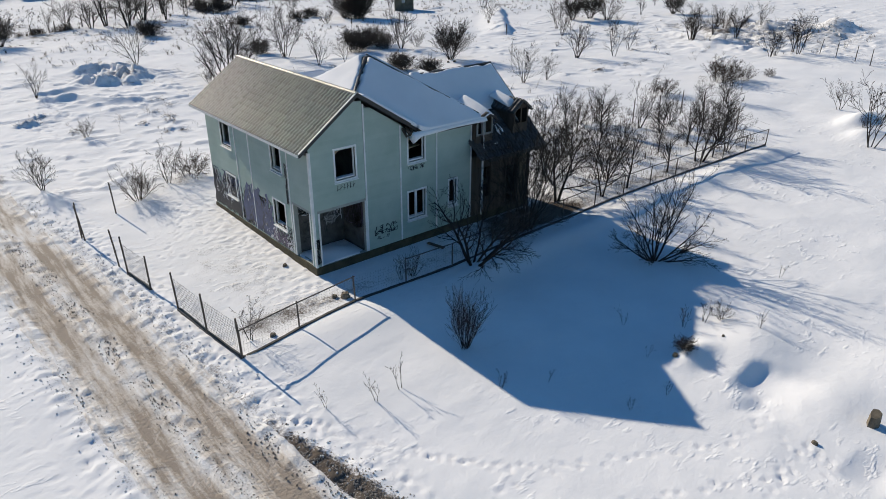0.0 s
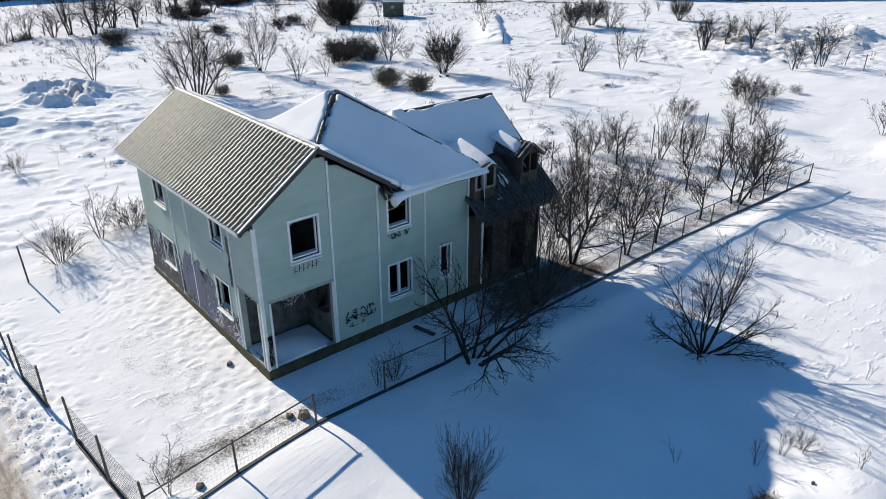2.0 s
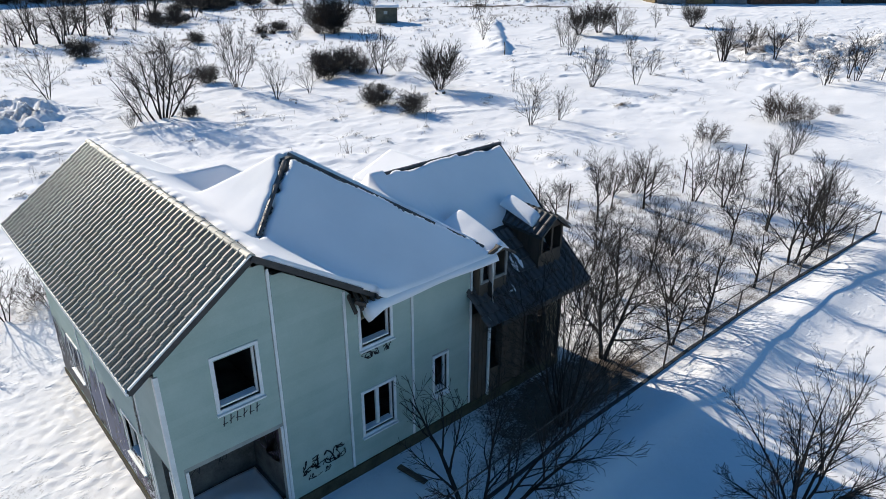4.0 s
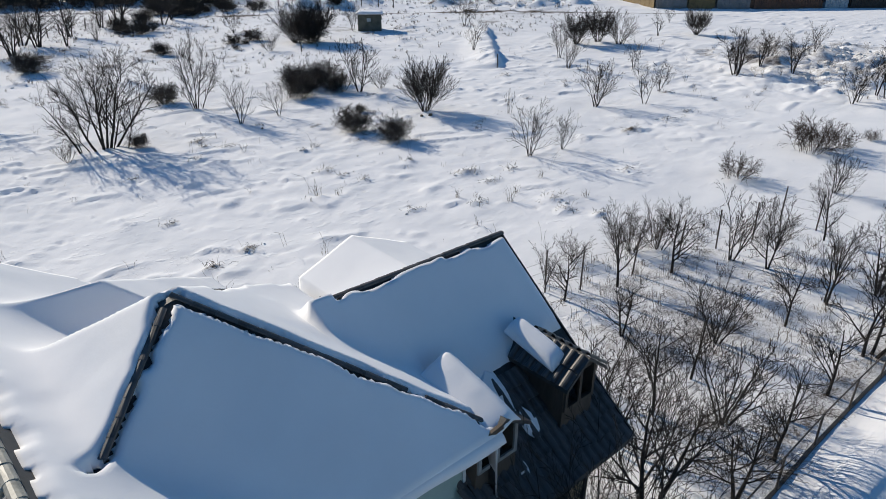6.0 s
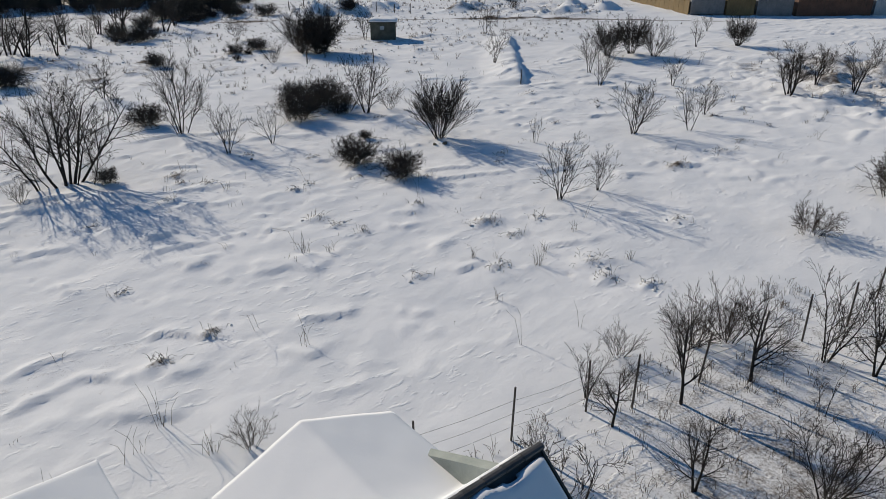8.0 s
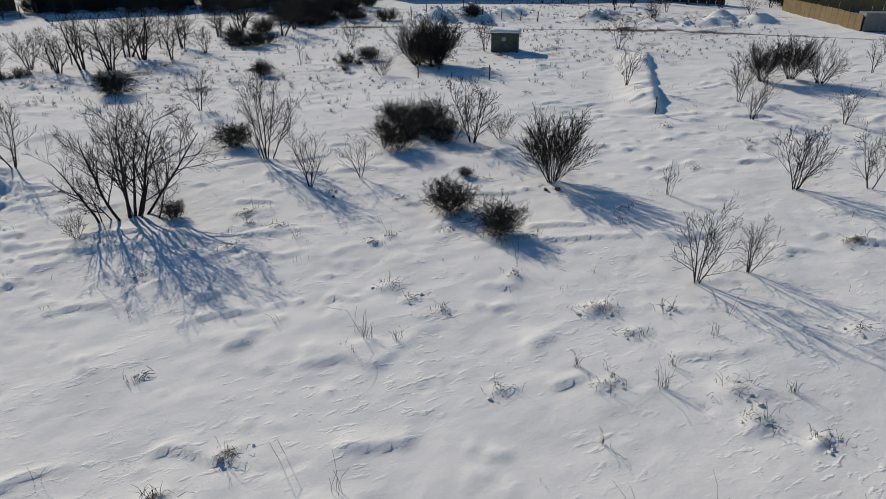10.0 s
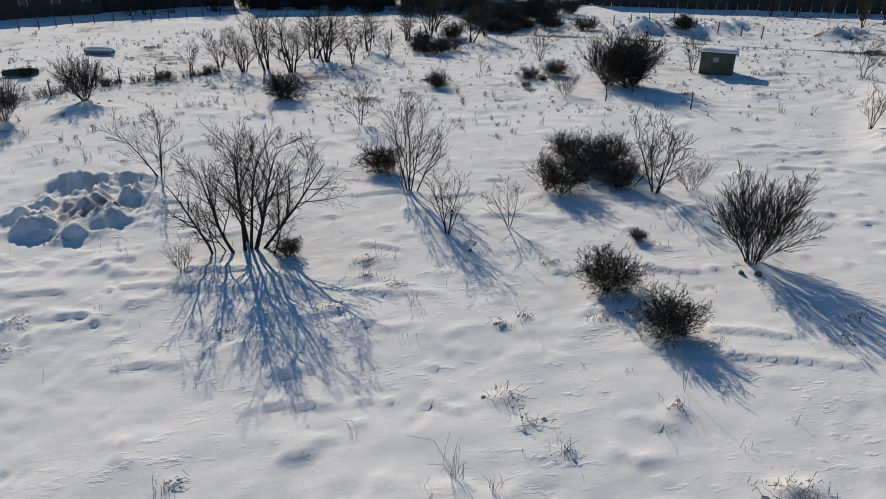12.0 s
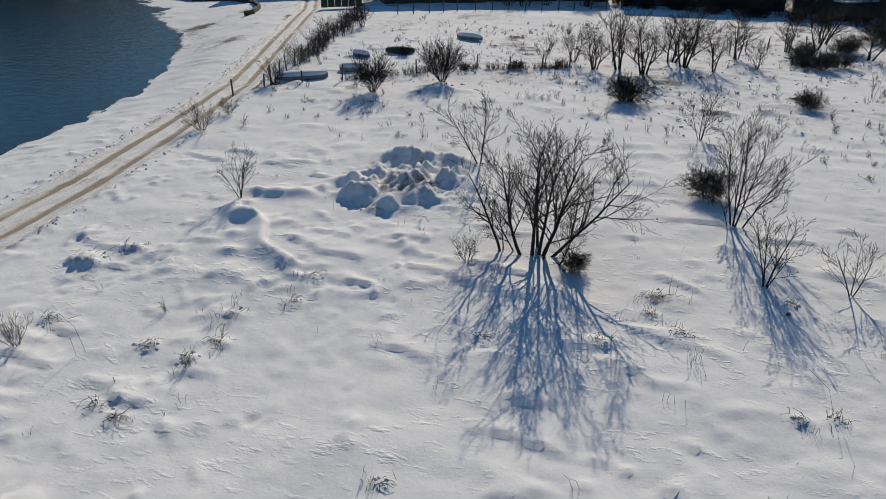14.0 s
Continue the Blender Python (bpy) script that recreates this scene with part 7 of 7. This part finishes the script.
for x, y, h in ((56.5, 127.5, 3.2), (59.5, 128.6, 3.8), (62.6, 130.4, 3.6), (65.4, 132.6, 4.0), (67.6, 130.0, 3.0), (61.0, 126.4, 2.8)):
    plant("bramble", x, y, h, widen=1.2)
for x, y in ((57.8, 129.4), (61.4, 128.2), (64.2, 129.2), (66.6, 131.2)):
    plant("tree", x, y, plant_rng.uniform(4.0, 5.2))

# dry stalks and weed tufts scattered over the field
weeds = Geo()
wr = random.Random(41)


def tuft(x, y, n, h):
    z = on_land(x, y)
    for _ in range(n):
        a, l = wr.uniform(0, 6.28), h * wr.uniform(0.5, 1.2)
        o = wr.uniform(0.1, 0.6)
        p = (x + wr.gauss(0, 0.10), y + wr.gauss(0, 0.10), z - 0.03)
        q = (p[0] + math.cos(a) * l * o * 0.5, p[1] + math.sin(a) * l * o * 0.5, z + l * 0.65)
        e = (p[0] + math.cos(a) * l * o * 1.3, p[1] + math.sin(a) * l * o * 1.3, z + l * wr.uniform(0.7, 1.0))
        r = 0.007 if y < 76 else 0.012
        weeds.tube([p, q, e], [r, r * 0.85, r * 0.55], 3)


for cx, cy, r in CLUMPS:
    for _ in range(3):
        tuft(cx + wr.gauss(0, r * 0.7), cy + wr.gauss(0, r * 0.5), wr.randint(1, 5), wr.uniform(0.15, 0.3 + 0.5 * r))
for x, y in ((28.3, 42.0), (37.4, 34.5), (34.7, 35.1), (37.4, 53.9), (11.5, 51.6), (13.6, 50.9), (32.7, 46.9), (45.6, 41.0), (41.0, 48.5)):
    tuft(x, y, 2, 1.5)
for x, y, n, h in ((32.9, 46.5, 14, 0.9), (33.7, 45.8, 10, 0.6), (40.0, 39.0, 16, 0.7), (41.2, 39.8, 12, 0.5), (43.5, 36.8, 14, 0.5), (38.4, 41.4, 12, 0.6), (44.0, 40.4, 10, 0.5), (36.5, 38.0, 8, 0.6), (29.0, 40.0, 6, 0.9), (17.5, 51.2, 14, 0.7), (14.6, 54.0, 12, 0.6), (33.5, 56.0, 10, 0.6), (17.0, 34.5, 10, 1.0), (19.5, 34.0, 10, 0.9), (21.5, 33.5, 14, 0.9), (22.5, 32.8, 14, 1.0), (15.5, 34.6, 6, 1.0), (23.7, 38.8, 8, 1.3), (22.6, 38.0, 6, 0.9), (24.3, 36.8, 12, 0.8), (20.5, 37.6, 6, 0.9)):
    tuft(x, y, n, h)
for _ in range(190):
    x, y = wr.uniform(10, 75), wr.uniform(37, 84)
    tuft(x, y, wr.randint(1, 4), wr.uniform(0.15, 0.5))
for _ in range(1100):
    x, y = wr.uniform(0, 112), wr.uniform(76, 132)
    tuft(x, y, wr.randint(4, 12), wr.uniform(0.2, 0.6))
for _ in range(520):
    x, y = wr.uniform(26, 47), wr.uniform(20.7, 32)
    tuft(x, y, wr.randint(3, 9), wr.uniform(0.15, 0.6))
FENCE_GRASS = [(5.6, 91.4), (11.0, 95.4), (15.8, 99.4), (21.7, 101.1), (23.8, 103.1)]
for (x0, y0), (x1, y1) in zip(FENCE_GRASS, FENCE_GRASS[1:]):
    for _ in range(40):
        t = wr.random()
        tuft(x0 + (x1 - x0) * t + wr.gauss(0, 0.3), y0 + (y1 - y0) * t + wr.gauss(0, 0.3), wr.randint(6, 14), wr.uniform(0.3, 0.9))
for _ in range(160):
    t = wr.random()
    tuft(-1.0 - 8.0 * t + wr.gauss(0, 0.8), 96 + 36 * t + wr.gauss(0, 0.8), wr.randint(6, 14), wr.uniform(0.4, 1.2))
for _ in range(120):
    x, y = wr.gauss(90, 10), wr.gauss(43, 9)
    tuft(x, y, wr.randint(5, 12), wr.uniform(0.3, 1.1))
tagged(part("dry_weeds", weeds, WEED), "dry weed stalks and grass tufts poking through the snow", "weeds", kind="stuff")

# twigs lying on the snow where clumps of weeds broke down
debris = Geo()
for cx, cy, r in CLUMPS[:72]:
    for _ in range(int(5 + 16 * r)):
        x, y, a, l = wr.gauss(cx, r * 0.6), wr.gauss(cy, r * 0.45), wr.gauss(0.7, 0.9), wr.uniform(0.12, 0.5)
        p = (x, y, on_land(x, y) + 0.05 + 0.15 * r * wr.random())
        debris.tube([p, (x + math.cos(a) * l * 0.5, y + math.sin(a) * l * 0.5, p[2] + wr.uniform(0.0, 0.12)), (x + math.cos(a) * l, y + math.sin(a) * l, p[2] + wr.uniform(-0.06, 0.10))], [0.009, 0.008, 0.005], 3)
tagged(part("fallen_twigs", debris, TWIG), "dark broken twigs lying on the crusted snow", "twigs", kind="stuff")
